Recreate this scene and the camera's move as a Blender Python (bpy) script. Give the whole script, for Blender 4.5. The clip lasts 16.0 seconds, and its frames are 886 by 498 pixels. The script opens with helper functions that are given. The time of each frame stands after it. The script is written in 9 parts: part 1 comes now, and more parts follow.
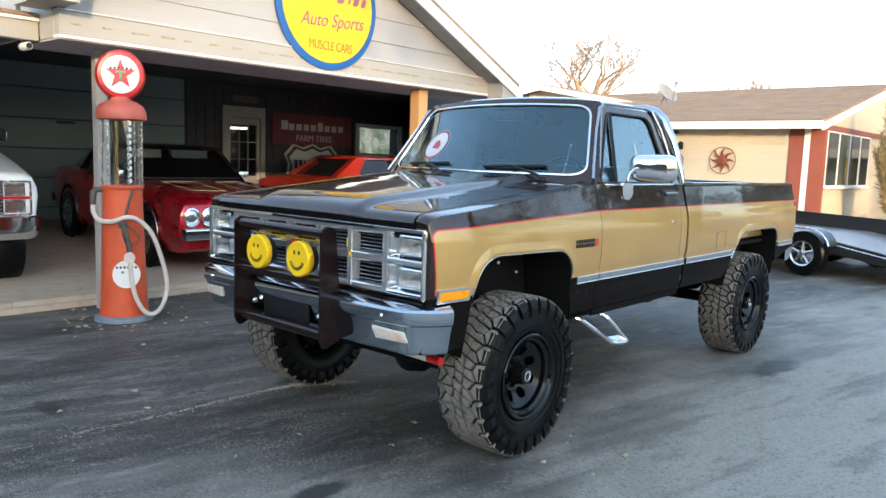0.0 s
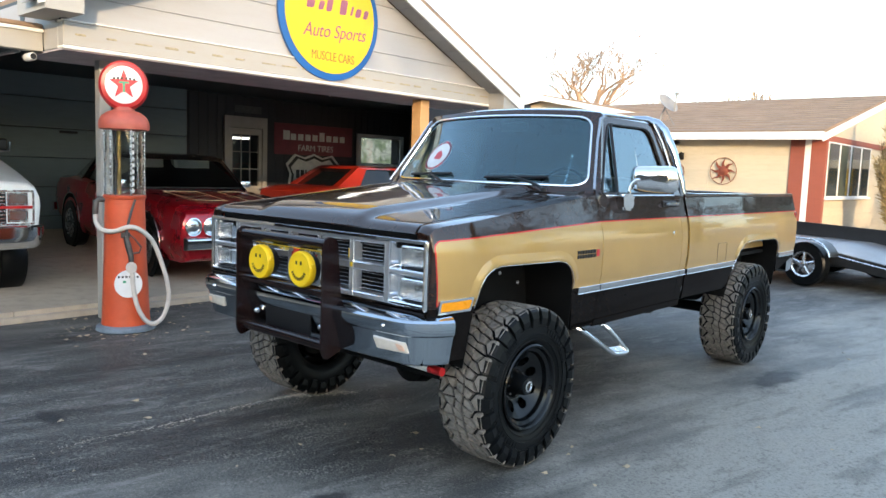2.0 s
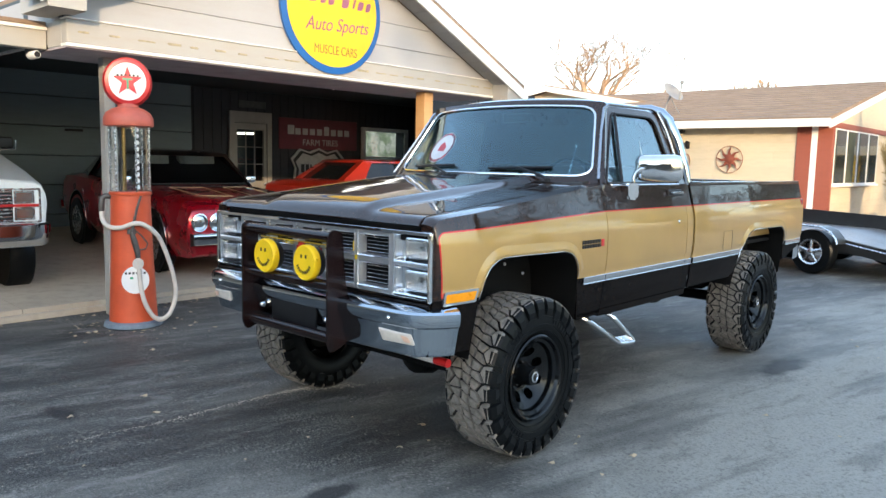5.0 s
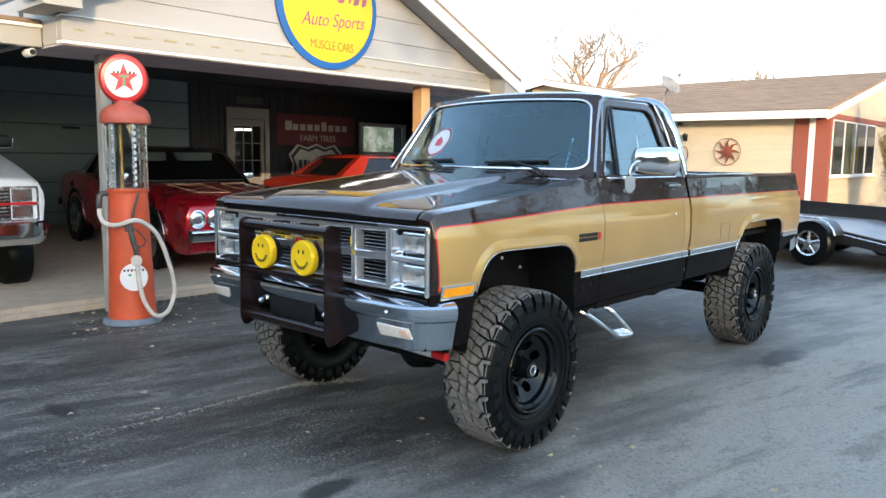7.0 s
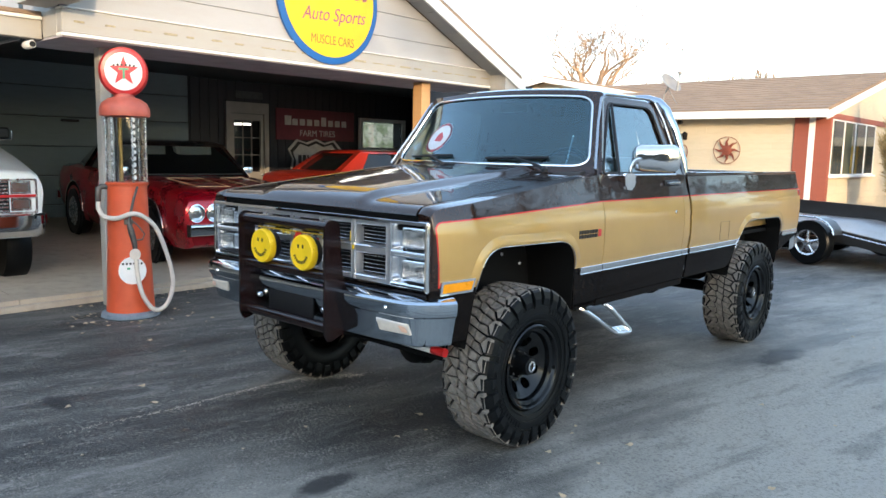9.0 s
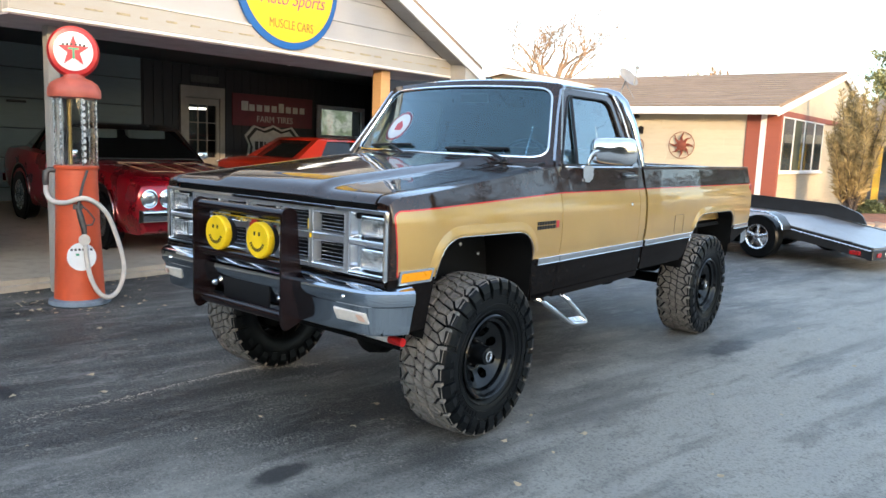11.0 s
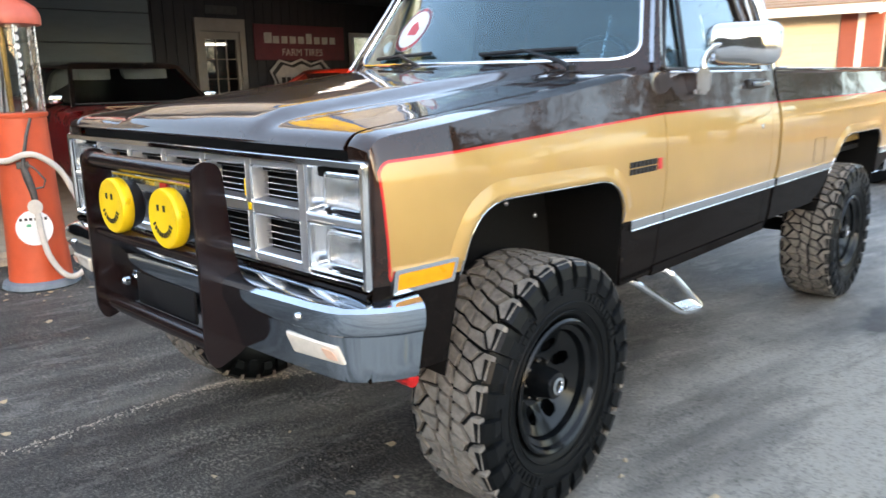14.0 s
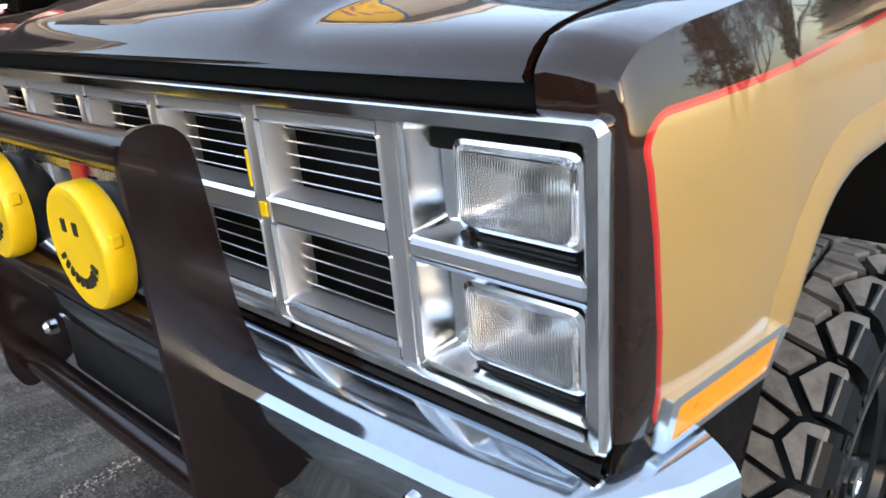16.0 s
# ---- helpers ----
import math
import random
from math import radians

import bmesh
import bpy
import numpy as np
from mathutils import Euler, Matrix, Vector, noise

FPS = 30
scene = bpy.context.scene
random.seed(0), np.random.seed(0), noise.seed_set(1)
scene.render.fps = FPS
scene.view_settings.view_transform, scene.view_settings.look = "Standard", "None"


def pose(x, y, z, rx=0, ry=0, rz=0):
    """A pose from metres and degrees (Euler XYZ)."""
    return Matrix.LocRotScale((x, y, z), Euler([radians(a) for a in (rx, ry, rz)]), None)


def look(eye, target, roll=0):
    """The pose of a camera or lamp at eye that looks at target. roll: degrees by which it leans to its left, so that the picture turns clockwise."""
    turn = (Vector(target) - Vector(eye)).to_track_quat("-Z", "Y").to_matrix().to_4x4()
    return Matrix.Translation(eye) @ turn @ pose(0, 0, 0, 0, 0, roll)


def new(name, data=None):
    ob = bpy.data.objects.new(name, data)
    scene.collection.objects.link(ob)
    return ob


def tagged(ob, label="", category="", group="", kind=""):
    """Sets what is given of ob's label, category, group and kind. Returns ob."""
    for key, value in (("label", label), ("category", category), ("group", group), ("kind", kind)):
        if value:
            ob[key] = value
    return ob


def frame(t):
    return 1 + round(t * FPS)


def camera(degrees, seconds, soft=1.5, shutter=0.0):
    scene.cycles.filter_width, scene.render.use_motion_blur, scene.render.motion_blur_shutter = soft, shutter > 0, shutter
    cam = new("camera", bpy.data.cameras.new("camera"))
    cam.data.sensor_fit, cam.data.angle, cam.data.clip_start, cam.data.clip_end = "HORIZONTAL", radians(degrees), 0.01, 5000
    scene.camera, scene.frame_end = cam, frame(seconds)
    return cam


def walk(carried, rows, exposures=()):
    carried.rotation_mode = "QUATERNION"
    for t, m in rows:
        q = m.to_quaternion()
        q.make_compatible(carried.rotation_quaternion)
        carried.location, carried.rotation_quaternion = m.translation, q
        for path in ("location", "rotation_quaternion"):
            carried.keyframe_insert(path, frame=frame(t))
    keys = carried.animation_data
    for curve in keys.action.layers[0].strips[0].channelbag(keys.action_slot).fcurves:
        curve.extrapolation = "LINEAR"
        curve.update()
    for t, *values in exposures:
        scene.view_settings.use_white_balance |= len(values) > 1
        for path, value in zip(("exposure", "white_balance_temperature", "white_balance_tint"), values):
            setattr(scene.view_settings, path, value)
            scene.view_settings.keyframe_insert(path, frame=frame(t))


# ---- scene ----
cam = camera(61.3, 16.0, shutter=0.4)
PATH = [
    (0, (3.303, -2.54, 1.587), (1.981, -1.057, 1.35), 1.9),
    (0.5, (3.3, -2.538, 1.583), (1.982, -1.052, 1.351), 2.1),
    (1, (3.303, -2.549, 1.589), (1.984, -1.063, 1.365), 2.1),
    (1.5, (3.305, -2.547, 1.59), (1.981, -1.064, 1.374), 2.0),
    (2, (3.308, -2.55, 1.592), (1.982, -1.068, 1.381), 2.0),
    (2.5, (3.307, -2.549, 1.59), (1.975, -1.072, 1.379), 1.8),
    (3, (3.305, -2.549, 1.586), (1.969, -1.077, 1.37), 1.7),
    (3.5, (3.309, -2.542, 1.586), (1.973, -1.07, 1.365), 1.5),
    (4, (3.309, -2.542, 1.586), (1.976, -1.069, 1.36), 1.4),
    (6.5, (3.336, -2.552, 1.589), (1.992, -1.09, 1.351), 0.8),
    (7, (3.332, -2.545, 1.587), (1.998, -1.075, 1.342), 0.7),
    (7.5, (3.335, -2.55, 1.586), (2.004, -1.077, 1.342), 0.7),
    (8, (3.333, -2.555, 1.588), (2.003, -1.082, 1.341), 0.9),
    (8.5, (3.321, -2.55, 1.583), (1.988, -1.082, 1.328), 0.8),
    (9, (3.323, -2.546, 1.581), (1.993, -1.074, 1.327), 1.2),
    (11.3, (3.305, -2.537, 1.576), (2.068, -0.99, 1.294), 2.3),
    (11.5, (3.298, -2.528, 1.575), (2.059, -0.985, 1.286), 2.2),
    (12, (3.261, -2.457, 1.557), (2.024, -0.914, 1.259), 2.6),
    (12.5, (3.147, -2.131, 1.527), (1.97, -0.538, 1.248), 3.4),
    (13, (2.968, -1.832, 1.514), (1.763, -0.265, 1.213), 2.3),
    (13.5, (2.669, -1.561, 1.503), (1.425, -0.053, 1.08), -0.0),
    (14, (2.358, -1.243, 1.468), (1.026, 0.179, 1.015), -0.9),
    (14.5, (1.978, -1.033, 1.441), (0.607, 0.313, 0.886), -2.3),
    (15, (1.63, -0.872, 1.42), (0.347, 0.502, 0.738), -2.6),
    (15.5, (1.365, -0.642, 1.395), (0.083, 0.706, 0.661), -4.4),
    (16, (1.256, -0.548, 1.394), (-0.037, 0.795, 0.668), -4.8),
]

walk(cam, [(t, look(eye, target, roll)) for t, eye, target, roll in PATH], [(0.0, 2.27, 6480, 10), (9.2, 2.27, 6500, 10), (12.2, 2.4, 6700, 13), (13.5, 2.60, 6950, 15), (14.2, 2.80, 7300, 16), (15.0, 2.68, 7350, 17), (16.0, 2.54, 7300, 17)])

# ---- light ----
SUN_EL, SUN_AZ = 9.0, (0.80, -0.60)
world = bpy.data.worlds.new("sky")
scene.world = world
world.use_nodes = True
wn = world.node_tree
sky = wn.nodes.new("ShaderNodeTexSky")
sky.sky_type = "NISHITA"
sky.sun_disc = False
sky.sun_elevation = radians(SUN_EL)
sky.sun_rotation = math.atan2(SUN_AZ[0], SUN_AZ[1])
sky.air_density, sky.dust_density, sky.ozone_density = 1.0, 1.5, 2.2
wn.nodes["Background"].inputs["Strength"].default_value = 0.15
# a thin even veil of high cloud over the clear sky
veil = wn.nodes.new("ShaderNodeMix")
veil.data_type, veil.blend_type = "RGBA", "ADD"
veil.inputs[0].default_value = 1.0
veil.inputs[7].default_value = (0.74, 0.84, 0.92, 1)
wn.links.new(sky.outputs[0], veil.inputs[6])
wn.links.new(veil.outputs[2], wn.nodes["Background"].inputs["Color"])
sun_data = bpy.data.lights.new("sun", "SUN")
sun_data.energy, sun_data.angle, sun_data.color = 0.95, radians(0.6), (1.0, 0.76, 0.49)
sun = new("sun", sun_data)
sun.matrix_world = look((SUN_AZ[0] * 60, SUN_AZ[1] * 60, 60 * math.tan(radians(SUN_EL))), (0, 0, 0))


# ---- materials ----
class Nodes:
    """A small wrapper to wire shader nodes."""

    def __init__(self, name):
        self.mat = bpy.data.materials.new(name)
        self.mat.use_nodes = True
        self.t = self.mat.node_tree
        self.b = self.t.nodes["Principled BSDF"]

    def put(self, socket, value):
        if isinstance(value, bpy.types.NodeSocket):
            self.t.links.new(value, socket)
        else:
            socket.default_value = value

    def node(self, kind, **inputs):
        n = self.t.nodes.new(kind)
        for k, v in inputs.items():
            self.put(n.inputs[int(k[1:])] if k[0] == "i" and k[1:].isdigit() else n.inputs[k.replace("_", " ")], v)
        return n

    def math(self, op, a, b=0.0, c=0.0):
        n = self.t.nodes.new("ShaderNodeMath")
        n.operation = op
        for i, v in enumerate((a, b, c)):
            self.put(n.inputs[i], v)
        return n.outputs[0]

    def coord(self, which="Object"):
        return self.t.nodes.new("ShaderNodeTexCoord").outputs[which]

    def noise(self, scale, detail=4.0, rough=0.6, vec=None, stretch=None):
        n = self.t.nodes.new("ShaderNodeTexNoise")
        v = vec or self.coord()
        if stretch:
            m = self.t.nodes.new("ShaderNodeMapping")
            m.inputs["Scale"].default_value = stretch
            self.t.links.new(v, m.inputs["Vector"])
            v = m.outputs[0]
        self.t.links.new(v, n.inputs["Vector"])
        n.inputs["Scale"].default_value, n.inputs["Detail"].default_value, n.inputs["Roughness"].default_value = scale, detail, rough
        return n.outputs["Fac"]

    def ramp(self, fac, *stops):
        n = self.t.nodes.new("ShaderNodeValToRGB")
        self.t.links.new(fac, n.inputs[0])
        e = n.color_ramp.elements
        while len(e) < len(stops):
            e.new(0.5)
        for el, (p, c) in zip(e, stops):
            el.position = p
            el.color = (c, c, c, 1) if isinstance(c, (int, float)) else (*c, 1)
        return n.outputs["Color"]

    def mix(self, fac, a, b, blend="MIX"):
        n = self.t.nodes.new("ShaderNodeMix")
        n.data_type, n.blend_type = "RGBA", blend
        for s, v in ((n.inputs[0], fac), (n.inputs[6], a), (n.inputs[7], b)):
            self.put(s, (*v, 1) if isinstance(v, tuple) and len(v) == 3 else v)
        return n.outputs[2]

    def bump(self, height, strength=0.3, distance=0.01, chain=None):
        n = self.t.nodes.new("ShaderNodeBump")
        n.inputs["Strength"].default_value, n.inputs["Distance"].default_value = strength, distance
        self.t.links.new(height, n.inputs["Height"])
        if chain is not None:
            self.t.links.new(chain, n.inputs["Normal"])
        self.t.links.new(n.outputs[0], self.b.inputs["Normal"])
        return n.outputs[0]

    def set(self, **kw):
        for k, v in kw.items():
            s = self.b.inputs[k.replace("_", " ")]
            self.put(s, (*v, 1) if isinstance(v, tuple) and len(v) == 3 and s.type == "RGBA" else v)
        return self


def plain(name, color, rough=0.5, metal=0.0, vary=0.12, scale=6.0, bump=0.0, bscale=60.0, coat=0.0, spec=0.5):
    """One surface colour with a slow drift, fine speckle and some relief."""
    n = Nodes(name)
    big, fine = n.noise(scale), n.noise(scale * 14)
    lo = tuple(c * (1 - vary) for c in color)
    hi = tuple(min(1, c * (1 + vary)) for c in color)
    col = n.mix(n.ramp(big, (0.3, 0.0), (0.7, 1.0)), lo, hi)
    col = n.mix(n.math("MULTIPLY", fine, vary * 0.8), col, tuple(c * 0.6 for c in color))
    r = n.math("MULTIPLY_ADD", big, 0.16, max(0.02, rough - 0.08))
    n.set(Base_Color=col, Roughness=r, Metallic=metal, Coat_Weight=coat, Coat_Roughness=0.03, Specular_IOR_Level=spec)
    if bump:
        n.bump(n.noise(bscale), bump, 0.004)
    return n.mat


def make_two_tone():
    """Dark brown metallic paint with a gold flank outlined by a thin red line, in the pickup's own coordinates."""
    n = Nodes("two_tone_paint")
    sep = n.node("ShaderNodeSeparateXYZ", Vector=n.coord())
    y, z = sep.outputs[1], sep.outputs[2]
    up = n.math("MULTIPLY_ADD", n.math("MINIMUM", n.math("MAXIMUM", y, 0.0), 1.5), 0.037, 1.254)
    lo = 0.925
    # signed distance to a box with a rounded front corner
    r = 0.035
    front = n.math("MULTIPLY_ADD", n.math("MINIMUM", n.math("MAXIMUM", n.math("SUBTRACT", z, 0.93), 0.0), 0.30), -0.080, 0.044)
    dy = n.math("SUBTRACT", n.math("ADD", front, r), y)
    dz = n.math("MAXIMUM", n.math("SUBTRACT", z, n.math("SUBTRACT", up, r)), n.math("SUBTRACT", lo + r, z))
    a, b = n.math("MAXIMUM", dy, 0.0), n.math("MAXIMUM", dz, 0.0)
    outer = n.math("SQRT", n.math("ADD", n.math("MULTIPLY", a, a), n.math("MULTIPLY", b, b)))
    inner = n.math("MINIMUM", n.math("MAXIMUM", dy, dz), 0.0)
    d = n.math("SUBTRACT", n.math("ADD", outer, inner), r)
    gold_mask = n.math("LESS_THAN", d, 0.0)
    red_mask = n.math("MULTIPLY", n.math("LESS_THAN", n.math("ABSOLUTE", d), 0.0038), n.math("GREATER_THAN", z, 0.94))
    flake = n.noise(900, 2, 0.5)
    drift = n.noise(2.2)
    brown = n.mix(n.ramp(drift, (0.3, 0.0), (0.7, 1.0)), (0.022, 0.0100, 0.0066), (0.031, 0.0145, 0.0098))
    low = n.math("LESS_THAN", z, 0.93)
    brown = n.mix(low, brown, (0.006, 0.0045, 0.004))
    gold = n.mix(n.ramp(drift, (0.3, 0.0), (0.7, 1.0)), (0.41, 0.235, 0.058), (0.48, 0.285, 0.075))
    gold = n.mix(n.math("MULTIPLY", flake, 0.25), gold, (0.62, 0.44, 0.20))
    col = n.mix(gold_mask, brown, gold)
    col = n.mix(red_mask, col, (0.62, 0.02, 0.015))
    dust = n.ramp(n.noise(26, 6, 0.7), (0.50, 0.0), (0.9, 0.04))
    col = n.mix(dust, col, (0.30, 0.26, 0.22))
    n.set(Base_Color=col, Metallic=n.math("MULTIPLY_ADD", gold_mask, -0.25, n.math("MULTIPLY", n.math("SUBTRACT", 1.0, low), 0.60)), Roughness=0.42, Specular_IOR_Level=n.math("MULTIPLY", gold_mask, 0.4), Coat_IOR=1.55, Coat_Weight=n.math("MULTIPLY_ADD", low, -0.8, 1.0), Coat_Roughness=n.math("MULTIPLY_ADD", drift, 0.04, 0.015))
    first = n.bump(n.noise(38, 2, 0.4), 0.008, 0.004)
    n.b.inputs["Coat Normal"].default_value = (0, 0, 0)
    wave = n.bump(n.noise(3.2, 2, 0.4, None, (1, 1, 2.2)), 0.10, 0.02, first)
    n.t.links.new(wave, n.b.inputs["Coat Normal"])
    return n.mat


def make_chrome(name="chrome", color=(0.78, 0.79, 0.80), rough=0.05):
    n = Nodes(name)
    g = n.noise(22, 6, 0.7)
    n.set(Base_Color=n.mix(n.ramp(g, (0.5, 0.0), (0.8, 0.35)), color, tuple(c * 0.72 for c in color)), Metallic=1.0, Roughness=n.math("MULTIPLY_ADD", g, 0.10, rough))
    n.bump(n.noise(9, 2, 0.5), 0.03, 0.01)
    return n.mat


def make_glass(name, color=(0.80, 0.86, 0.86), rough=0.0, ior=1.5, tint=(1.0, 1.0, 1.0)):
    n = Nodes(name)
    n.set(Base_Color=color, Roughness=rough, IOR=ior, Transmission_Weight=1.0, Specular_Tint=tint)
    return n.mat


def make_asphalt():
    n = Nodes("asphalt")
    # old lot with tyre-dragged streaks running across the drive, sealer patches and loose grit
    v = n.coord()
    rot = n.node("ShaderNodeMapping", Vector=v)
    rot.inputs["Rotation"].default_value = (0, 0, radians(12))
    streak = n.noise(1.0, 6, 0.65, rot.outputs[0], (2.3, 0.34, 1))
    patch = n.noise(0.42, 5, 0.6, v)
    grit = n.noise(95, 4, 0.75, v)
    speck = n.t.nodes.new("ShaderNodeTexVoronoi")
    n.t.links.new(v, speck.inputs["Vector"])
    speck.inputs["Scale"].default_value = 130
    fine = n.noise(2.6, 8, 0.74, rot.outputs[0], (1.7, 0.50, 1))
    sep = n.node("ShaderNodeSeparateXYZ", Vector=v)
    # the drive on the open side is worn paler than the sealed apron by the carport
    worn = n.math("MULTIPLY_ADD", n.math("SUBTRACT", patch, 0.5), 4.5, n.math("MULTIPLY", n.math("SUBTRACT", sep.outputs[0], 0.42), 1.0))
    base = n.mix(n.ramp(streak, (0.43, 0.0), (0.57, 1.0)), (0.010, 0.010, 0.0092), (0.066, 0.064, 0.056))
    base = n.mix(n.ramp(worn, (0.0, 0.0), (1.0, 0.80)), base, (0.335, 0.322, 0.280))
    base = n.mix(n.ramp(fine, (0.53, 0.0), (0.63, 0.40)), base, (0.014, 0.014, 0.015))
    base = n.mix(n.ramp(fine, (0.37, 0.60), (0.46, 0.0)), base, (0.25, 0.238, 0.22))
    base = n.mix(n.ramp(grit, (0.485, 0.0), (0.665, 0.76)), base, (0.26, 0.25, 0.225))
    base = n.mix(n.ramp(n.noise(60, 3, 0.6, v), (0.50, 0.0), (0.64, 0.40)), base, (0.018, 0.018, 0.018))
    base = n.mix(n.ramp(speck.outputs["Distance"], (0.04, 0.6), (0.2, 0.0)), base, (0.30, 0.29, 0.28))
    mottle = n.math("MULTIPLY", n.ramp(n.noise(3.4, 5, 0.7, rot.outputs[0], (1.5, 0.7, 1)), (0.46, 0.0), (0.62, 1.0)), n.ramp(n.noise(48, 3, 0.7, v), (0.50, 0.0), (0.60, 0.85)))
    base = n.mix(n.math("MULTIPLY", mottle, 0.7), base, (0.33, 0.31, 0.27))
    base = n.mix(n.ramp(n.noise(26, 4, 0.7, v), (0.57, 0.0), (0.68, 0.42)), base, (0.010, 0.010, 0.010))
    # long drag marks, dark and pale
    drag = n.noise(1.0, 5, 0.58, rot.outputs[0], (2.4, 0.34, 1))
    base = n.mix(n.ramp(drag, (0.38, 0.46), (0.50, 0.0)), base, (0.014, 0.014, 0.0135))
    base = n.mix(n.ramp(drag, (0.54, 0.0), (0.68, 0.34)), base, (0.26, 0.25, 0.22))
    wob = n.math("MULTIPLY", n.math("SUBTRACT", n.noise(7, 4, 0.6, v), 0.5), 0.9)
    for sx, sy, rx, ry in ((-1.48, -0.80, 0.20, 0.09), (1.36, 3.80, 0.16, 0.50), (0.60, -0.35, 0.10, 0.24), (-2.6, -0.9, 0.25, 0.12)):
        qx = n.math("DIVIDE", n.math("SUBTRACT", sep.outputs[0], sx), rx)
        qy = n.math("DIVIDE", n.math("SUBTRACT", sep.outputs[1], sy), ry)
        dd = n.math("ADD", n.math("SQRT", n.math("ADD", n.math("MULTIPLY", qx, qx), n.math("MULTIPLY", qy, qy))), wob)
        base = n.mix(n.ramp(dd, (0.55, 0.85), (0.95, 0.0)), base, (0.012, 0.012, 0.013))
    rough = n.math("MULTIPLY_ADD", n.ramp(streak, (0.3, 0.0), (0.7, 1.0)), 0.30, 0.50)
    n.set(Base_Color=base, Roughness=rough, Specular_IOR_Level=0.5)
    first = n.bump(n.noise(170, 5, 0.7, v), 0.55, 0.006)
    n.bump(n.noise(5, 4, 0.6, v), 0.25, 0.03, first)
    return n.mat


def make_boards(name, color, dirt=(0.45, 0.36, 0.26), rough=0.6):
    """Painted boards: drift from board to board, grime and drips along the length."""
    n = Nodes(name)
    rnd = n.t.nodes.new("ShaderNodeObjectInfo").outputs["Random"]
    long = n.noise(3.0, 5, 0.6, None, (1, 1, 5))
    fine = n.noise(40, 4, 0.6, None, (1, 1, 4))
    col = n.mix(rnd, tuple(c * 0.93 for c in color), color)
    col = n.mix(n.ramp(long, (0.45, 0.0), (0.8, 0.35)), col, dirt)
    col = n.mix(n.ramp(fine, (0.55, 0.0), (0.8, 0.25)), col, tuple(c * 0.7 for c in color))
    n.set(Base_Color=col, Roughness=rough)
    n.bump(fine, 0.25, 0.003)
    return n.mat


def make_concrete():
    n = Nodes("concrete")
    big, mid, fine = n.noise(0.9, 5), n.noise(7, 5), n.noise(80, 4)
    col = n.mix(n.ramp(big, (0.3, 0.0), (0.7, 1.0)), (0.33, 0.27, 0.20), (0.46, 0.385, 0.29))
    col = n.mix(n.ramp(mid, (0.5, 0.0), (0.75, 0.5)), col, (0.16, 0.13, 0.10))
    col = n.mix(n.math("MULTIPLY", fine, 0.3), col, (0.5, 0.46, 0.4))
    n.set(Base_Color=col, Roughness=0.8)
    n.bump(fine, 0.3, 0.003)
    return n.mat


def make_tread():
    n = Nodes("tyre_tread")
    g = n.noise(25, 5, 0.7)
    col = n.mix(n.ramp(g, (0.35, 0.0), (0.7, 1.0)), (0.115, 0.103, 0.089), (0.235, 0.214, 0.186))
    n.set(Base_Color=col, Roughness=0.85)
    n.bump(n.noise(140, 4), 0.3, 0.002)
    return n.mat


def make_roofing(name, color):
    n = Nodes(name)
    g, f = n.noise(1.5, 5), n.noise(30, 5, 0.8)
    col = n.mix(n.ramp(g, (0.3, 0.0), (0.7, 1.0)), tuple(c * 0.8 for c in color), tuple(c * 1.15 for c in color))
    col = n.mix(n.ramp(f, (0.4, 0.0), (0.75, 0.6)), col, tuple(c * 0.5 for c in color))
    n.set(Base_Color=col, Roughness=0.9)
    n.bump(f, 0.5, 0.01)
    return n.mat


def make_leaf(name, a, b):
    n = Nodes(name)
    rnd = n.t.nodes.new("ShaderNodeNewGeometry").outputs["Random Per Island"]
    n.set(Base_Color=n.mix(rnd, a, b), Roughness=0.7, Subsurface_Weight=0.0)
    return n.mat


LOT_Z = -0.022  # level of the asphalt lot
M_PAINT = make_two_tone()
M_CHROME = make_chrome()
M_SATIN = make_chrome("satin_aluminium", (0.62, 0.63, 0.64), 0.22)
M_ARGENT = plain("argent_silver_paint", (0.47, 0.48, 0.50), 0.30, 0.75, 0.04, 5, 0, 90, 0.3)
M_SLAT = plain("bright_grille_slat", (0.60, 0.61, 0.63), 0.25, 0.9, 0.05, 5)
M_BLACK = plain("black_plastic", (0.008, 0.008, 0.009), 0.4, 0, 0.2, 20, 0, 60, 0, 0.35)
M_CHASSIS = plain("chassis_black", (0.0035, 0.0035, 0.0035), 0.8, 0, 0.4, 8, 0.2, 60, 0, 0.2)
M_RUBBER = plain("rubber_sidewall", (0.0035, 0.0042, 0.0048), 0.36, 0, 0.3, 12, 0.10, 90, 0, 0.16)
M_TREAD = make_tread()
M_RIM = plain("gloss_black_steel", (0.004, 0.005, 0.006), 0.17, 0.0, 0.3, 14, 0, 60, 0.10, 0.24)
M_GUARD = plain("brown_powder_coat", (0.011, 0.0048, 0.0045), 0.22, 0.0, 0.2, 10, 0.01, 60, 0.12, 0.35)
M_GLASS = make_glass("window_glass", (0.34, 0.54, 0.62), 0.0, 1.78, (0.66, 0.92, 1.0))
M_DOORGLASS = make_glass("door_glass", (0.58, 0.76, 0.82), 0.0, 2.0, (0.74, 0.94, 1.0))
M_LENS = make_glass("lamp_glass", (0.93, 0.95, 0.96), 0.02)
M_AMBER = plain("amber_lens", (0.90, 0.33, 0.008), 0.3, 0, 0.06, 30, 0, 60, 0.15, 0.3)
M_SIGNAL = plain("frosted_clear_lens", (0.66, 0.60, 0.52), 0.25, 0, 0.12, 22, 0.05, 200, 0.6)
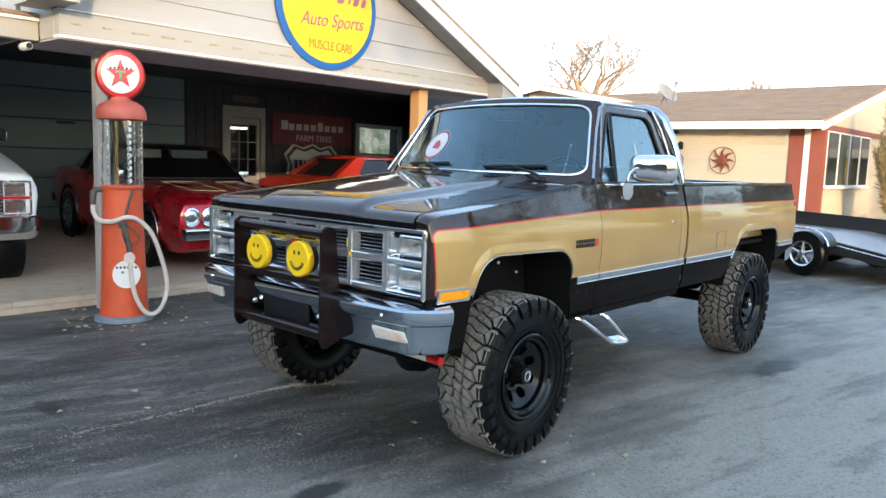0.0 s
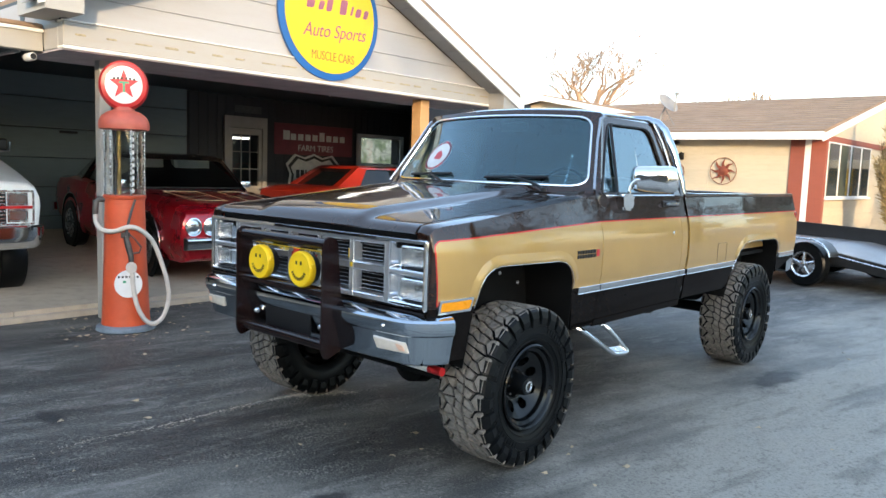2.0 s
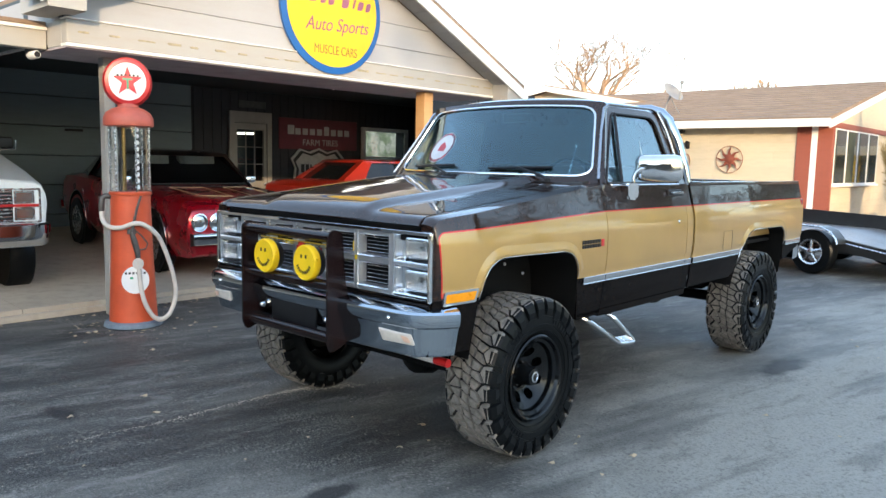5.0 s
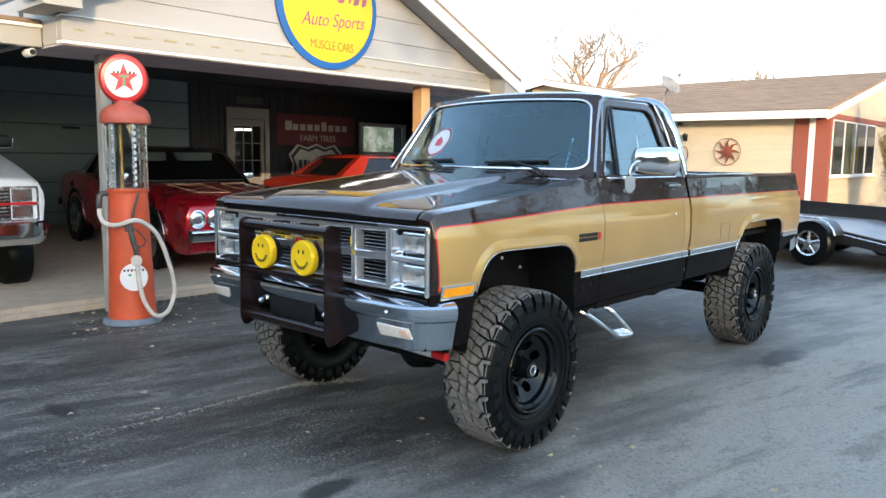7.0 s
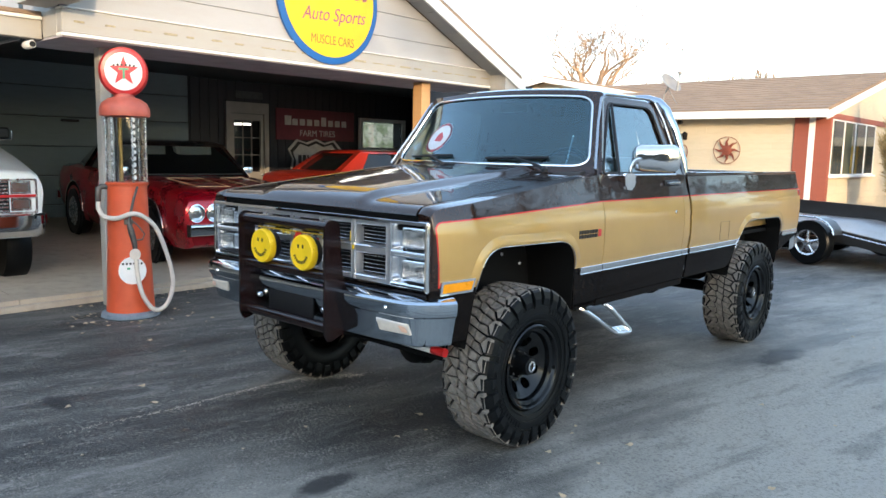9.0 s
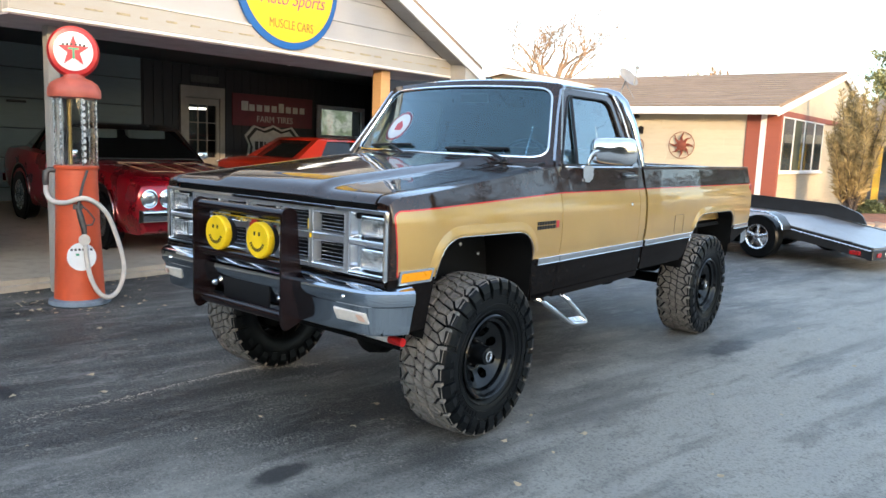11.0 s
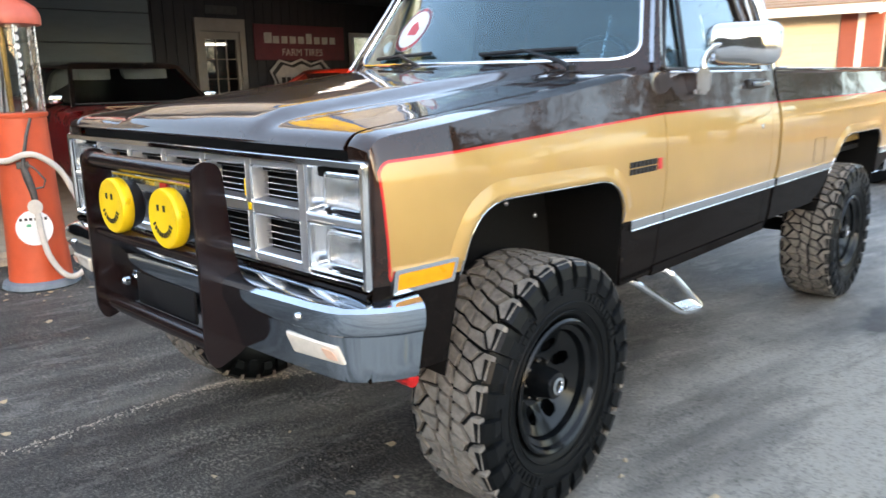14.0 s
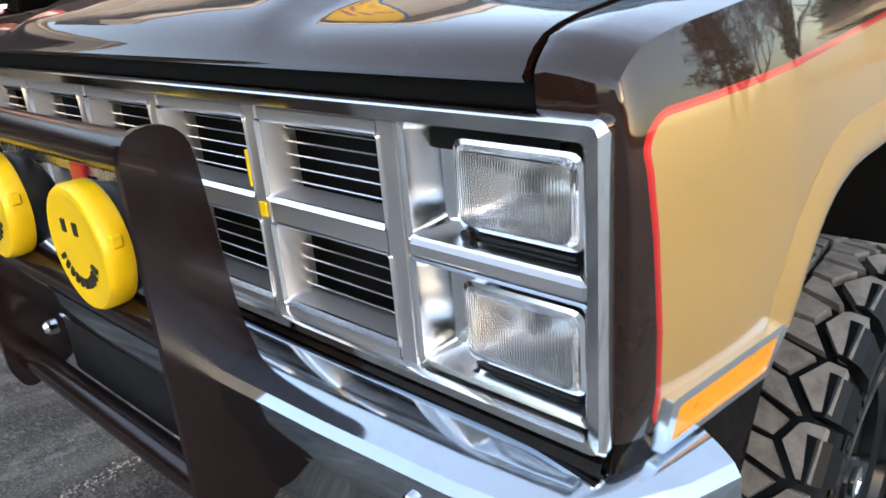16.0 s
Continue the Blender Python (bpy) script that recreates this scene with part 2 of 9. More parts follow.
M_YELLOW = plain("yellow_vinyl", (0.86, 0.55, 0.01), 0.38, 0, 0.05, 12, 0.03, 80)
M_PEACH = plain("peach_lens", (0.72, 0.46, 0.33), 0.3, 0, 0.2, 30, 0.05, 200, 0.5)
M_INK = plain("black_ink", (0.012, 0.011, 0.010), 0.5)
M_RED = plain("red_enamel", (0.52, 0.018, 0.02), 0.3, 0, 0.1, 12)
M_WHITE = plain("white_enamel", (0.76, 0.76, 0.75), 0.35, 0, 0.06, 8)
M_REFLECTOR = make_chrome("lamp_reflector", (0.9, 0.9, 0.88), 0.08)
M_TANPOST = make_boards("tan_post", (0.52, 0.30, 0.13), (0.35, 0.18, 0.07))
M_BULB = make_chrome("sealed_beam_bowl", (0.95, 0.95, 0.94), 0.16)
M_TRIM = make_chrome("bright_side_trim", (0.60, 0.61, 0.63), 0.16)
M_VINYL = plain("tan_vinyl", (0.10, 0.075, 0.055), 0.55, 0, 0.2, 10)
M_DASH = plain("dark_dash_vinyl", (0.02, 0.018, 0.016), 0.6, 0, 0.2, 10)
M_ASPHALT = make_asphalt()
M_CONCRETE = make_concrete()
M_SIDING = make_boards("cream_siding", (0.38, 0.376, 0.378), (0.34, 0.312, 0.28))
M_FASCIA = make_boards("weathered_cream_trim", (0.375, 0.362, 0.335), (0.35, 0.28, 0.19))
M_RUSTSTAIN = plain("rust_stain", (0.36, 0.31, 0.20), 0.8, 0, 0.3, 30)
M_SOFFIT = plain("soffit_paint", (0.42, 0.38, 0.40), 0.7, 0, 0.15, 4, 0.1)
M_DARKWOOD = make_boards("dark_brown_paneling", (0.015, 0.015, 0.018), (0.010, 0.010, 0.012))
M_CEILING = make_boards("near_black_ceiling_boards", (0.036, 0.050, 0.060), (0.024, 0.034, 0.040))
M_GREYDOOR = make_boards("grey_green_panels", (0.15, 0.195, 0.21), (0.10, 0.13, 0.14))
M_CREAMPAINT = plain("cream_door_paint", (0.27, 0.245, 0.215), 0.5, 0, 0.1, 6)
M_PUMPRED = plain("faded_orange_red_enamel", (0.56, 0.085, 0.03), 0.42, 0, 0.12, 5, 0.03, 50)
M_PUMPTOP = plain("faded_salmon_enamel", (0.50, 0.105, 0.065), 0.45, 0, 0.15, 8, 0.03, 50)
M_HOSE = plain("aged_cream_hose", (0.55, 0.50, 0.44), 0.65, 0, 0.12, 12, 0.1)
M_IRON = plain("grey_cast_iron", (0.10, 0.095, 0.09), 0.5, 0.6, 0.3, 20, 0.1)
M_STONE_BLUE = plain("blue_grey_base_paint", (0.16, 0.20, 0.24), 0.7, 0, 0.25, 9, 0.2)
M_REDCAR = plain("red_car_paint", (0.42, 0.004, 0.014), 0.28, 0.55, 0.08, 3, 0, 60, 1.0)
M_ORANGECAR = plain("orange_car_paint", (0.44, 0.028, 0.012), 0.3, 0.1, 0.08, 3, 0, 60, 1.0)
M_DARKCAR = plain("black_car_paint", (0.012, 0.009, 0.009), 0.25, 0.1, 0.1, 3, 0, 60, 1.0)
M_WHITECAR = plain("white_car_paint", (0.80, 0.83, 0.83), 0.3, 0.0, 0.05, 3, 0, 60, 1.0)
M_HOUSE = make_boards("warm_cream_wall", (0.585, 0.495, 0.35), (0.42, 0.34, 0.23))
M_BRICKRED = make_boards("brick_red_trim", (0.29, 0.078, 0.045), (0.21, 0.06, 0.036))
M_ROOF = make_roofing("brown_shingles", (0.29, 0.20, 0.135))
M_WHITETRIM = plain("white_trim_paint", (0.76, 0.74, 0.70), 0.5, 0, 0.06, 3)
M_RUST = plain("rusty_iron", (0.22, 0.055, 0.03), 0.7, 0.2, 0.25, 14, 0.2)
M_GREYMETAL = plain("grey_dish_paint", (0.23, 0.225, 0.22), 0.5, 0, 0.1, 6)
M_DECK = plain("aluminium_deck", (0.33, 0.34, 0.36), 0.35, 0.8, 0.15, 5, 0.1, 40)
M_TRAILER = plain("trailer_black", (0.012, 0.013, 0.014), 0.35, 0, 0.3, 8, 0, 60, 0.3)
M_BARK = plain("pale_bark", (0.34, 0.22, 0.14), 0.9, 0, 0.3, 20, 0.4)
M_DARKBARK = plain("dark_bark", (0.09, 0.07, 0.055), 0.9, 0, 0.3, 20, 0.4)
M_SHRUB = make_leaf("dry_juniper_twigs", (0.22, 0.165, 0.07), (0.50, 0.37, 0.17))
M_PINE = make_leaf("pine_needles", (0.06, 0.085, 0.035), (0.14, 0.15, 0.065))
# paler copy of the pine needles, with sunlight put into the colour
M_PINE_SUNLIT = make_leaf("sunlit_pine_needles", (0.15, 0.16, 0.06), (0.30, 0.28, 0.12))
M_HEDGE = make_leaf("dry_hedge", (0.15, 0.075, 0.03), (0.25, 0.14, 0.05))
M_DRYLEAF = make_leaf("dry_leaf", (0.30, 0.22, 0.13), (0.45, 0.36, 0.24))
M_SOIL = plain("red_gravel", (0.30, 0.125, 0.07), 0.95, 0, 0.35, 3, 0.6, 40)
M_ROCK = plain("sandstone", (0.42, 0.27, 0.17), 0.9, 0, 0.3, 6, 0.5, 20)
M_PLAQUE = plain("dim_plaque_paint", (0.05, 0.05, 0.048), 0.6, 0, 0.3, 12)
M_BLUE = plain("sign_blue", (0.012, 0.10, 0.33), 0.4, 0, 0.06, 5)
M_SIGNYEL = plain("sign_yellow", (0.72, 0.47, 0.012), 0.4, 0, 0.05, 4)
M_SIGNMAUVE = plain("sign_mauve", (0.27, 0.09, 0.15), 0.5)
M_SIGNTAN = plain("sign_tan", (0.26, 0.15, 0.03), 0.5)
M_SIGNRED = plain("sign_dark_red", (0.115, 0.014, 0.024), 0.5, 0, 0.2, 6)
M_SIGNGREY = plain("sign_pale", (0.42, 0.40, 0.38), 0.5, 0, 0.15, 9)
M_GREEN = plain("enamel_green", (0.05, 0.30, 0.16), 0.4)
M_PANECLEAR = make_glass("clear_pane", (0.92, 0.95, 0.94), 0.0, 1.45)
M_DARKPANE = plain("dark_window_backing", (0.010, 0.012, 0.014), 0.08, 0, 0.2, 3)


# ---- mesh helpers ----
def part(name, bm, material, parent=None, label="", smooth=35, kind=""):
    """Link a bmesh as one mesh object, under a thing or a part."""
    me = bpy.data.meshes.new(name)
    bmesh.ops.remove_doubles(bm, verts=bm.verts, dist=1e-5)
    bmesh.ops.recalc_face_normals(bm, faces=bm.faces)
    bm.to_mesh(me)
    bm.free()
    for p in me.polygons:
        p.use_smooth = True
    me.set_sharp_from_angle(angle=radians(smooth))
    for m in (material if isinstance(material, (list, tuple)) else [material]):
        me.materials.append(m)
    ob = new(name, me)
    if parent is not None:
        ob.parent = parent
    return tagged(ob, label=label, kind=kind)


def root(name, m=None, **tags):
    ob = new(name)
    ob.empty_display_size = 0.2
    if m is not None:
        ob.matrix_world = m
    return tagged(ob, **tags)


def box(bm, x0, x1, y0, y1, z0, z1, bevel=0.0, seg=2):
    r = bmesh.ops.create_cube(bm, size=1.0)
    vs = r["verts"]
    for v in vs:
        v.co = Vector((x0 + (v.co.x + 0.5) * (x1 - x0), y0 + (v.co.y + 0.5) * (y1 - y0), z0 + (v.co.z + 0.5) * (z1 - z0)))
    if bevel:
        es = list({e for v in vs for e in v.link_edges})
        bmesh.ops.bevel(bm, geom=es, offset=bevel, segments=seg, affect="EDGES", profile=0.6)
    return bm


def tube(bm, pts, r, seg=10, closed=False, caps=True, flat=1.0):
    """A round bar along points; r may be one radius or one for each point."""
    pts = [Vector(p) for p in pts]
    n = len(pts)
    rs = r if isinstance(r, (list, tuple)) else [r] * n
    rings, up = [], None
    for i, p in enumerate(pts):
        a = pts[i - 1] if (i or closed) else pts[0]
        b = pts[(i + 1) % n] if (i < n - 1 or closed) else pts[-1]
        d = (b - a).normalized()
        if up is None:
            up = Vector((0, 0, 1)) if abs(d.z) < 0.9 else Vector((1, 0, 0))
        side = d.cross(up).normalized()
        up = side.cross(d).normalized()
        rings.append([bm.verts.new(p + (side * math.cos(k * math.tau / seg) + up * math.sin(k * math.tau / seg) * flat) * rs[i]) for k in range(seg)])
    for i in range(n if closed else n - 1):
        A, B = rings[i], rings[(i + 1) % n]
        for k in range(seg):
            bm.faces.new((A[k], A[(k + 1) % seg], B[(k + 1) % seg], B[k]))
    if caps and not closed:
        bm.faces.new(rings[0])
        bm.faces.new(rings[-1])
    return bm


def lathe(bm, profile, origin=(0, 0, 0), axis="z", seg=32, caps=True):
    """Turn (radius, height) pairs about an axis."""
    o = Vector(origin)
    f = {"z": lambda r, h, a: Vector((r * math.cos(a), r * math.sin(a), h)),
         "x": lambda r, h, a: Vector((h, r * math.cos(a), r * math.sin(a))),
         "y": lambda r, h, a: Vector((r * math.cos(a), h, r * math.sin(a)))}[axis]
    rings = [[bm.verts.new(o + f(max(r, 1e-4), h, k * math.tau / seg)) for k in range(seg)] for r, h in profile]
    for A, B in zip(rings, rings[1:]):
        for k in range(seg):
            bm.faces.new((A[k], A[(k + 1) % seg], B[(k + 1) % seg], B[k]))
    if caps:
        bm.faces.new(rings[0])
        bm.faces.new(rings[-1])
    return bm


def loft(bm, rings, closed=True, caps=True, loop=False):
    """Skin between rings of equal length."""
    vs = [[bm.verts.new(p) for p in ring] for ring in rings]
    pairs = list(zip(vs, vs[1:])) + ([(vs[-1], vs[0])] if loop else [])
    for A, B in pairs:
        m = len(A)
        for k in range(m if closed else m - 1):
            q = (A[k], A[(k + 1) % m], B[(k + 1) % m], B[k])
            if len({v.co.to_tuple(6) for v in q}) > 2:
                bm.faces.new(q)
    if caps and closed and not loop:
        bm.faces.new(vs[0])
        bm.faces.new(vs[-1])
    return bm


def prism(bm, poly, axis, a, b):
    """A plane outline pushed through along an axis. poly: the two other coordinates in xyz order."""
    put = {"x": lambda p, h: (h, p[0], p[1]), "y": lambda p, h: (p[0], h, p[1]), "z": lambda p, h: (p[0], p[1], h)}[axis]
    return loft(bm, [[put(p, a) for p in poly], [put(p, b) for p in poly]])


def rounded(poly, r, n=5):
    """Round the corners of a closed outline (2D or 3D); r is one radius or one a corner."""
    out, m = [], len(poly)
    for i in range(m):
        p, a, b = Vector(poly[i]), Vector(poly[i - 1]), Vector(poly[(i + 1) % m])
        ri = r[i % len(r)] if isinstance(r, (list, tuple)) else r
        ra, rb = min(ri, (a - p).length * 0.49), min(ri, (b - p).length * 0.49)
        if ri <= 0:
            out.append(p)
            continue
        s, e = p + (a - p).normalized() * ra, p + (b - p).normalized() * rb
        for k in range(n + 1):
            t = k / n
            out.append(s * (1 - t) ** 2 + p * 2 * t * (1 - t) + e * t * t)
    return [tuple(v) for v in out]


def ring_plate(bm, outer, inner, push):
    """A flat frame between two loops of equal count, made thick by the vector push."""
    push = Vector(push)
    o2, i2 = [Vector(p) + push for p in outer], [Vector(p) + push for p in inner]
    return loft(bm, [outer, o2, i2, inner], caps=False, loop=True)


def lerp(a, b, t):
    return a + (b - a) * t


def interp(x, pairs):
    """Piecewise-linear value at x."""
    if x <= pairs[0][0]:
        return pairs[0][1]
    for (a, u), (b, v) in zip(pairs, pairs[1:]):
        if x <= b:
            return u + (v - u) * (x - a) / (b - a) if b > a else v
    return pairs[-1][1]


def text_mesh(name, text, size, material, parent, m, depth=0.003, align="CENTER", shear=0.0):
    """Raised letters in the built-in font, turned into a mesh part."""
    cu = bpy.data.curves.new(name, "FONT")
    cu.body, cu.size, cu.align_x, cu.align_y, cu.extrude, cu.shear = text, size, align, "CENTER", depth, shear
    tmp = new("tmp", cu)
    me = bpy.data.meshes.new_from_object(tmp.evaluated_get(bpy.context.evaluated_depsgraph_get()))
    bpy.data.objects.remove(tmp)
    me.materials.clear()
    me.materials.append(material)
    me.transform(m)
    ob = new(name, me)
    ob.parent = parent
    return ob


# ---- the lifted pickup: nose at y = 0, bed to y = 5.2, driver's side towards +x ----
SIDE = [(0.58, 0.940), (0.66, 0.955), (0.75, 0.972), (0.90, 0.985), (0.93, 0.990), (0.98, 0.999), (1.05, 1.003), (1.15, 1.003), (1.21, 1.000), (1.26, 0.992), (1.31, 0.979), (1.36, 0.964), (1.42, 0.949), (1.48, 0.936)]
ZROWS = [0.58, 0.62, 0.66, 0.70, 0.75, 0.80, 0.85, 0.90, 0.93, 0.955, 0.98, 1.01, 1.05, 1.10, 1.15, 1.18, 1.21, 1.235, 1.26, 1.285, 1.31, 1.335, 1.36, 1.39, 1.42, 1.45, 1.48]
HUB_F, HUB_R, HUB_Z, TYRE_R = 0.768, 4.112, 0.422, 0.446
ARCH_F = rounded([(0.268, 0.60), (0.300, 1.115), (1.165, 1.098), (1.238, 0.60)], [0, 0.20, 0.17, 0], 9)
ARCH_R = rounded([(3.610, 0.62), (3.735, 1.075), (4.715, 1.068), (4.775, 0.62)], [0, 0.24, 0.17, 0], 9)


def nose_in(y, z=1.0):
    """How far the fender's flank draws in towards the nose."""
    d, e = max(0.0, (0.29 - y) / 0.285), max(0.0, (0.034 - y) / 0.030)
    return 0.042 * d ** 1.7 + 0.009 * (1 - math.sqrt(max(0.0, 1 - min(1.0, e) ** 2)))


def fender_top(y):
    return interp(y, [(0.0, 1.268), (0.005, 1.283), (0.010, 1.292), (0.018, 1.301), (0.032, 1.311), (0.055, 1.318), (0.09, 1.324), (0.3, 1.345), (0.8, 1.398), (1.3, 1.452), (1.50, 1.468)])


def wheel_arch(arch):
    """Lower edge of a panel over a wheel opening."""
    lo, hi = arch[0][0], arch[-1][0]
    def f(y, base):
        return interp(y, arch) if lo < y < hi else base
    return f


def flip(bm, s):
    if s < 0:
        for v in bm.verts:
            v.co.x = -v.co.x
    return bm


def side_panel(y0, y1, bottom, top, arch=None, front_wrap=False, steps=24, thick=0.012):
    """Sheet metal following the flank's section, with an opening over the wheel."""
    bm = bmesh.new()
    ys = {y0 + (y1 - y0) * k / steps for k in range(steps + 1)}
    if arch:
        ys |= {p[0] for p in arch if y0 <= p[0] <= y1} | {arch[0][0] - 0.001, arch[-1][0] + 0.001}
    if front_wrap:
        ys |= {y0 + d for d in (0.002, 0.005, 0.010, 0.016, 0.022, 0.030, 0.04, 0.06, 0.08, 0.11, 0.14, 0.18)}
    ys = sorted(ys)
    cut = wheel_arch(arch) if arch else None
    cols = []
    for y in ys:
        b = bottom(y)
        if cut:
            b = max(b, cut(y, b))
        t = top(y)
        col = []
        for z in ZROWS:
            zz = min(max(z, b), t)
            x = interp(zz, SIDE)
            if front_wrap:
                x -= nose_in(y, zz)
            col.append(Vector((x, y, zz)))
        cols.append(col)
    vs = [[bm.verts.new(p) for p in c] for c in cols]
    for a, b in zip(vs, vs[1:]):
        for k in range(len(ZROWS) - 1):
            q = (a[k], b[k], b[k + 1], a[k + 1])
            if len({v.co.to_tuple(5) for v in q}) >= 3:
                bm.faces.new(q)
    bmesh.ops.remove_doubles(bm, verts=bm.verts, dist=1e-5)
    bmesh.ops.dissolve_degenerate(bm, dist=1e-5, edges=bm.edges)
    return bm, cols


def thicken(bm, t):
    """Give a sheet its thickness along its own smoothed normals."""
    bmesh.ops.remove_doubles(bm, verts=bm.verts, dist=2e-5)
    bmesh.ops.recalc_face_normals(bm, faces=bm.faces)
    bm.normal_update()
    faces, edges = list(bm.faces), [e for e in bm.edges if len(e.link_faces) == 1]
    twin = {v: bm.verts.new(v.co - v.normal * t) for v in list(bm.verts)}
    for f in faces:
        bm.faces.new([twin[v] for v in reversed(f.verts)])
    for e in edges:
        a, b = e.verts
        bm.faces.new((a, b, twin[b], twin[a]))
    return bm


def arch_flare(arch, centre, low, inset):
    """The pressed flare that rolls out round a wheel opening."""
    bm = bmesh.new()
    pts = [(y, z) for y, z in arch if z > low]
    rows = []
    for i, (y, z) in enumerate(pts):
        a, b = Vector(pts[max(i - 1, 0)]), Vector(pts[min(i + 1, len(pts) - 1)])
        d = (b - a).normalized()
        n = Vector((-d.y, d.x))
        if n.dot(Vector((y, z)) - Vector(centre)) < 0:
            n = -n
        row = []
        for off, out in ((0.0, 0.001), (0.0, 0.008), (0.008, 0.0115), (0.020, 0.0105), (0.038, 0.0055), (0.058, 0.0006)):
            yy, zz = y + n.x * off, z + n.y * off
            row.append((interp(zz, SIDE) - inset(yy, zz) + out, yy, zz))
        rows.append(row)
    loft(bm, rows, closed=False)
    return thicken(bm, 0.002)


def build_fender(truck, s):
    bm, cols = side_panel(0.004, 1.492, lambda y: 0.655 if y < 0.8 else 0.68, fender_top, ARCH_F, True, 30)
    # the crown that turns in to the hood seam
    tops = [c[-1] for c in cols]
    inner = []
    for p in tops:
        y, z = p.y, p.z
        seam = 0.852
        inner.append([Vector((lerp(p.x, seam, t), y + (0.004 if y < 0.03 else 0) * t, z + 0.012 * math.sin(t * math.pi * 0.5) - (0.004 if t == 1 else 0))) for t in (0.0, 0.25, 0.55, 0.85, 1.0)])
    vs = [[bm.verts.new(p) for p in c] for c in inner]
    for a, b in zip(vs, vs[1:]):
        for k in range(4):
            bm.faces.new((a[k], b[k], b[k + 1], a[k + 1]))
    # nose face beside the lamps
    col = [p for p in cols[0]]
    f = [bm.verts.new(p) for p in col]
    g = [bm.verts.new((0.915, p.y + 0.004, p.z)) for p in col]
    for k in range(len(f) - 1):
        if (f[k].co - f[k + 1].co).length > 1e-4:
            bm.faces.new((f[k], f[k + 1], g[k + 1], g[k]))
    high = [(p.x, p.y, p.z) for p in inner[0]]
    loft(bm, [high, [(x, y + 0.003, 1.245) for x, y, z in high]], closed=False)
    thicken(bm, 0.010)
    fender = part("fender", flip(bm, s), M_PAINT, truck, smooth=42)
    part("arch_flare", flip(arch_flare(ARCH_F, (0.77, 0.60), 0.93, nose_in), s), M_PAINT, fender)
    # bright lip and rolled return round the opening
    bm = bmesh.new()
    pts = [(interp(z, SIDE) - nose_in(y, z) + (0.006 if z > 0.93 else 0.002), y, z) for y, z in ARCH_F if z > 0.66]
    tube(bm, pts, 0.0032, 8)
    part("arch_lip", flip(bm, s), M_CHROME, fender, "bright wheel-arch lip")
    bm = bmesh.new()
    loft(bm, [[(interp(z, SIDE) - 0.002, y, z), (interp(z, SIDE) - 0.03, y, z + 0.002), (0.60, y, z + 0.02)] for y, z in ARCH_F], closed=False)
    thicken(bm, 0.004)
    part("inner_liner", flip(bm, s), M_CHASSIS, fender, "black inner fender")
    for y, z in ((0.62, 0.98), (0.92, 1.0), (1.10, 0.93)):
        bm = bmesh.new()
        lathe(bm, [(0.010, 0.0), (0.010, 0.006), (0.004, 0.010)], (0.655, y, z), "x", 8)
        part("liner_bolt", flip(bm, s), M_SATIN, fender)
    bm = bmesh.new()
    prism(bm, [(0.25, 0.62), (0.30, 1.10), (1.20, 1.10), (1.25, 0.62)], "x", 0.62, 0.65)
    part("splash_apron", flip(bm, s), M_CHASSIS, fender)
    # side marker lamp in its bright frame
    mk = root("side_marker")
    mk.parent = truck
    X = 0.0
    fx = lambda y, z: interp(z, SIDE) - nose_in(y, z) - 0.007
    quad = lambda d, x: rounded([(x + fx(y, z), y, z) for y, z in ((0.050 + d, 0.904 + d), (0.252 - d, 0.908 + d), (0.260 - d, 0.974 - d), (0.050 + d, 0.970 - d))], 0.006, 2)
    bm = bmesh.new()
    ring_plate(bm, quad(-0.002, X), quad(0.010, X), (0.020, 0, 0))
    part("marker_frame", flip(bm, s), M_BEZEL, mk, "bright lamp frame")
    bm = bmesh.new()
    loft(bm, [quad(0.0105, X), quad(0.0105, X + 0.0175)])
    part("marker_lens", flip(bm, s), M_AMBER, mk, "amber lens")
    return fender


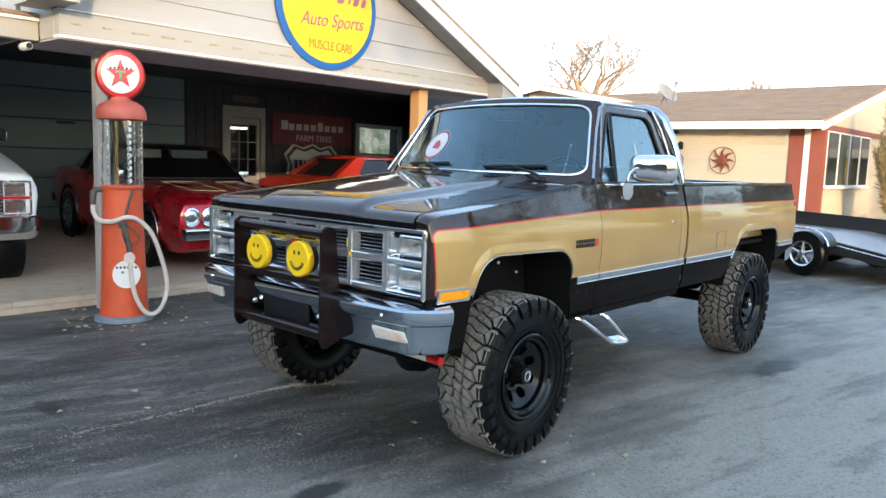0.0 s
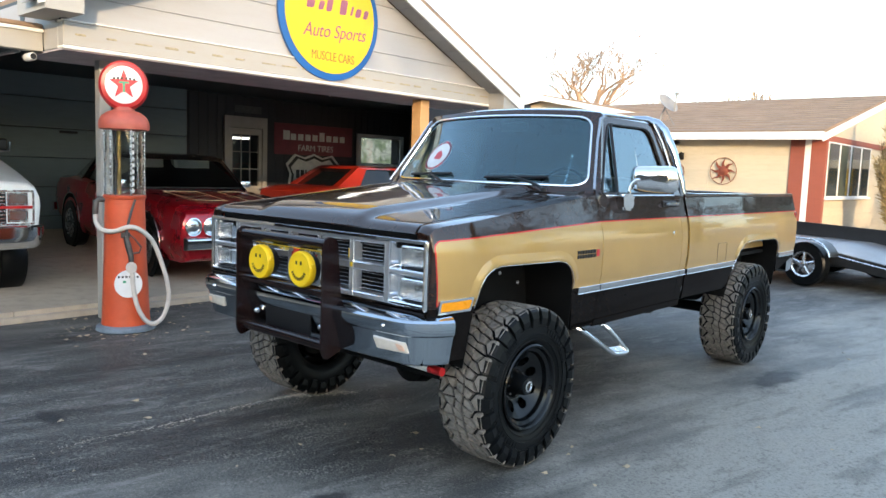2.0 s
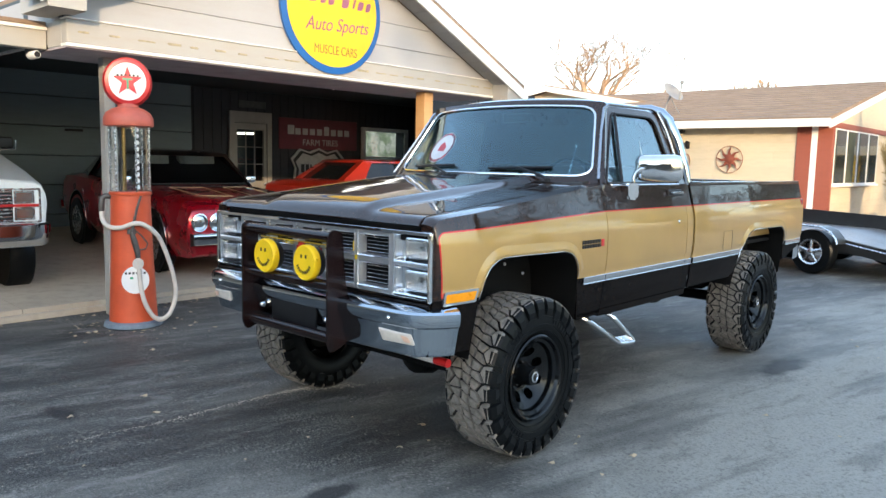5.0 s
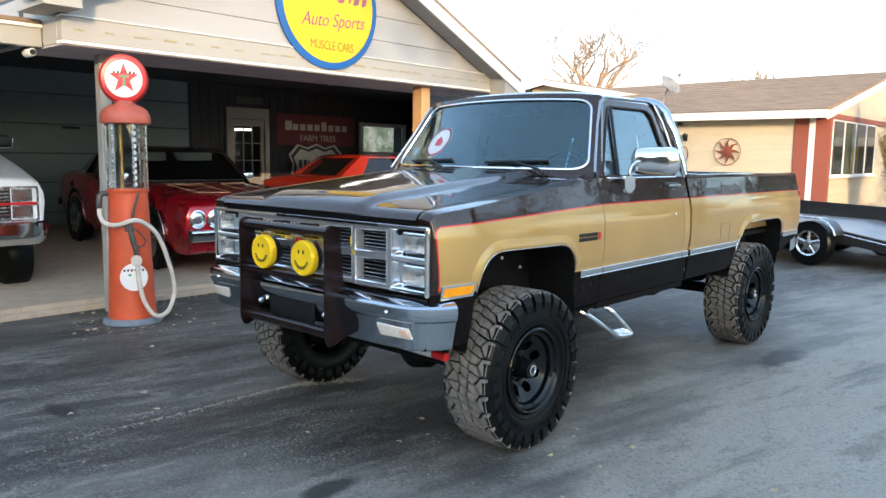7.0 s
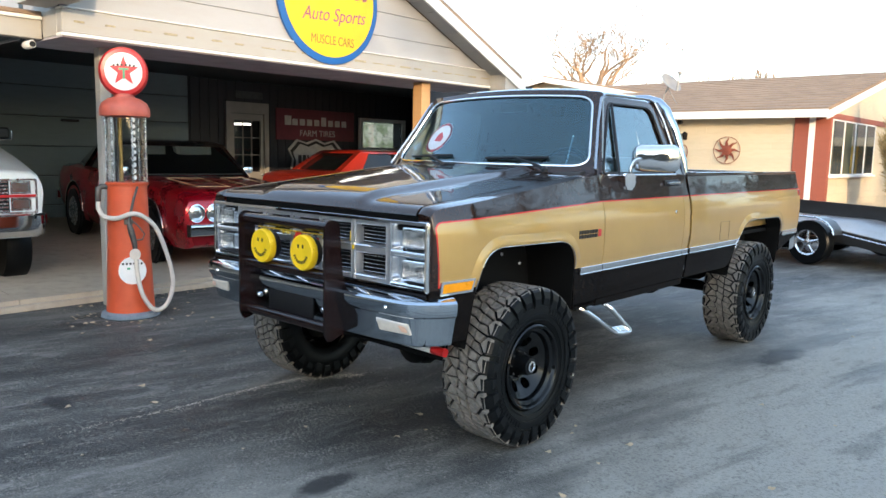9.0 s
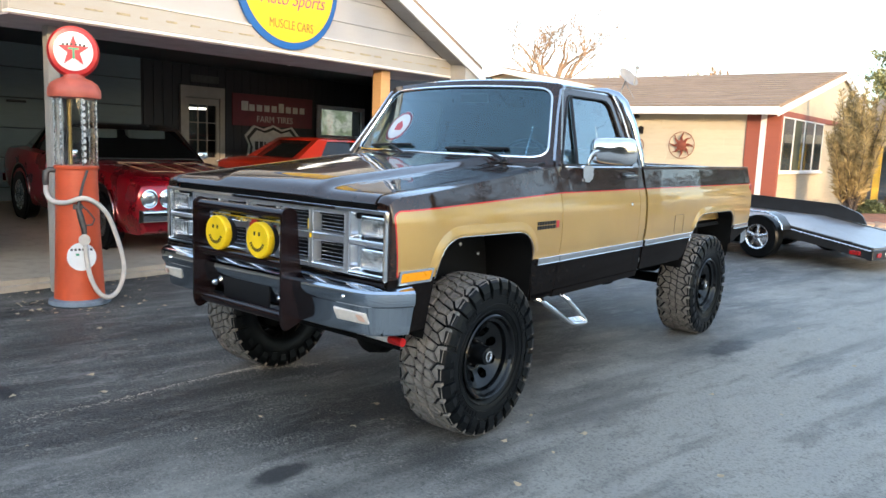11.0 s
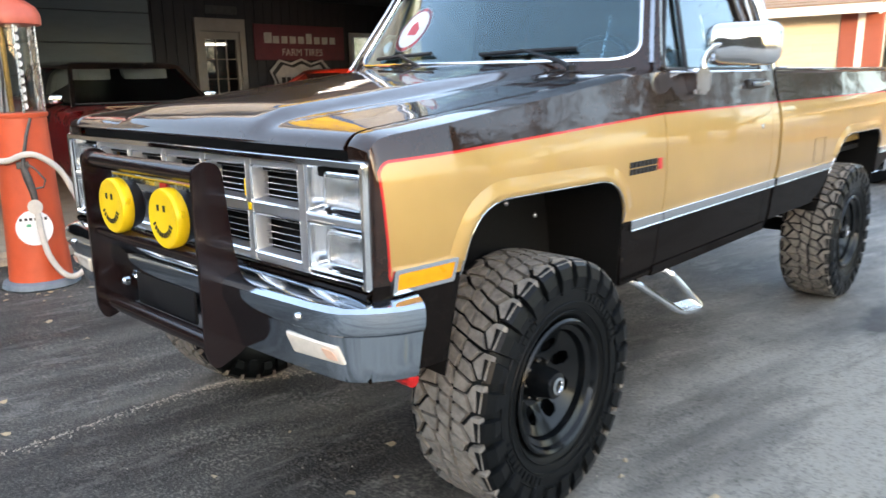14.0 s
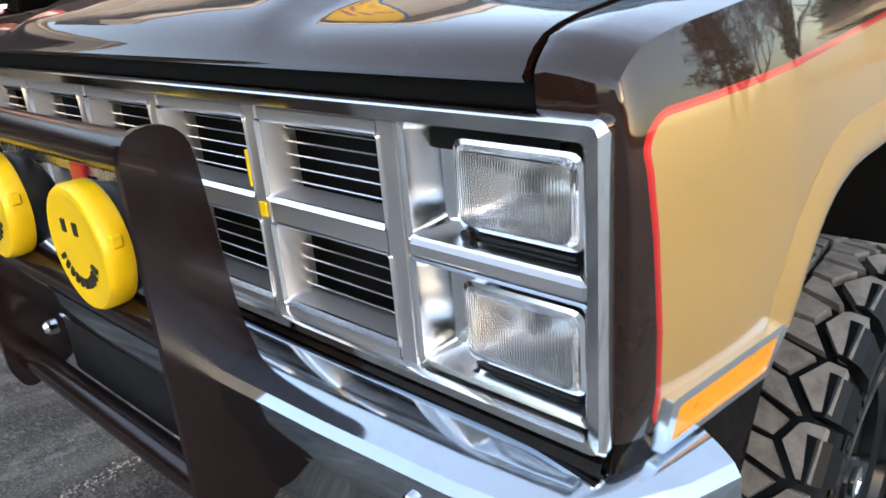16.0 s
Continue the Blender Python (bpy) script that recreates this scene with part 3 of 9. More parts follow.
def build_hood(truck):
    bm = bmesh.new()
    ys = [0.006, 0.010, 0.020, 0.036, 0.06, 0.09, 0.13, 0.2, 0.3, 0.45, 0.6, 0.75, 0.9, 1.05, 1.2, 1.30]
    n = 44
    rows = []
    for y in ys:
        row = []
        for k in range(n + 1):
            x = -0.844 + 1.688 * k / n
            zt = fender_top(y) + 0.010
            crown = 0.018 * (1 - (x / 0.844) ** 2)
            half = 0.40 + 0.10 * y / 1.3
            ramp = min(1.0, max(0.0, (half + 0.065 - abs(x)) / 0.065))
            ramp = ramp * ramp * (3 - 2 * ramp)
            grow = min(1.0, max(0.0, (y - 0.015) / 0.12))
            z = zt + crown * min(1, y / 0.15) + 0.030 * ramp * (0.35 + 0.65 * grow) * min(1, y / 0.03)
            row.append((x, y, z))
        rows.append(row)
    # rolled nose below the front edge
    front = rows[0]
    nose = []
    for dz, dy in ((0.030, 0.018), (0.024, 0.004), (0.012, 0.0), ):
        nose.append([(x, 0.0 + dy, 1.279 + (z - 1.279) * (1 - dz / 0.030)) for x, y, z in front])
    loft(bm, nose + rows, closed=False)
    thicken(bm, 0.010)
    part("hood", bm, M_PAINT, truck, smooth=40)
    # black strip behind the hood gap, in place of the shade in it
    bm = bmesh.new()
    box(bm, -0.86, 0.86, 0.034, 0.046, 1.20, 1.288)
    part("hood_slot", bm, M_CHASSIS, truck, "black strip standing in for shade under the hood lip")
    # dark cowl with its vents
    bm = bmesh.new()
    rows = []
    for y, dz in ((1.302, -0.004), (1.34, -0.012), (1.42, 0.004), (1.50, 0.02), (1.60, 0.03)):
        rows.append([(-0.90 + 1.8 * k / 20, y + 0.06 * abs(-0.9 + 1.8 * k / 20) ** 2, 1.462 + dz + 0.018 * (1 - ((k - 10) / 10) ** 2)) for k in range(21)])
    loft(bm, rows, closed=False)
    thicken(bm, 0.008)
    cowl = part("cowl", bm, M_PAINT, truck)
    for k in range(12):
        bm = bmesh.new()
        x = -0.55 + k * 0.1
        box(bm, x, x + 0.075, 1.335, 1.348, 1.465 + 0.018 * (1 - (x / 0.9) ** 2), 1.472 + 0.018 * (1 - (x / 0.9) ** 2))
        part("cowl_vent", bm, M_BLACK, cowl)


def rect3(x0, x1, z0, z1, y, r, n=4):
    return [(a, y, b) for a, b in rounded([(x0, z0), (x1, z0), (x1, z1), (x0, z1)], r, n)]


def build_grille(truck):
    g = root("grille")
    g.parent = truck
    Z0, Z1, XE = 0.915, 1.258, 0.936
    bm = bmesh.new()
    loft(bm, [rect3(-XE, XE, Z0, Z1, 0.02, 0.012), rect3(-XE, XE, Z0, Z1, -0.006, 0.012), rect3(-XE + 0.005, XE - 0.005, Z0 + 0.005, Z1 - 0.005, -0.014, 0.012),
              rect3(-XE + 0.018, XE - 0.018, Z0 + 0.014, Z1 - 0.020, -0.012, 0.012), rect3(-XE + 0.024, XE - 0.024, Z0 + 0.018, Z1 - 0.026, 0.0, 0.012), rect3(-XE + 0.026, XE - 0.026, Z0 + 0.020, Z1 - 0.028, 0.05, 0.012)], caps=False)
    part("surround", bm, M_CHROME, g, "bright chrome surround")
    bm = bmesh.new()
    box(bm, -0.68, 0.68, 0.090, 0.102, Z0, Z1)
    part("radiator_screen", bm, M_CHASSIS, g)
    # egg-crate bars: six uprights and three rails
    ups = [-0.655, -0.393, -0.131, 0.131, 0.393, 0.655]
    for i, x in enumerate(ups):
        bm = bmesh.new()
        w = 0.019 if i in (0, 5) else 0.017
        prism(bm, [(x - w, 0.058), (x - w, 0.010), (x - w * 0.72, 0.0), (x + w * 0.72, 0.0), (x + w, 0.010), (x + w, 0.058)], "z", Z0 + 0.018, Z1 - 0.026)
        part("upright", bm, M_ARGENT, g)
    panes = list(zip(ups, ups[1:]))
    for a, b in panes:
        for z, h in ((Z0 + 0.022, 0.014), (1.088, 0.019), (Z1 - 0.034, 0.010)):
            bm = bmesh.new()
            prism(bm, [(0.058, z - h), (0.010, z - h), (0.001, z - h * 0.7), (0.001, z + h * 0.7), (0.010, z + h), (0.058, z + h)], "x", a + 0.0172, b - 0.0172)
            part("rail", bm, M_ARGENT, g)
        for z0, z1 in ((0.9515, 1.0685), (1.1075, 1.2135)):
            bm = bmesh.new()
            ring_plate(bm, rect3(a + 0.013, b - 0.013, z0 - 0.004, z1 + 0.004, -0.003, 0.006, 3), rect3(a + 0.0185, b - 0.0185, z0 + 0.0015, z1 - 0.0015, 0.004, 0.005, 3), (0, 0.006, 0))
            part("cell_trim", bm, M_BEZEL, g, "bright cell edging")
        for z0, z1 in ((0.9515, 1.0685), (1.1075, 1.2135)):
            bm = bmesh.new()
            loft(bm, [rect3(a + 0.0178, b - 0.0178, z0, z1, 0.002, 0.006, 3), rect3(a + 0.029, b - 0.029, z0 + 0.008, z1 - 0.005, 0.036, 0.006, 3), rect3(a + 0.029, b - 0.029, z0 + 0.008, z1 - 0.005, 0.042, 0.006, 3)], caps=False)
            part("cell_wall", bm, M_ARGENT, g, "silver tapered cell wall")
            for k in range(5):
                z = z0 + 0.008 + (k + 0.5) * (z1 - z0 - 0.014) / 5
                bm = bmesh.new()
                prism(bm, [(0.0385, z - 0.0008), (0.035, z - 0.0013), (0.034, z), (0.035, z + 0.0013), (0.0385, z + 0.0008)], "x", a + 0.026, b - 0.026)
                part("slat", bm, M_SLAT, g)
    bm = bmesh.new()
    box(bm, -0.11, 0.11, -0.008, 0.004, 1.070, 1.126, 0.004, 1)
    part("emblem", bm, M_RED, g, "red block emblem")
    bm = bmesh.new()
    box(bm, 0.374, 0.379, -0.005, -0.001, 1.120, 1.172, 0.001, 1)
    part("tape", bm, M_YELLOW, g, "strip of yellow tape")
    bm = bmesh.new()
    box(bm, 0.386, 0.402, -0.004, 0.0, 1.078, 1.100, 0.001, 1)
    part("tape", bm, M_YELLOW, g, "scrap of yellow tape")
    # four stacked rectangular lamps in chrome bezels
    for s in (1, -1):
        for z in (1.170, 1.010):
            lamp = root("headlight")
            lamp.parent = truck
            bm = bmesh.new()
            o0, o1 = rect3(0.674, 0.911, z - 0.072, z + 0.068, 0.0, 0.004), rect3(0.680, 0.906, z - 0.066, z + 0.062, 0.003, 0.008)
            i1 = rect3(0.694, 0.904, z - 0.058, z + 0.058, 0.046, 0.012)
            i2 = rect3(0.728, 0.902, z - 0.055, z + 0.055, 0.052, 0.014)
            loft(bm, [o0, o1, i1, i2, rect3(0.729, 0.901, z - 0.054, z + 0.054, 0.075, 0.014)], caps=False)
            loft(bm, [rect3(0.6735, 0.9115, z - 0.0722, z + 0.0682, 0.06, 0.004), o0], caps=False)
            part("bezel", flip(bm, s), M_BEZEL, lamp, "chrome lamp bezel")
            bm = bmesh.new()
            ring_plate(bm, rect3(0.728, 0.902, z - 0.0545, z + 0.0545, 0.058, 0.016), rect3(0.746, 0.894, z - 0.044, z + 0.044, 0.058, 0.014), (0, -0.004, 0))
            part("gasket", flip(bm, s), M_BLACK, lamp)
            bm = bmesh.new()
            ring_plate(bm, rect3(0.739, 0.8985, z - 0.0495, z + 0.0495, 0.052, 0.016), rect3(0.744, 0.8935, z - 0.0445, z + 0.0445, 0.050, 0.014), (0, -0.036, 0))
            part("retainer", flip(bm, s), M_BEZEL, lamp, "thin bright retaining ring")
            bm = bmesh.new()
            box(bm, 0.745, 0.885, 0.020, 0.045, z - 0.0615, z - 0.057, 0.002, 1)
            part("drain_slot", flip(bm, s), M_BLACK, lamp)
            bm = bmesh.new()
            loft(bm, [rect3(0.7445, 0.893, z - 0.044, z + 0.044, 0.030, 0.014), rect3(0.7445, 0.893, z - 0.044, z + 0.044, 0.014, 0.014), rect3(0.749, 0.889, z - 0.040, z + 0.040, 0.007, 0.014), rect3(0.775, 0.865, z - 0.022, z + 0.022, 0.003, 0.010)])
            part("lens", flip(bm, s), M_FLUTED, lamp, "fluted sealed-beam glass")
            bm = bmesh.new()
            rows = []
            for j in range(7):
                v = j / 6
                k = 1 - v
                rows.append(rect3(0.819 - 0.074 * (k ** 0.5 if k else 0.05), 0.819 + 0.074 * (k ** 0.5 if k else 0.05), z - 0.0435 * (k ** 0.5 if k else 0.05), z + 0.0435 * (k ** 0.5 if k else 0.05), 0.031 + 0.055 * v, 0.012 * (k + 0.05)))
            loft(bm, rows, caps=False)
            bm.faces.new([bm.verts.new(p) for p in rows[-1]])
            part("reflector", flip(bm, s), M_BULB, lamp)
            bm = bmesh.new()
            lathe(bm, [(0.002, 0.040), (0.009, 0.043), (0.012, 0.052), (0.010, 0.064), (0.006, 0.075)], (0.823, 0, z + 0.004), "y", 14)
            part("bulb", flip(bm, s), M_BULBGLASS, lamp, "small clouded bulb")
        bm = bmesh.new()
        box(bm, 0.676, 0.912, -0.004, 0.030, 1.079, 1.101, 0.005, 1)
        part("lamp_divider", flip(bm, s), M_ARGENT, g)
        for z in (1.125, 0.952):
            bm = bmesh.new()
            lathe(bm, [(0.008, 0.02), (0.008, 0.012), (0.003, 0.010)], (0.752, 0.0, z - 0.012), "y", 8)
            part("adjuster_screw", flip(bm, s), M_BLACK, g)


def bumper_path(o):
    """Plan line of the front bumper, pulled in by o."""
    half = [(0.0, -0.122), (0.30, -0.120), (0.60, -0.113), (0.80, -0.102), (0.865, -0.094), (0.90, -0.080), (0.940, -0.048), (0.977, -0.006), (1.008, 0.045), (1.030, 0.105)]
    pts = [(-x, y) for x, y in half[:0:-1]] + half
    out = []
    for i, p in enumerate(pts):
        a, b = Vector(pts[max(i - 1, 0)]), Vector(pts[min(i + 1, len(pts) - 1)])
        d = (b - a).normalized()
        out.append((p[0] - d.y * o, p[1] + d.x * o))
    return out


def build_bumper(truck):
    b = root("front_bumper")
    b.parent = truck
    sec = [(0.128, 0.880), (0.122, 0.903), (0.112, 0.9055), (0.085, 0.902), (0.055, 0.8955), (0.030, 0.8885), (0.012, 0.880), (0.002, 0.868), (0.0, 0.845), (0.003, 0.818), (0.009, 0.806), (0.017, 0.799), (0.029, 0.760), (0.044, 0.704), (0.052, 0.671), (0.058, 0.656), (0.068, 0.651)]
    bm = bmesh.new()
    loft(bm, [[(x, y, z) for x, y in bumper_path(o)] for o, z in sec], closed=False)
    thicken(bm, 0.006)
    part("bumper_bar", bm, M_BUMPER, b, "chrome wrap-round bar", smooth=22)
    for s in (1, -1):
        bm = bmesh.new()
        q = lambda d, e: rounded([(0.664 + d, -0.079 + e, 0.776 - d), (0.868 - d, -0.060 + e, 0.770 - d), (0.878 - d, -0.044 + e, 0.714 + d), (0.682 + d, -0.067 + e, 0.714 + d)], 0.008, 2)
        loft(bm, [q(0, 0.03), q(0, -0.010), q(0.006, -0.014)])
        sig = part("turn_signal", flip(bm, s), M_SIGNAL, b, "frosted turn signal lens")
        bm = bmesh.new()
        loft(bm, [rounded([(0.812, -0.084 + e, 0.760), (0.856, -0.079 + e, 0.756), (0.868, -0.066 + e, 0.726), (0.828, -0.072 + e, 0.726)], 0.012, 3) for e in (0.002, -0.0005)])
        part("bulb_tint", flip(bm, s), M_PEACH, sig, "peach tint of the bulb behind the lens")
        for x, z in ((0.75, 0.838),):
            bm = bmesh.new()
            lathe(bm, [(0.011, 0.0), (0.011, -0.006), (0.006, -0.011)], (x, interp(x, [(0.5, -0.116), (0.8, -0.102)]), z), "y", 10)
            part("bumper_bolt", flip(bm, s), M_CHROME, b)
    bm = bmesh.new()
    box(bm, -0.20, 0.20, -0.112, -0.098, 0.690, 0.815, 0.008, 2)
    part("plate_recess", bm, M_BLACK, b, "black licence plate recess")
    # filler panel between grille and bumper
    bm = bmesh.new()
    loft(bm, [[(x, y, z) for x in [-0.93 + 1.86 * k / 12 for k in range(13)]] for y, z in ((0.004, 0.912), (-0.010, 0.910), (-0.016, 0.902), (-0.012, 0.893), (0.02, 0.86))], closed=False)
    thicken(bm, 0.006)
    part("filler_panel", bm, M_PAINT, truck, "dark brown filler panel")
    # white and red steering damper below the bumper
    d = root("steering_damper")
    d.parent = truck
    bm = bmesh.new()
    tube(bm, [(0.20, 0.27, 0.568), (0.74, 0.25, 0.563)], 0.022, 12)
    part("damper_body", bm, M_WHITE, d, "white damper tube")
    bm = bmesh.new()
    tube(bm, [(0.74, 0.25, 0.563), (0.83, 0.247, 0.562)], 0.023, 12)
    part("damper_boot", bm, M_RED, d, "red rubber boot")


def build_guard(truck):
    g = root("grille_guard")
    g.parent = truck
    out = rounded([(-0.215, 0.655), (-0.213, 1.236), (-0.118, 1.232), (-0.095, 0.95), (-0.065, 0.84), (-0.015, 0.735), (-0.085, 0.640), (-0.19, 0.600)], [0.02, 0.05, 0.05, 0.05, 0.05, 0.03, 0.03, 0.03], 5)
    for s in (1, -1):
        bm = bmesh.new()
        prism(bm, [(y + 0.030, z) for y, z in out], "x", 0.376, 0.388)
        part("side_plate", flip(bm, s), M_GUARD, g, "brown steel side plate", smooth=20)
    for z, y in ((1.195, -0.142), (0.945, -0.142), (0.672, -0.135)):
        bm = bmesh.new()
        tube(bm, [(-0.376, y, z), (0.376, y, z)], 0.0285, 18)
        part("cross_tube", bm, M_GUARD, g, "brown steel tube")
    for s in (1, -1):
        bm = bmesh.new()
        lathe(bm, [(0.009, 0.388), (0.009, 0.394), (0.004, 0.397)], (0, -0.065, 0.875), "x", 6)
        part("mount_bolt", flip(bm, s), M_CHROME, g)
        bm = bmesh.new()
        lathe(bm, [(0.016, -0.100), (0.016, -0.118), (0.009, -0.126)], (0.29, 0, 0.755), "y", 10)
        part("guard_bolt", flip(bm, s), M_CHROME, g, "bright bolt head")
    bm = bmesh.new()
    box(bm, -0.30, 0.34, -0.112, -0.104, 1.128, 1.146, 0.002, 1)
    part("lamp_bar", bm, M_SATIN, g, "thin metal lamp bar")
    bm = bmesh.new()
    box(bm, -0.30, 0.34, -0.1125, -0.1035, 1.147, 1.151)
    part("lamp_bar_edge", bm, M_YELLOW, g, "yellow strip")
    bm = bmesh.new()
    box(bm, 0.060, 0.105, -0.120, -0.1125, 1.110, 1.146, 0.002, 1)
    part("lamp_bar_tag", bm, M_RED, g, "small red tag")


def build_lamp(truck, x, z):
    lamp = root("driving_lamp")
    lamp.parent = truck
    y = -0.190
    k = 1.17  # over the plain lamp size
    bm = bmesh.new()
    lathe(bm, [(0.070 * k, y + 0.028), (0.074 * k, y + 0.05), (0.066 * k, y + 0.085), (0.030 * k, y + 0.11), (0.012, y + 0.115)], (x, 0, z), "y", 28)
    part("lamp_shell", bm, M_BLACK, lamp)
    bm = bmesh.new()
    tube(bm, [(x, y + 0.07, z - 0.07), (x, y + 0.055, z - 0.095), (x, y + 0.048, z - 0.105)], 0.012, 8)
    part("lamp_foot", bm, M_SATIN, lamp)
    bm = bmesh.new()
    lathe(bm, [(0.079 * k, y + 0.042), (0.0805 * k, y + 0.038), (0.0805 * k, y + 0.010), (0.077 * k, y + 0.003), (0.070 * k, y + 0.001), (0.066 * k, y + 0.003), (0.030 * k, y + 0.0005), (0.001, y)], (x, 0, z), "y", 40)
    cover = part("cover", bm, M_YELLOW, lamp, "yellow vinyl cover with printed marks", smooth=40)
    for a in (15, 175):
        bm = bmesh.new()
        ca, sa = math.cos(radians(a)), math.sin(radians(a))
        box(bm, x + ca * 0.094 - 0.008, x + ca * 0.094 + 0.008, y + 0.012, y + 0.03, z + sa * 0.094 - 0.01, z + sa * 0.094 + 0.01, 0.003, 1)
        part("cover_tab", bm, M_YELLOW, cover)
    yy = y - 0.0012
    for dx in (-0.019, 0.019):
        bm = bmesh.new()
        prism(bm, [(x + dx - 0.006, z + 0.024), (x + dx + 0.006, z + 0.024), (x + dx + 0.006, z + 0.043), (x + dx - 0.006, z + 0.043)], "y", yy, yy + 0.003)
        part("print_bar", bm, M_INK, cover)
    for i in range(10):
        a = radians(205 + i * 130 / 9)
        ca, sa = math.cos(a), math.sin(a)
        bm = bmesh.new()
        c = Vector((x + 0.055 * ca, z + 0.004 + 0.055 * sa))
        u, v = Vector((ca, sa)) * 0.0080, Vector((-sa, ca)) * 0.0036
        prism(bm, [tuple(c - u - v), tuple(c + u - v), tuple(c + u + v), tuple(c - u + v)], "y", yy, yy + 0.003)
        part("print_bar", bm, M_INK, cover)


def tread_cells(pitch, half=0.143, gap=0.0104):
    """Outlines of the tread blocks over two pitches: cells round staggered seeds in a sheared plane, shrunk to leave grooves."""
    rng = random.Random(3)
    j = lambda a: rng.uniform(-a, a)
    squeeze, shear = 0.80, 0.50
    lean = lambda u: shear * max(-0.062, min(0.062, u))
    bend = lambda u, v: (squeeze * u, v + lean(u))
    back = lambda p, q: (p / squeeze, q - lean(p / squeeze))
    seeds = []
    for k in range(2):
        seeds += [(0.118 - 0.010 * k, k * pitch), (-0.118 + 0.010 * k, (k + 0.5) * pitch), (0.052 + j(0.005), (k + 0.30) * pitch + j(0.004)), (0.062 + j(0.004), (k + 0.76) * pitch), (-0.052 + j(0.005), (k + 0.80) * pitch + j(0.004)),
                  (-0.062 + j(0.004), (k + 0.26) * pitch), (j(0.008), (k + 0.05) * pitch + j(0.006)), (0.004 + j(0.008), (k + 0.55) * pitch + j(0.006))]
    seeds = [bend(*q) for q in seeds]
    period = 2 * pitch
    around = [(u, v + d * period) for u, v in seeds for d in (-2, -1, 0, 1, 2)]
    cells = []
    for su, sv in seeds:
        h = half * squeeze
        poly = [(-h, sv - period), (h, sv - period), (h, sv + period), (-h, sv + period)]
        for ou, ov in around:
            du, dv = ou - su, ov - sv
            d = math.hypot(du, dv)
            if d < 1e-6:
                continue
            lim = d / 2 - gap * (0.85 if abs(su) > 0.065 else 0.5)
            side = lambda q: ((q[0] - su) * du + (q[1] - sv) * dv) / d - lim
            out = []
            for i, q in enumerate(poly):
                r = poly[i - 1]
                fq, fr = side(q), side(r)
                if (fq <= 0) != (fr <= 0):
                    t = fr / (fr - fq)
                    out.append((lerp(r[0], q[0], t), lerp(r[1], q[1], t)))
                if fq <= 0:
                    out.append(q)
            poly = out
            if not poly:
                break
        if len(poly) > 2:
            cells.append([back(*q) for q in poly])
    return cells


TREAD_CELLS = tread_cells(math.tau * (TYRE_R - 0.013) / 28)


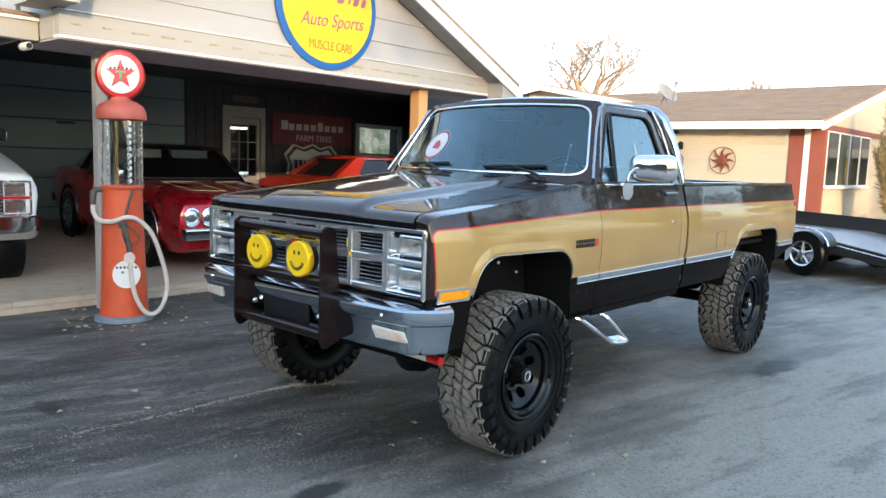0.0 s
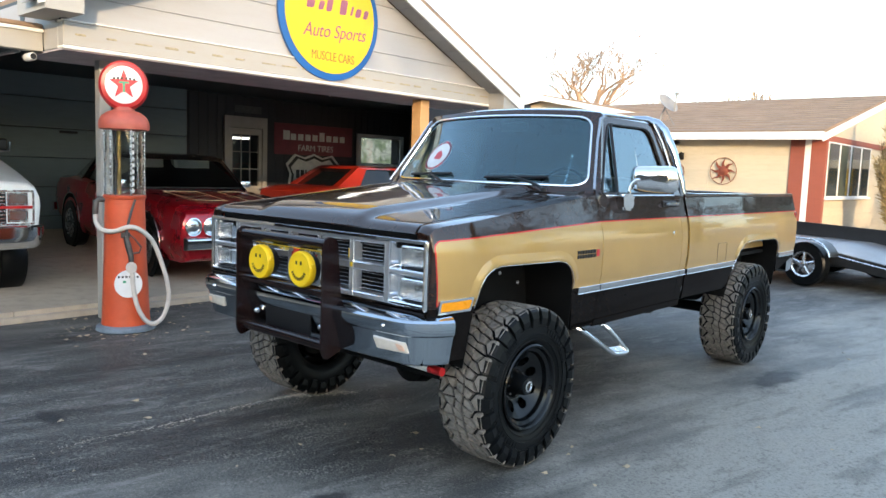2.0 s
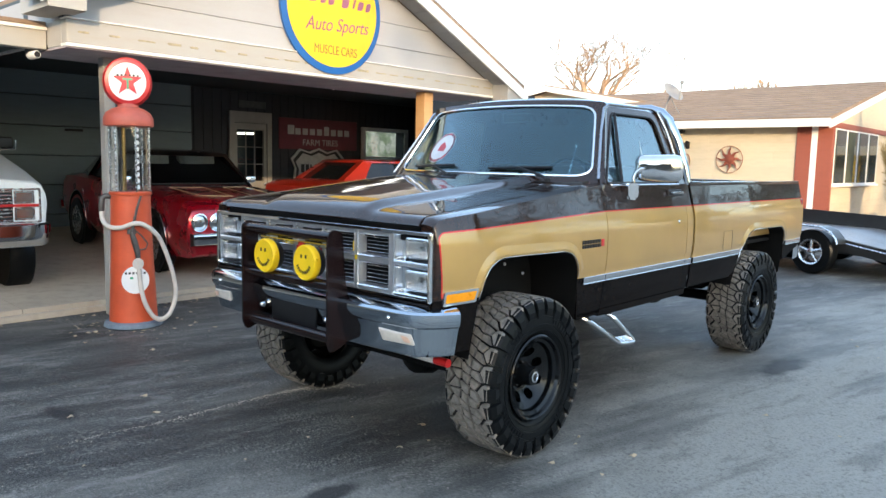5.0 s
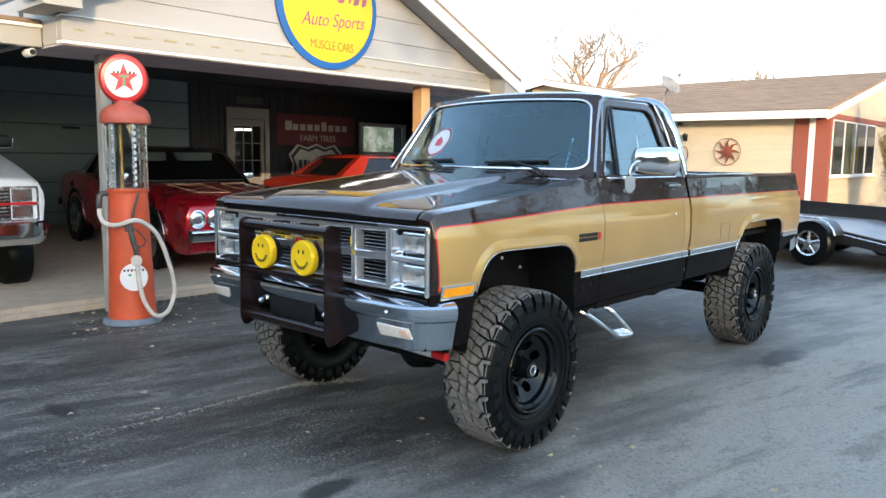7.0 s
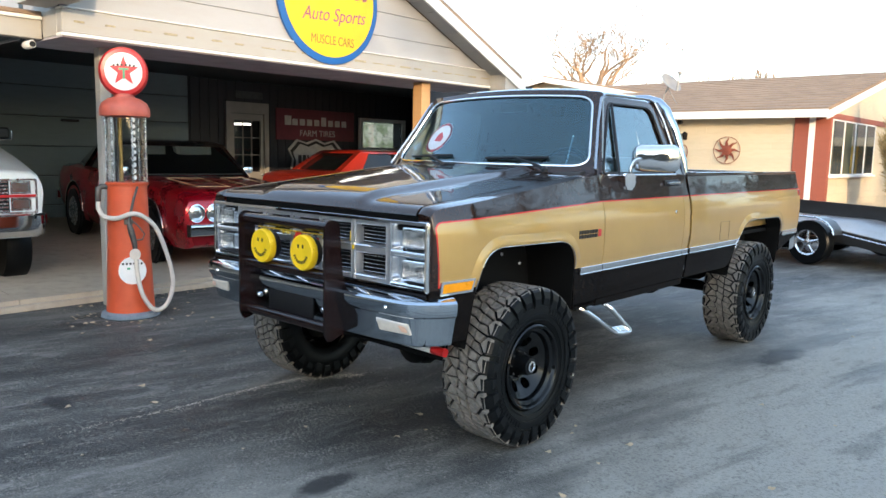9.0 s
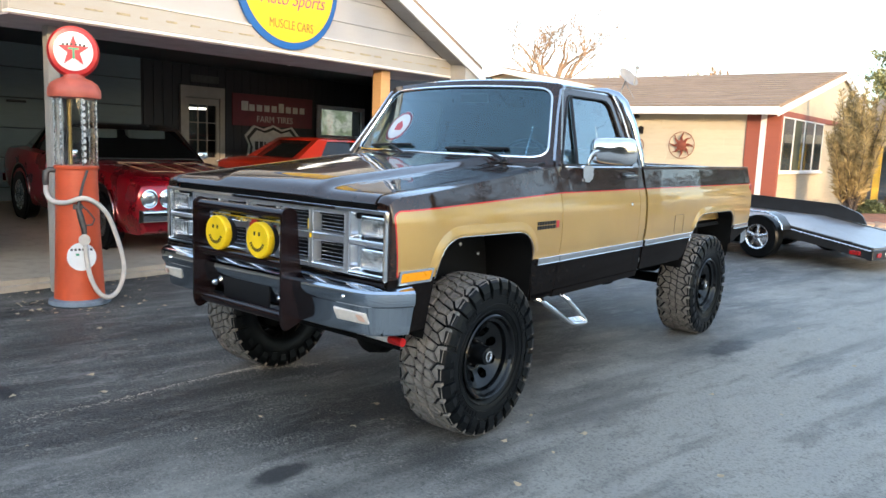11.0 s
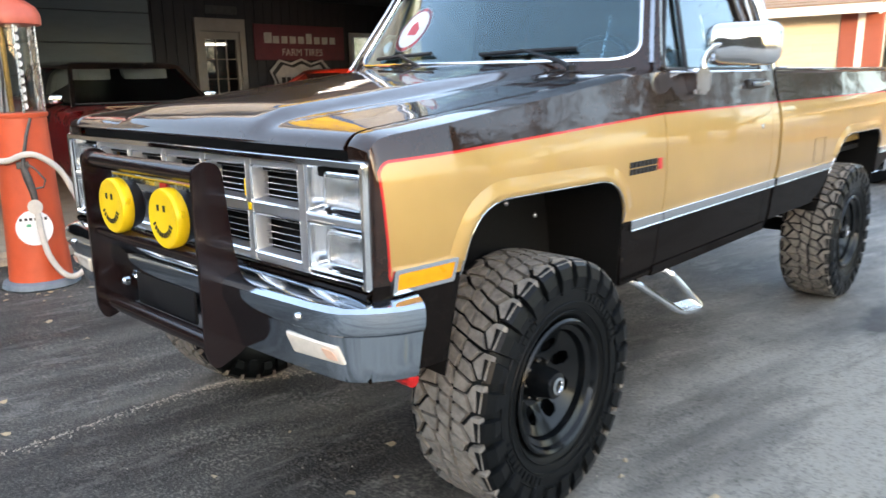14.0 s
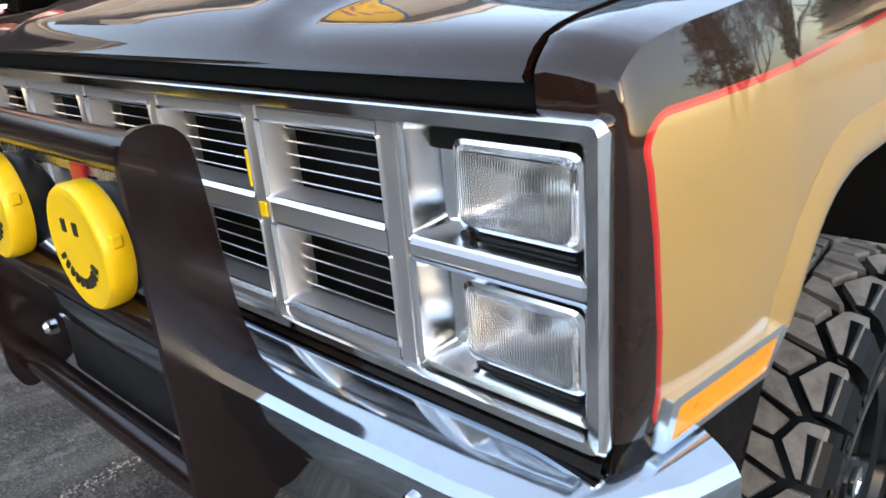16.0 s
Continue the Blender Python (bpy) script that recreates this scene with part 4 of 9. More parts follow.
def build_wheel(truck, x_out, y, s):
    """Mud-terrain tyre on a black steel wheel; outer face towards s."""
    w = root("wheel")
    w.parent = truck
    W = 0.305
    xo, xi = x_out, x_out - W
    xc = (xo + xi) / 2
    bm = bmesh.new()
    R, r0 = TYRE_R - 0.017, 0.232
    prof = [(r0, xi + 0.035), (r0 + 0.02, xi + 0.018), (0.31, xi + 0.0), (0.36, xi + 0.002), (0.40, xi + 0.012), (R - 0.004, xi + 0.030), (R, xi + 0.06), (R + 0.001, xc), (R, xo - 0.06), (R - 0.004, xo - 0.030), (0.40, xo - 0.012), (0.36, xo - 0.002), (0.31, xo), (r0 + 0.045, xo - 0.008), (r0 + 0.03, xo - 0.014), (r0 + 0.02, xo - 0.018), (r0, xo - 0.035)]
    lathe(bm, prof, (0, y, HUB_Z), "x", 56, caps=False)
    tyre = part("tyre", flip(bm, s), M_RUBBER, w, "black mud-terrain tyre")
    # tread lugs: interlocking blocks parted by narrow zigzag grooves, one pattern repeated round the tyre
    bm = bmesh.new()
    N = 28
    p = math.tau / N
    for k in range(N // 2):
        for cell in TREAD_CELLS:
            rings = []
            for rad, grow_by in ((R - 0.006, 1.02), (TYRE_R - 0.0012, 0.99), (TYRE_R, 0.965)):
                ring = []
                cu, cv = sum(q[0] for q in cell) / len(cell), sum(q[1] for q in cell) / len(cell)
                for u, v in cell:
                    uu, vv = cu + (u - cu) * grow_by, cv + (v - cv) * grow_by
                    a = k * 2 * p + vv / R
                    drop = 0.0 if abs(uu) < 0.10 else 3.8 * (abs(uu) - 0.10) ** 2
                    ring.append((xc + uu, y + (rad - drop) * math.sin(a), HUB_Z + (rad - drop) * math.cos(a)))
                rings.append(ring)
            loft(bm, rings)
    tagged(part("tread", flip(bm, s), M_TREAD, tyre, "dusty grey tread blocks", smooth=20), kind="stuff")
    # side lugs on the shoulder
    bm = bmesh.new()
    for k in range(N):
        a = k * p + p * 0.5
        for sd, xx in ((1, xo), (-1, xi)):
            off = a if sd > 0 else k * p
            q = []
            for rad, dx, w0 in ((0.4425, -0.022, 0.0), (0.424, -0.004, 0.0), (0.388, 0.006, 0.03), (0.352 - 0.016 * (k % 2), 0.000, 0.08)):
                q.append([(xx + sd * (dx + 0.006), y + rad * math.sin(off + t * p), HUB_Z + rad * math.cos(off + t * p)) for t in (0.06 + w0, 0.74 - w0)] + [(xx + sd * (dx - 0.012), y + rad * math.sin(off + t * p), HUB_Z + rad * math.cos(off + t * p)) for t in (0.76, 0.04)])
            loft(bm, q)
    tagged(part("shoulder_tread", flip(bm, s), M_RUBBER, tyre, smooth=20), kind="stuff")
    # raised rings and unreadable raised marks on the outer sidewall
    bm = bmesh.new()
    for rad, dx in ((0.345, 0.001), (0.300, 0.000), (0.268, -0.005)):
        tube(bm, [(xo + dx, y + rad * math.cos(a), HUB_Z + rad * math.sin(a)) for a in [k * math.tau / 56 for k in range(56)]], 0.0026, 5, True)
    for start, count in ((0.3, 11), (3.45, 11), (2.1, 6), (5.3, 6)):
        for k in range(count):
            a = start + k * 0.085
            ca, sa = math.cos(a), math.sin(a)
            q = [(rad, t) for rad, t in ((0.309, -0.026), (0.309, 0.026), (0.336, 0.026), (0.336, -0.026))]
            loft(bm, [[(xo + dx, y + rad * math.cos(a + t), HUB_Z + rad * math.sin(a + t)) for rad, t in q] for dx in (-0.004, 0.0035)])
    tagged(part("sidewall_relief", flip(bm, s), M_RUBBER, tyre, smooth=25), kind="stuff")
    # steel wheel: lip, barrel, dished centre with oval windows
    bm = bmesh.new()
    lathe(bm, [(0.236, xo - 0.022), (0.240, xo - 0.012), (0.232, xo - 0.006), (0.222, xo - 0.012), (0.214, xo - 0.030), (0.196, xo - 0.040), (0.190, xo - 0.075), (0.185, xo - 0.115), (0.19, xi + 0.03)], (0, y, HUB_Z), "x", 48, caps=False)
    rim = part("rim", flip(bm, s), M_RIM, w, "gloss black steel rim", smooth=30)
    bm = bmesh.new()
    n = 144
    rad = [0.060 + 0.127 * k / 20 for k in range(21)]
    dep = [interp(r, [(0.060, 0.126), (0.094, 0.121), (0.122, 0.106), (0.148, 0.088), (0.187, 0.064)]) for r in rad]
    vs = [[bm.verts.new((xo - d, y + r * math.cos(k * math.tau / n), HUB_Z + r * math.sin(k * math.tau / n))) for k in range(n)] for r, d in zip(rad, dep)]
    for j in range(len(rad) - 1):
        for k in range(n):
            ph = (k + 0.5) / 18 % 1.0 - 0.5
            rm = (rad[j] + rad[j + 1]) / 2
            if ((ph) / 0.30) ** 2 + ((rm - 0.128) / 0.029) ** 2 < 1.0:
                continue
            bm.faces.new((vs[j][k], vs[j][(k + 1) % n], vs[j + 1][(k + 1) % n], vs[j + 1][k]))
    thicken(bm, 0.008)
    part("wheel_disc", flip(bm, s), M_RIM, w, "black slotted steel disc", smooth=30)
    bm = bmesh.new()
    lathe(bm, [(0.17, xo - 0.185), (0.17, xo - 0.165), (0.05, xo - 0.155)], (0, y, HUB_Z), "x", 32)
    part("brake_drum", flip(bm, s), M_CHASSIS, w)
    bm = bmesh.new()
    lathe(bm, [(0.062, xo - 0.130), (0.056, xo - 0.080), (0.050, xo - 0.040), (0.046, xo - 0.030), (0.030, xo - 0.026)], (0, y, HUB_Z), "x", 28)
    hub = part("hub", flip(bm, s), M_RIM, w, "black locking hub")
    bm = bmesh.new()
    lathe(bm, [(0.028, xo - 0.027), (0.031, xo - 0.021), (0.022, xo - 0.019), (0.020, xo - 0.024)], (0, y, HUB_Z), "x", 24, caps=False)
    part("hub_ring", flip(bm, s), M_CHROME, hub, "bright hub ring")
    for k in range(8):
        a = k * math.tau / 8
        bm = bmesh.new()
        lathe(bm, [(0.011, xo - 0.128), (0.010, xo - 0.106), (0.004, xo - 0.102)], (0, y + 0.071 * math.cos(a), HUB_Z + 0.071 * math.sin(a)), "x", 6)
        part("lug_nut", flip(bm, s), M_RIM, w)


def windshield_pt(u, v, out=0.0):
    x = u * lerp(0.862, 0.705, v)
    y = lerp(1.545, 1.815, v) - 0.175 * (1 - u * u) * lerp(1.0, 0.45, v) - out * 0.86
    z = lerp(1.502, 1.975, v) + 0.022 * (1 - u * u) * v + out * 0.5
    return (x, y, z)


def build_cab(truck):
    cab = root("cab")
    cab.parent = truck
    # roof skin with rolled edges
    bm = bmesh.new()
    rows = []
    for y, dz in ((1.835, -0.040), (1.845, -0.012), (1.875, 0.004), (1.95, 0.014), (2.2, 0.022), (2.45, 0.020), (2.58, 0.010), (2.635, -0.010), (2.655, -0.045)):
        row = []
        for k in range(25):
            u = -1 + k / 12
            edge = 1 - abs(u) ** 10
            bow = -0.075 * (1 - u * u) * max(0.0, (2.1 - y) / 0.27) if y < 2.1 else 0.0
            row.append((u * 0.742, y + bow, 1.985 + 0.034 * (1 - u * u) + (dz + 0.02) * (0.3 + 0.7 * edge) - 0.030 * (1 - edge)))
        rows.append(row)
    loft(bm, rows, closed=False)
    thicken(bm, 0.02)
    part("roof", bm, M_PAINT, cab, smooth=30)
    # windshield: surround, chrome reveal and glass
    uv = rounded([(-0.985, 0.02), (0.985, 0.02), (0.985, 0.965), (-0.985, 0.965)], 0.15, 7)
    dense = []
    for i, p in enumerate(uv):
        q = uv[(i + 1) % len(uv)]
        m = max(1, int(math.hypot(q[0] - p[0], q[1] - p[1]) / 0.10))
        dense += [(lerp(p[0], q[0], k / m), lerp(p[1], q[1], k / m)) for k in range(m)]
    outer = []
    for u, v in dense:
        du, dv = u, v - 0.49
        k = 1.0 / max(abs(du) / 1.07, abs(dv) / 0.56)
        outer.append((du * k, 0.49 + dv * k))
    bm = bmesh.new()
    loft(bm, [[windshield_pt(u, v, -0.012) for u, v in outer], [windshield_pt(u, v, 0.012) for u, v in outer], [windshield_pt(u, v, 0.012) for u, v in dense], [windshield_pt(u, v, -0.012) for u, v in dense]], caps=False, loop=True)
    part("windshield_frame", bm, M_PAINT, cab)
    bm = bmesh.new()
    tube(bm, [windshield_pt(u, v, 0.012) for u, v in dense], 0.0085, 8, True)
    part("windshield_trim", bm, M_CHROME, cab, "bright windshield reveal moulding")
    bm = bmesh.new()
    grid = [[windshield_pt(-0.985 + 1.97 * k / 24, 0.02 + 0.945 * j / 10) for k in range(25)] for j in range(11)]
    loft(bm, grid, closed=False)
    thicken(bm, 0.005)
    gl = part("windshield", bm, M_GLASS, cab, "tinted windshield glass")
    gl.visible_shadow = False
    # round red and white sticker, a plain pale shape on it
    cu, cv = -0.545, 0.39
    for r, out, mat, nm in ((0.124, 0.0035, M_STICKWHITE, "sticker"), (0.118, 0.0050, M_STICKRED, "sticker_ring"), (0.100, 0.0065, M_STICKWHITE, "sticker_field")):
        bm = bmesh.new()
        ring = [windshield_pt(cu + r * math.cos(a) / 0.80, cv + r * math.sin(a) / 0.545, out) for a in [k * math.tau / 36 for k in range(36)]]
        loft(bm, [ring, [windshield_pt(cu + r * 0.5 * math.cos(a) / 0.80, cv + r * 0.5 * math.sin(a) / 0.545, out) for a in [k * math.tau / 36 for k in range(36)]], [windshield_pt(cu, cv, out)] * 36], caps=False)
        part(nm, bm, mat, cab, "round red and white sticker" if nm == "sticker" else "")
    bm = bmesh.new()
    loft(bm, [[windshield_pt(cu + du / 0.80, cv + dv / 0.545, 0.008) for du, dv in ((-0.03, -0.03), (0.045, -0.035), (0.05, 0.0), (0.0, 0.045), (-0.03, 0.02))], [windshield_pt(cu + 0.01, cv, 0.008)] * 5], caps=False)
    part("sticker_figure", bm, M_STICKRED, cab)
    bm = bmesh.new()
    box(bm, -0.12, 0.12, 1.865, 1.88, 1.885, 1.945, 0.008, 2)
    part("rear_view_mirror", bm, M_BLACK, cab)
    # back wall of the cab with its window
    for s in (1, -1):
        bm = bmesh.new()
        loft(bm, [[(0.745, 2.50, 1.975), (0.735, 2.655, 1.975), (0.69, 2.665, 1.975), (0.69, 2.52, 1.975)], [(0.86, 2.545, 1.66), (0.85, 2.68, 1.66), (0.80, 2.69, 1.66), (0.80, 2.56, 1.66)], [(0.936, 2.585, 1.46), (0.93, 2.695, 1.46), (0.86, 2.70, 1.46), (0.86, 2.60, 1.46)]])
        part("rear_pillar", flip(bm, s), M_PAINT, cab)
        # drip rail above the door
        bm = bmesh.new()
        tube(bm, [(0.905, 1.515, 1.50), (0.80, 1.70, 1.80), (0.757, 1.795, 1.955), (0.752, 1.86, 1.985), (0.752, 2.45, 1.992), (0.752, 2.54, 1.975), (0.80, 2.60, 1.85), (0.86, 2.64, 1.66)], 0.010, 8)
        part("drip_rail", flip(bm, s), M_DRIP, cab, "bright drip rail")
    bm = bmesh.new()
    o = [(-0.90, 2.69, 0.75), (0.90, 2.69, 0.75), (0.90, 2.69, 1.46), (0.72, 2.655, 1.985), (-0.72, 2.655, 1.985), (-0.90, 2.69, 1.46)]
    i = [(-0.60, 2.686, 1.52), (0.60, 2.686, 1.52), (0.60, 2.68, 1.60), (0.52, 2.665, 1.90), (-0.52, 2.665, 1.90), (-0.60, 2.68, 1.60)]
    ring_plate(bm, o, i, (0, 0.02, 0))
    part("back_panel", bm, M_PAINT, cab)
    bm = bmesh.new()
    loft(bm, [[(x, 2.695, 1.52), (x * 0.87, 2.673, 1.90)] for x in [-0.6 + 0.1 * k for k in range(13)]], closed=False)
    thicken(bm, 0.005)
    part("back_window", bm, M_DARKGLASS, cab, "dark tinted rear glass")
    # floor and firewall
    bm = bmesh.new()
    box(bm, -0.92, 0.92, 1.25, 2.68, 0.78, 0.82)
    box(bm, -0.80, 0.80, 1.28, 1.31, 0.80, 1.44)
    part("floor_pan", bm, M_CHASSIS, cab)
    # interior
    inn = root("cab_interior")
    inn.parent = truck
    bm = bmesh.new()
    prism(bm, rounded([(1.42, 1.30), (1.42, 1.475), (1.52, 1.49), (1.72, 1.46), (1.78, 1.36), (1.72, 1.15), (1.50, 1.12)], 0.03, 3), "x", -0.84, 0.84)
    part("dashboard", bm, M_DASH, inn)
    bm = bmesh.new()
    prism(bm, rounded([(2.05, 0.98), (2.03, 1.12), (2.45, 1.10), (2.52, 1.30), (2.57, 1.58), (2.64, 1.58), (2.66, 1.0)], 0.04, 4), "x", -0.78, 0.78)
    part("bench_seat", bm, M_VINYL, inn, "brown vinyl bench seat")
    bm = bmesh.new()
    m = pose(0.42, 1.86, 1.46, -28, 0, 0)
    tube(bm, [m @ Vector((0.19 * math.cos(a), 0.0, 0.19 * math.sin(a))) for a in [k * math.tau / 32 for k in range(32)]], 0.013, 8, True)
    tube(bm, [m @ Vector((-0.18, 0, 0)), m @ Vector((0, -0.03, -0.02)), m @ Vector((0.18, 0, 0))], 0.014, 6)
    part("steering_wheel", bm, M_BLACK, inn)
    bm = bmesh.new()
    tube(bm, [m @ Vector((0, -0.02, 0)), (0.42, 1.66, 1.36)], 0.03, 10)
    part("steering_column", bm, M_BLACK, inn)
    bm = bmesh.new()
    tube(bm, [(0.50, 1.80, 1.50), (0.46, 1.95, 1.72)], 0.006, 6)
    part("shift_lever", bm, M_SATIN, inn)
    bm = bmesh.new()
    box(bm, -0.70, -0.30, 1.44, 1.66, 1.478, 1.492, 0.003, 1)
    part("dash_papers", bm, M_WHITE, inn, "flat pale sheet lying on the dash")


def build_door(truck, s):
    d = root("cab_door")
    d.parent = truck
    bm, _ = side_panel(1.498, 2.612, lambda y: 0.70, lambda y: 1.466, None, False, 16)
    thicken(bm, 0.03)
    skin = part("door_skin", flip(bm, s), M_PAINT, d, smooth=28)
    # window frame leaning in to the roof
    o = [(0.925, 1.520, 1.455), (0.925, 2.600, 1.455), (0.875, 2.575, 1.60), (0.752, 2.505, 1.975), (0.752, 1.835, 1.975), (0.905, 1.545, 1.505)]
    i = [(0.925, 1.585, 1.478), (0.925, 2.545, 1.478), (0.880, 2.522, 1.60), (0.768, 2.455, 1.930), (0.768, 1.865, 1.930), (0.912, 1.60, 1.515)]
    o, i = rounded(o, [0.004, 0.004, 0.1, 0.10, 0.06, 0.02], 4), rounded(i, [0.02, 0.02, 0.1, 0.09, 0.04, 0.02], 4)
    bm = bmesh.new()
    ring_plate(bm, o, i, (-0.035, 0, -0.012))
    part("window_frame", flip(bm, s), M_PAINT, d)
    bm = bmesh.new()
    tube(bm, i, 0.008, 6, True)
    part("window_seal", flip(bm, s), M_BLACK, d)
    bm = bmesh.new()
    poly = [(x - 0.016, y, z - 0.004) for x, y, z in i]
    c = sum((Vector(p) for p in poly), Vector()) / len(poly)
    top = [bm.verts.new(p) for p in poly]
    bm.faces.new(top)
    thicken(bm, 0.005)
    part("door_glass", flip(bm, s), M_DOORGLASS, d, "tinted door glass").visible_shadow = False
    bm = bmesh.new()
    tube(bm, [(0.925, 1.775, 1.478), (0.770, 1.905, 1.93)], 0.011, 8)
    part("vent_post", flip(bm, s), M_BLACK, d, "vent window post")
    # sill chrome, handle, lock
    bm = bmesh.new()
    tube(bm, [(0.94, 1.60, 1.466), (0.94, 2.56, 1.466)], 0.006, 6)
    part("sill_trim", flip(bm, s), M_CHROME, d)
    h = root("door_handle")
    h.parent = d
    bm = bmesh.new()
    box(bm, 0.955, 0.992, 2.375, 2.555, 1.395, 1.417, 0.008, 2)
    part("handle_grip", flip(bm, s), M_DRIP, h, "chrome pull handle")
    bm = bmesh.new()
    box(bm, 0.945, 0.962, 2.36, 2.57, 1.385, 1.428, 0.004, 1)
    part("handle_plate", flip(bm, s), M_BLACK, h)
    bm = bmesh.new()
    lathe(bm, [(0.012, 0.998), (0.012, 1.006), (0.006, 1.009)], (0, 2.47, 1.205), "x", 14)
    part("lock", flip(bm, s), M_CHROME, d, "bright door lock")
    # big chrome mirror on a swan-neck arm
    m = root("door_mirror")
    m.parent = d
    bm = bmesh.new()
    prism(bm, rounded([(1.730, 1.378), (1.835, 1.370), (1.868, 1.440), (1.855, 1.476), (1.715, 1.480)], 0.018, 4), "x", 0.945, 1.002)
    bmesh.ops.bevel(bm, geom=[e for e in bm.edges if abs(e.verts[0].co.x - 1.002) < 1e-4 and abs(e.verts[1].co.x - 1.002) < 1e-4], offset=0.014, segments=3, affect="EDGES")
    part("mirror_foot", flip(bm, s), M_CHROME, m, "chrome mirror foot")
    bm = bmesh.new()
    tube(bm, [(0.978, 1.825, 1.46), (0.978, 1.828, 1.515), (0.985, 1.835, 1.543), (1.003, 1.85, 1.566), (1.03, 1.87, 1.575), (1.06, 1.90, 1.575)], 0.0125, 10)
    part("mirror_arm", flip(bm, s), M_CHROME, m, "curved chrome arm")
    bm = bmesh.new()
    rows = []
    for j in range(9):
        th = j / 8 * math.pi / 2
        yy, k = 2.0 - 0.085 * math.cos(th), 0.12 + 0.88 * math.sin(th) ** 0.7
        rows.append([(1.083 + a * k, yy - 0.035 + 0.06 * (a * k / 0.13), 1.578 + b * k) for a, b in rounded([(-0.135, -0.090), (0.135, -0.090), (0.135, 0.086), (-0.135, 0.086)], 0.06, 6)])
    loft(bm, rows)
    part("mirror_head", flip(bm, s), M_CHROME, m, "chrome mirror shell", smooth=45)
    bm = bmesh.new()
    loft(bm, [[(1.083 + a, yy - 0.035 + 0.06 * (a / 0.13), 1.578 + b) for a, b in rounded([(-0.12, -0.068), (0.12, -0.068), (0.12, 0.068), (-0.12, 0.068)], 0.045, 5)] for yy in (1.995, 2.004)])
    part("mirror_glass", flip(bm, s), M_REFLECTOR, m)
    bm = bmesh.new()
    prism(bm, [(1.5, 0.70), (2.6, 0.70), (2.6, 1.46), (1.5, 1.46)], "x", 0.84, 0.86)
    part("inner_trim", flip(bm, s), M_VINYL, d)
    return skin


def build_bed(truck):
    bed = root("bed")
    bed.parent = truck
    for s in (1, -1):
        bm, _ = side_panel(2.748, 5.205, lambda y: 0.70 if y < 4.5 else interp(y, [(4.75, 0.735), (5.205, 0.86)]), lambda y: 1.470, ARCH_R, False, 40)
        thicken(bm, 0.012)
        side = part("bed_side", flip(bm, s), M_PAINT, bed, smooth=28)
        bm = bmesh.new()
        box(bm, 0.865, 0.945, 2.748, 5.205, 1.448, 1.478, 0.012, 2)
        part("bed_rail", flip(bm, s), M_PAINT, bed)
        bm = bmesh.new()
        box(bm, 0.845, 0.865, 2.73, 5.20, 0.98, 1.46)
        part("inner_side", flip(bm, s), M_PAINT, bed)
        bm = bmesh.new()
        tube(bm, [(interp(z, SIDE) + (0.006 if z > 0.93 else 0.002), y, z) for y, z in ARCH_R if z > 0.70], 0.0040, 8)
        part("arch_lip", flip(bm, s), M_CHROME, side, "bright wheel-arch lip")
        part("arch_flare", flip(arch_flare(ARCH_R, (4.2, 0.60), 0.93, lambda y, z: 0.0), s), M_PAINT, side)
        bm = bmesh.new()
        loft(bm, [[(interp(z, SIDE) - 0.002, y, z), (interp(z, SIDE) - 0.03, y, z), (0.62, y, z + 0.01)] for y, z in ARCH_R], closed=False)
        thicken(bm, 0.004)
        part("inner_liner", flip(bm, s), M_CHASSIS, side)
        bm = bmesh.new()
        prism(bm, [(3.60, 0.62), (3.70, 1.06), (4.74, 1.06), (4.80, 0.62)], "x", 0.64, 0.66)
        part("splash_apron", flip(bm, s), M_CHASSIS, side)
        # rear marker lamp
        bm = bmesh.new()
        box(bm, 0.975, 0.994, 5.155, 5.209, 0.96, 1.30, 0.006, 1)
        part("tail_lamp", flip(bm, s), M_TAIL, bed, "red tail lamp")
        # fuel door outline
        if s > 0:
            bm = bmesh.new()
            o = [(1.0015, 3.28, 0.94), (1.0015, 3.46, 0.94), (1.0045, 3.46, 1.09), (1.0045, 3.28, 1.09)]
            i = [(1.0015, 3.282, 0.942), (1.0015, 3.458, 0.942), (1.0045, 3.458, 1.088), (1.0045, 3.282, 1.088)]
            ring_plate(bm, rounded(o, 0.015, 3), rounded(i, 0.013, 3), (0.0015, 0, 0))
            part("fuel_door", bm, M_BLACK, side, "fuel door seam")
    bm = bmesh.new()
    box(bm, -0.86, 0.86, 2.73, 2.75, 0.90, 1.462, 0.005, 1)
    part("front_panel", bm, M_PAINT, bed)
    bm = bmesh.new()
    box(bm, -0.86, 0.86, 2.75, 5.17, 0.92, 0.95)
    part("bed_floor", bm, M_CHASSIS, bed)
    bm = bmesh.new()
    box(bm, -0.86, 0.86, 5.165, 5.20, 0.93, 1.465, 0.01, 2)
    part("tailgate", bm, M_PAINT, bed)
    # polished roll bar behind the cab
    rb = root("roll_bar")
    rb.parent = truck
    bm = bmesh.new()
    half = [(0.900, 2.77, 1.46), (0.890, 2.755, 1.56), (0.832, 2.722, 1.78), (0.762, 2.71, 1.93), (0.70, 2.715, 1.985), (0.61, 2.712, 2.010), (0.3, 2.71, 2.015)]
    tube(bm, half + [(-x, y, z) for x, y, z in half[::-1]], 0.038, 14)
    part("hoop", bm, M_BUMPER, rb, "polished steel hoop")
    for s in (1, -1):
        bm = bmesh.new()
        box(bm, 0.84, 0.95, 2.78, 2.90, 1.476, 1.484, 0.003, 1)
        part("foot_plate", flip(bm, s), M_BUMPER, rb)
    # rear bumper
    bm = bmesh.new()
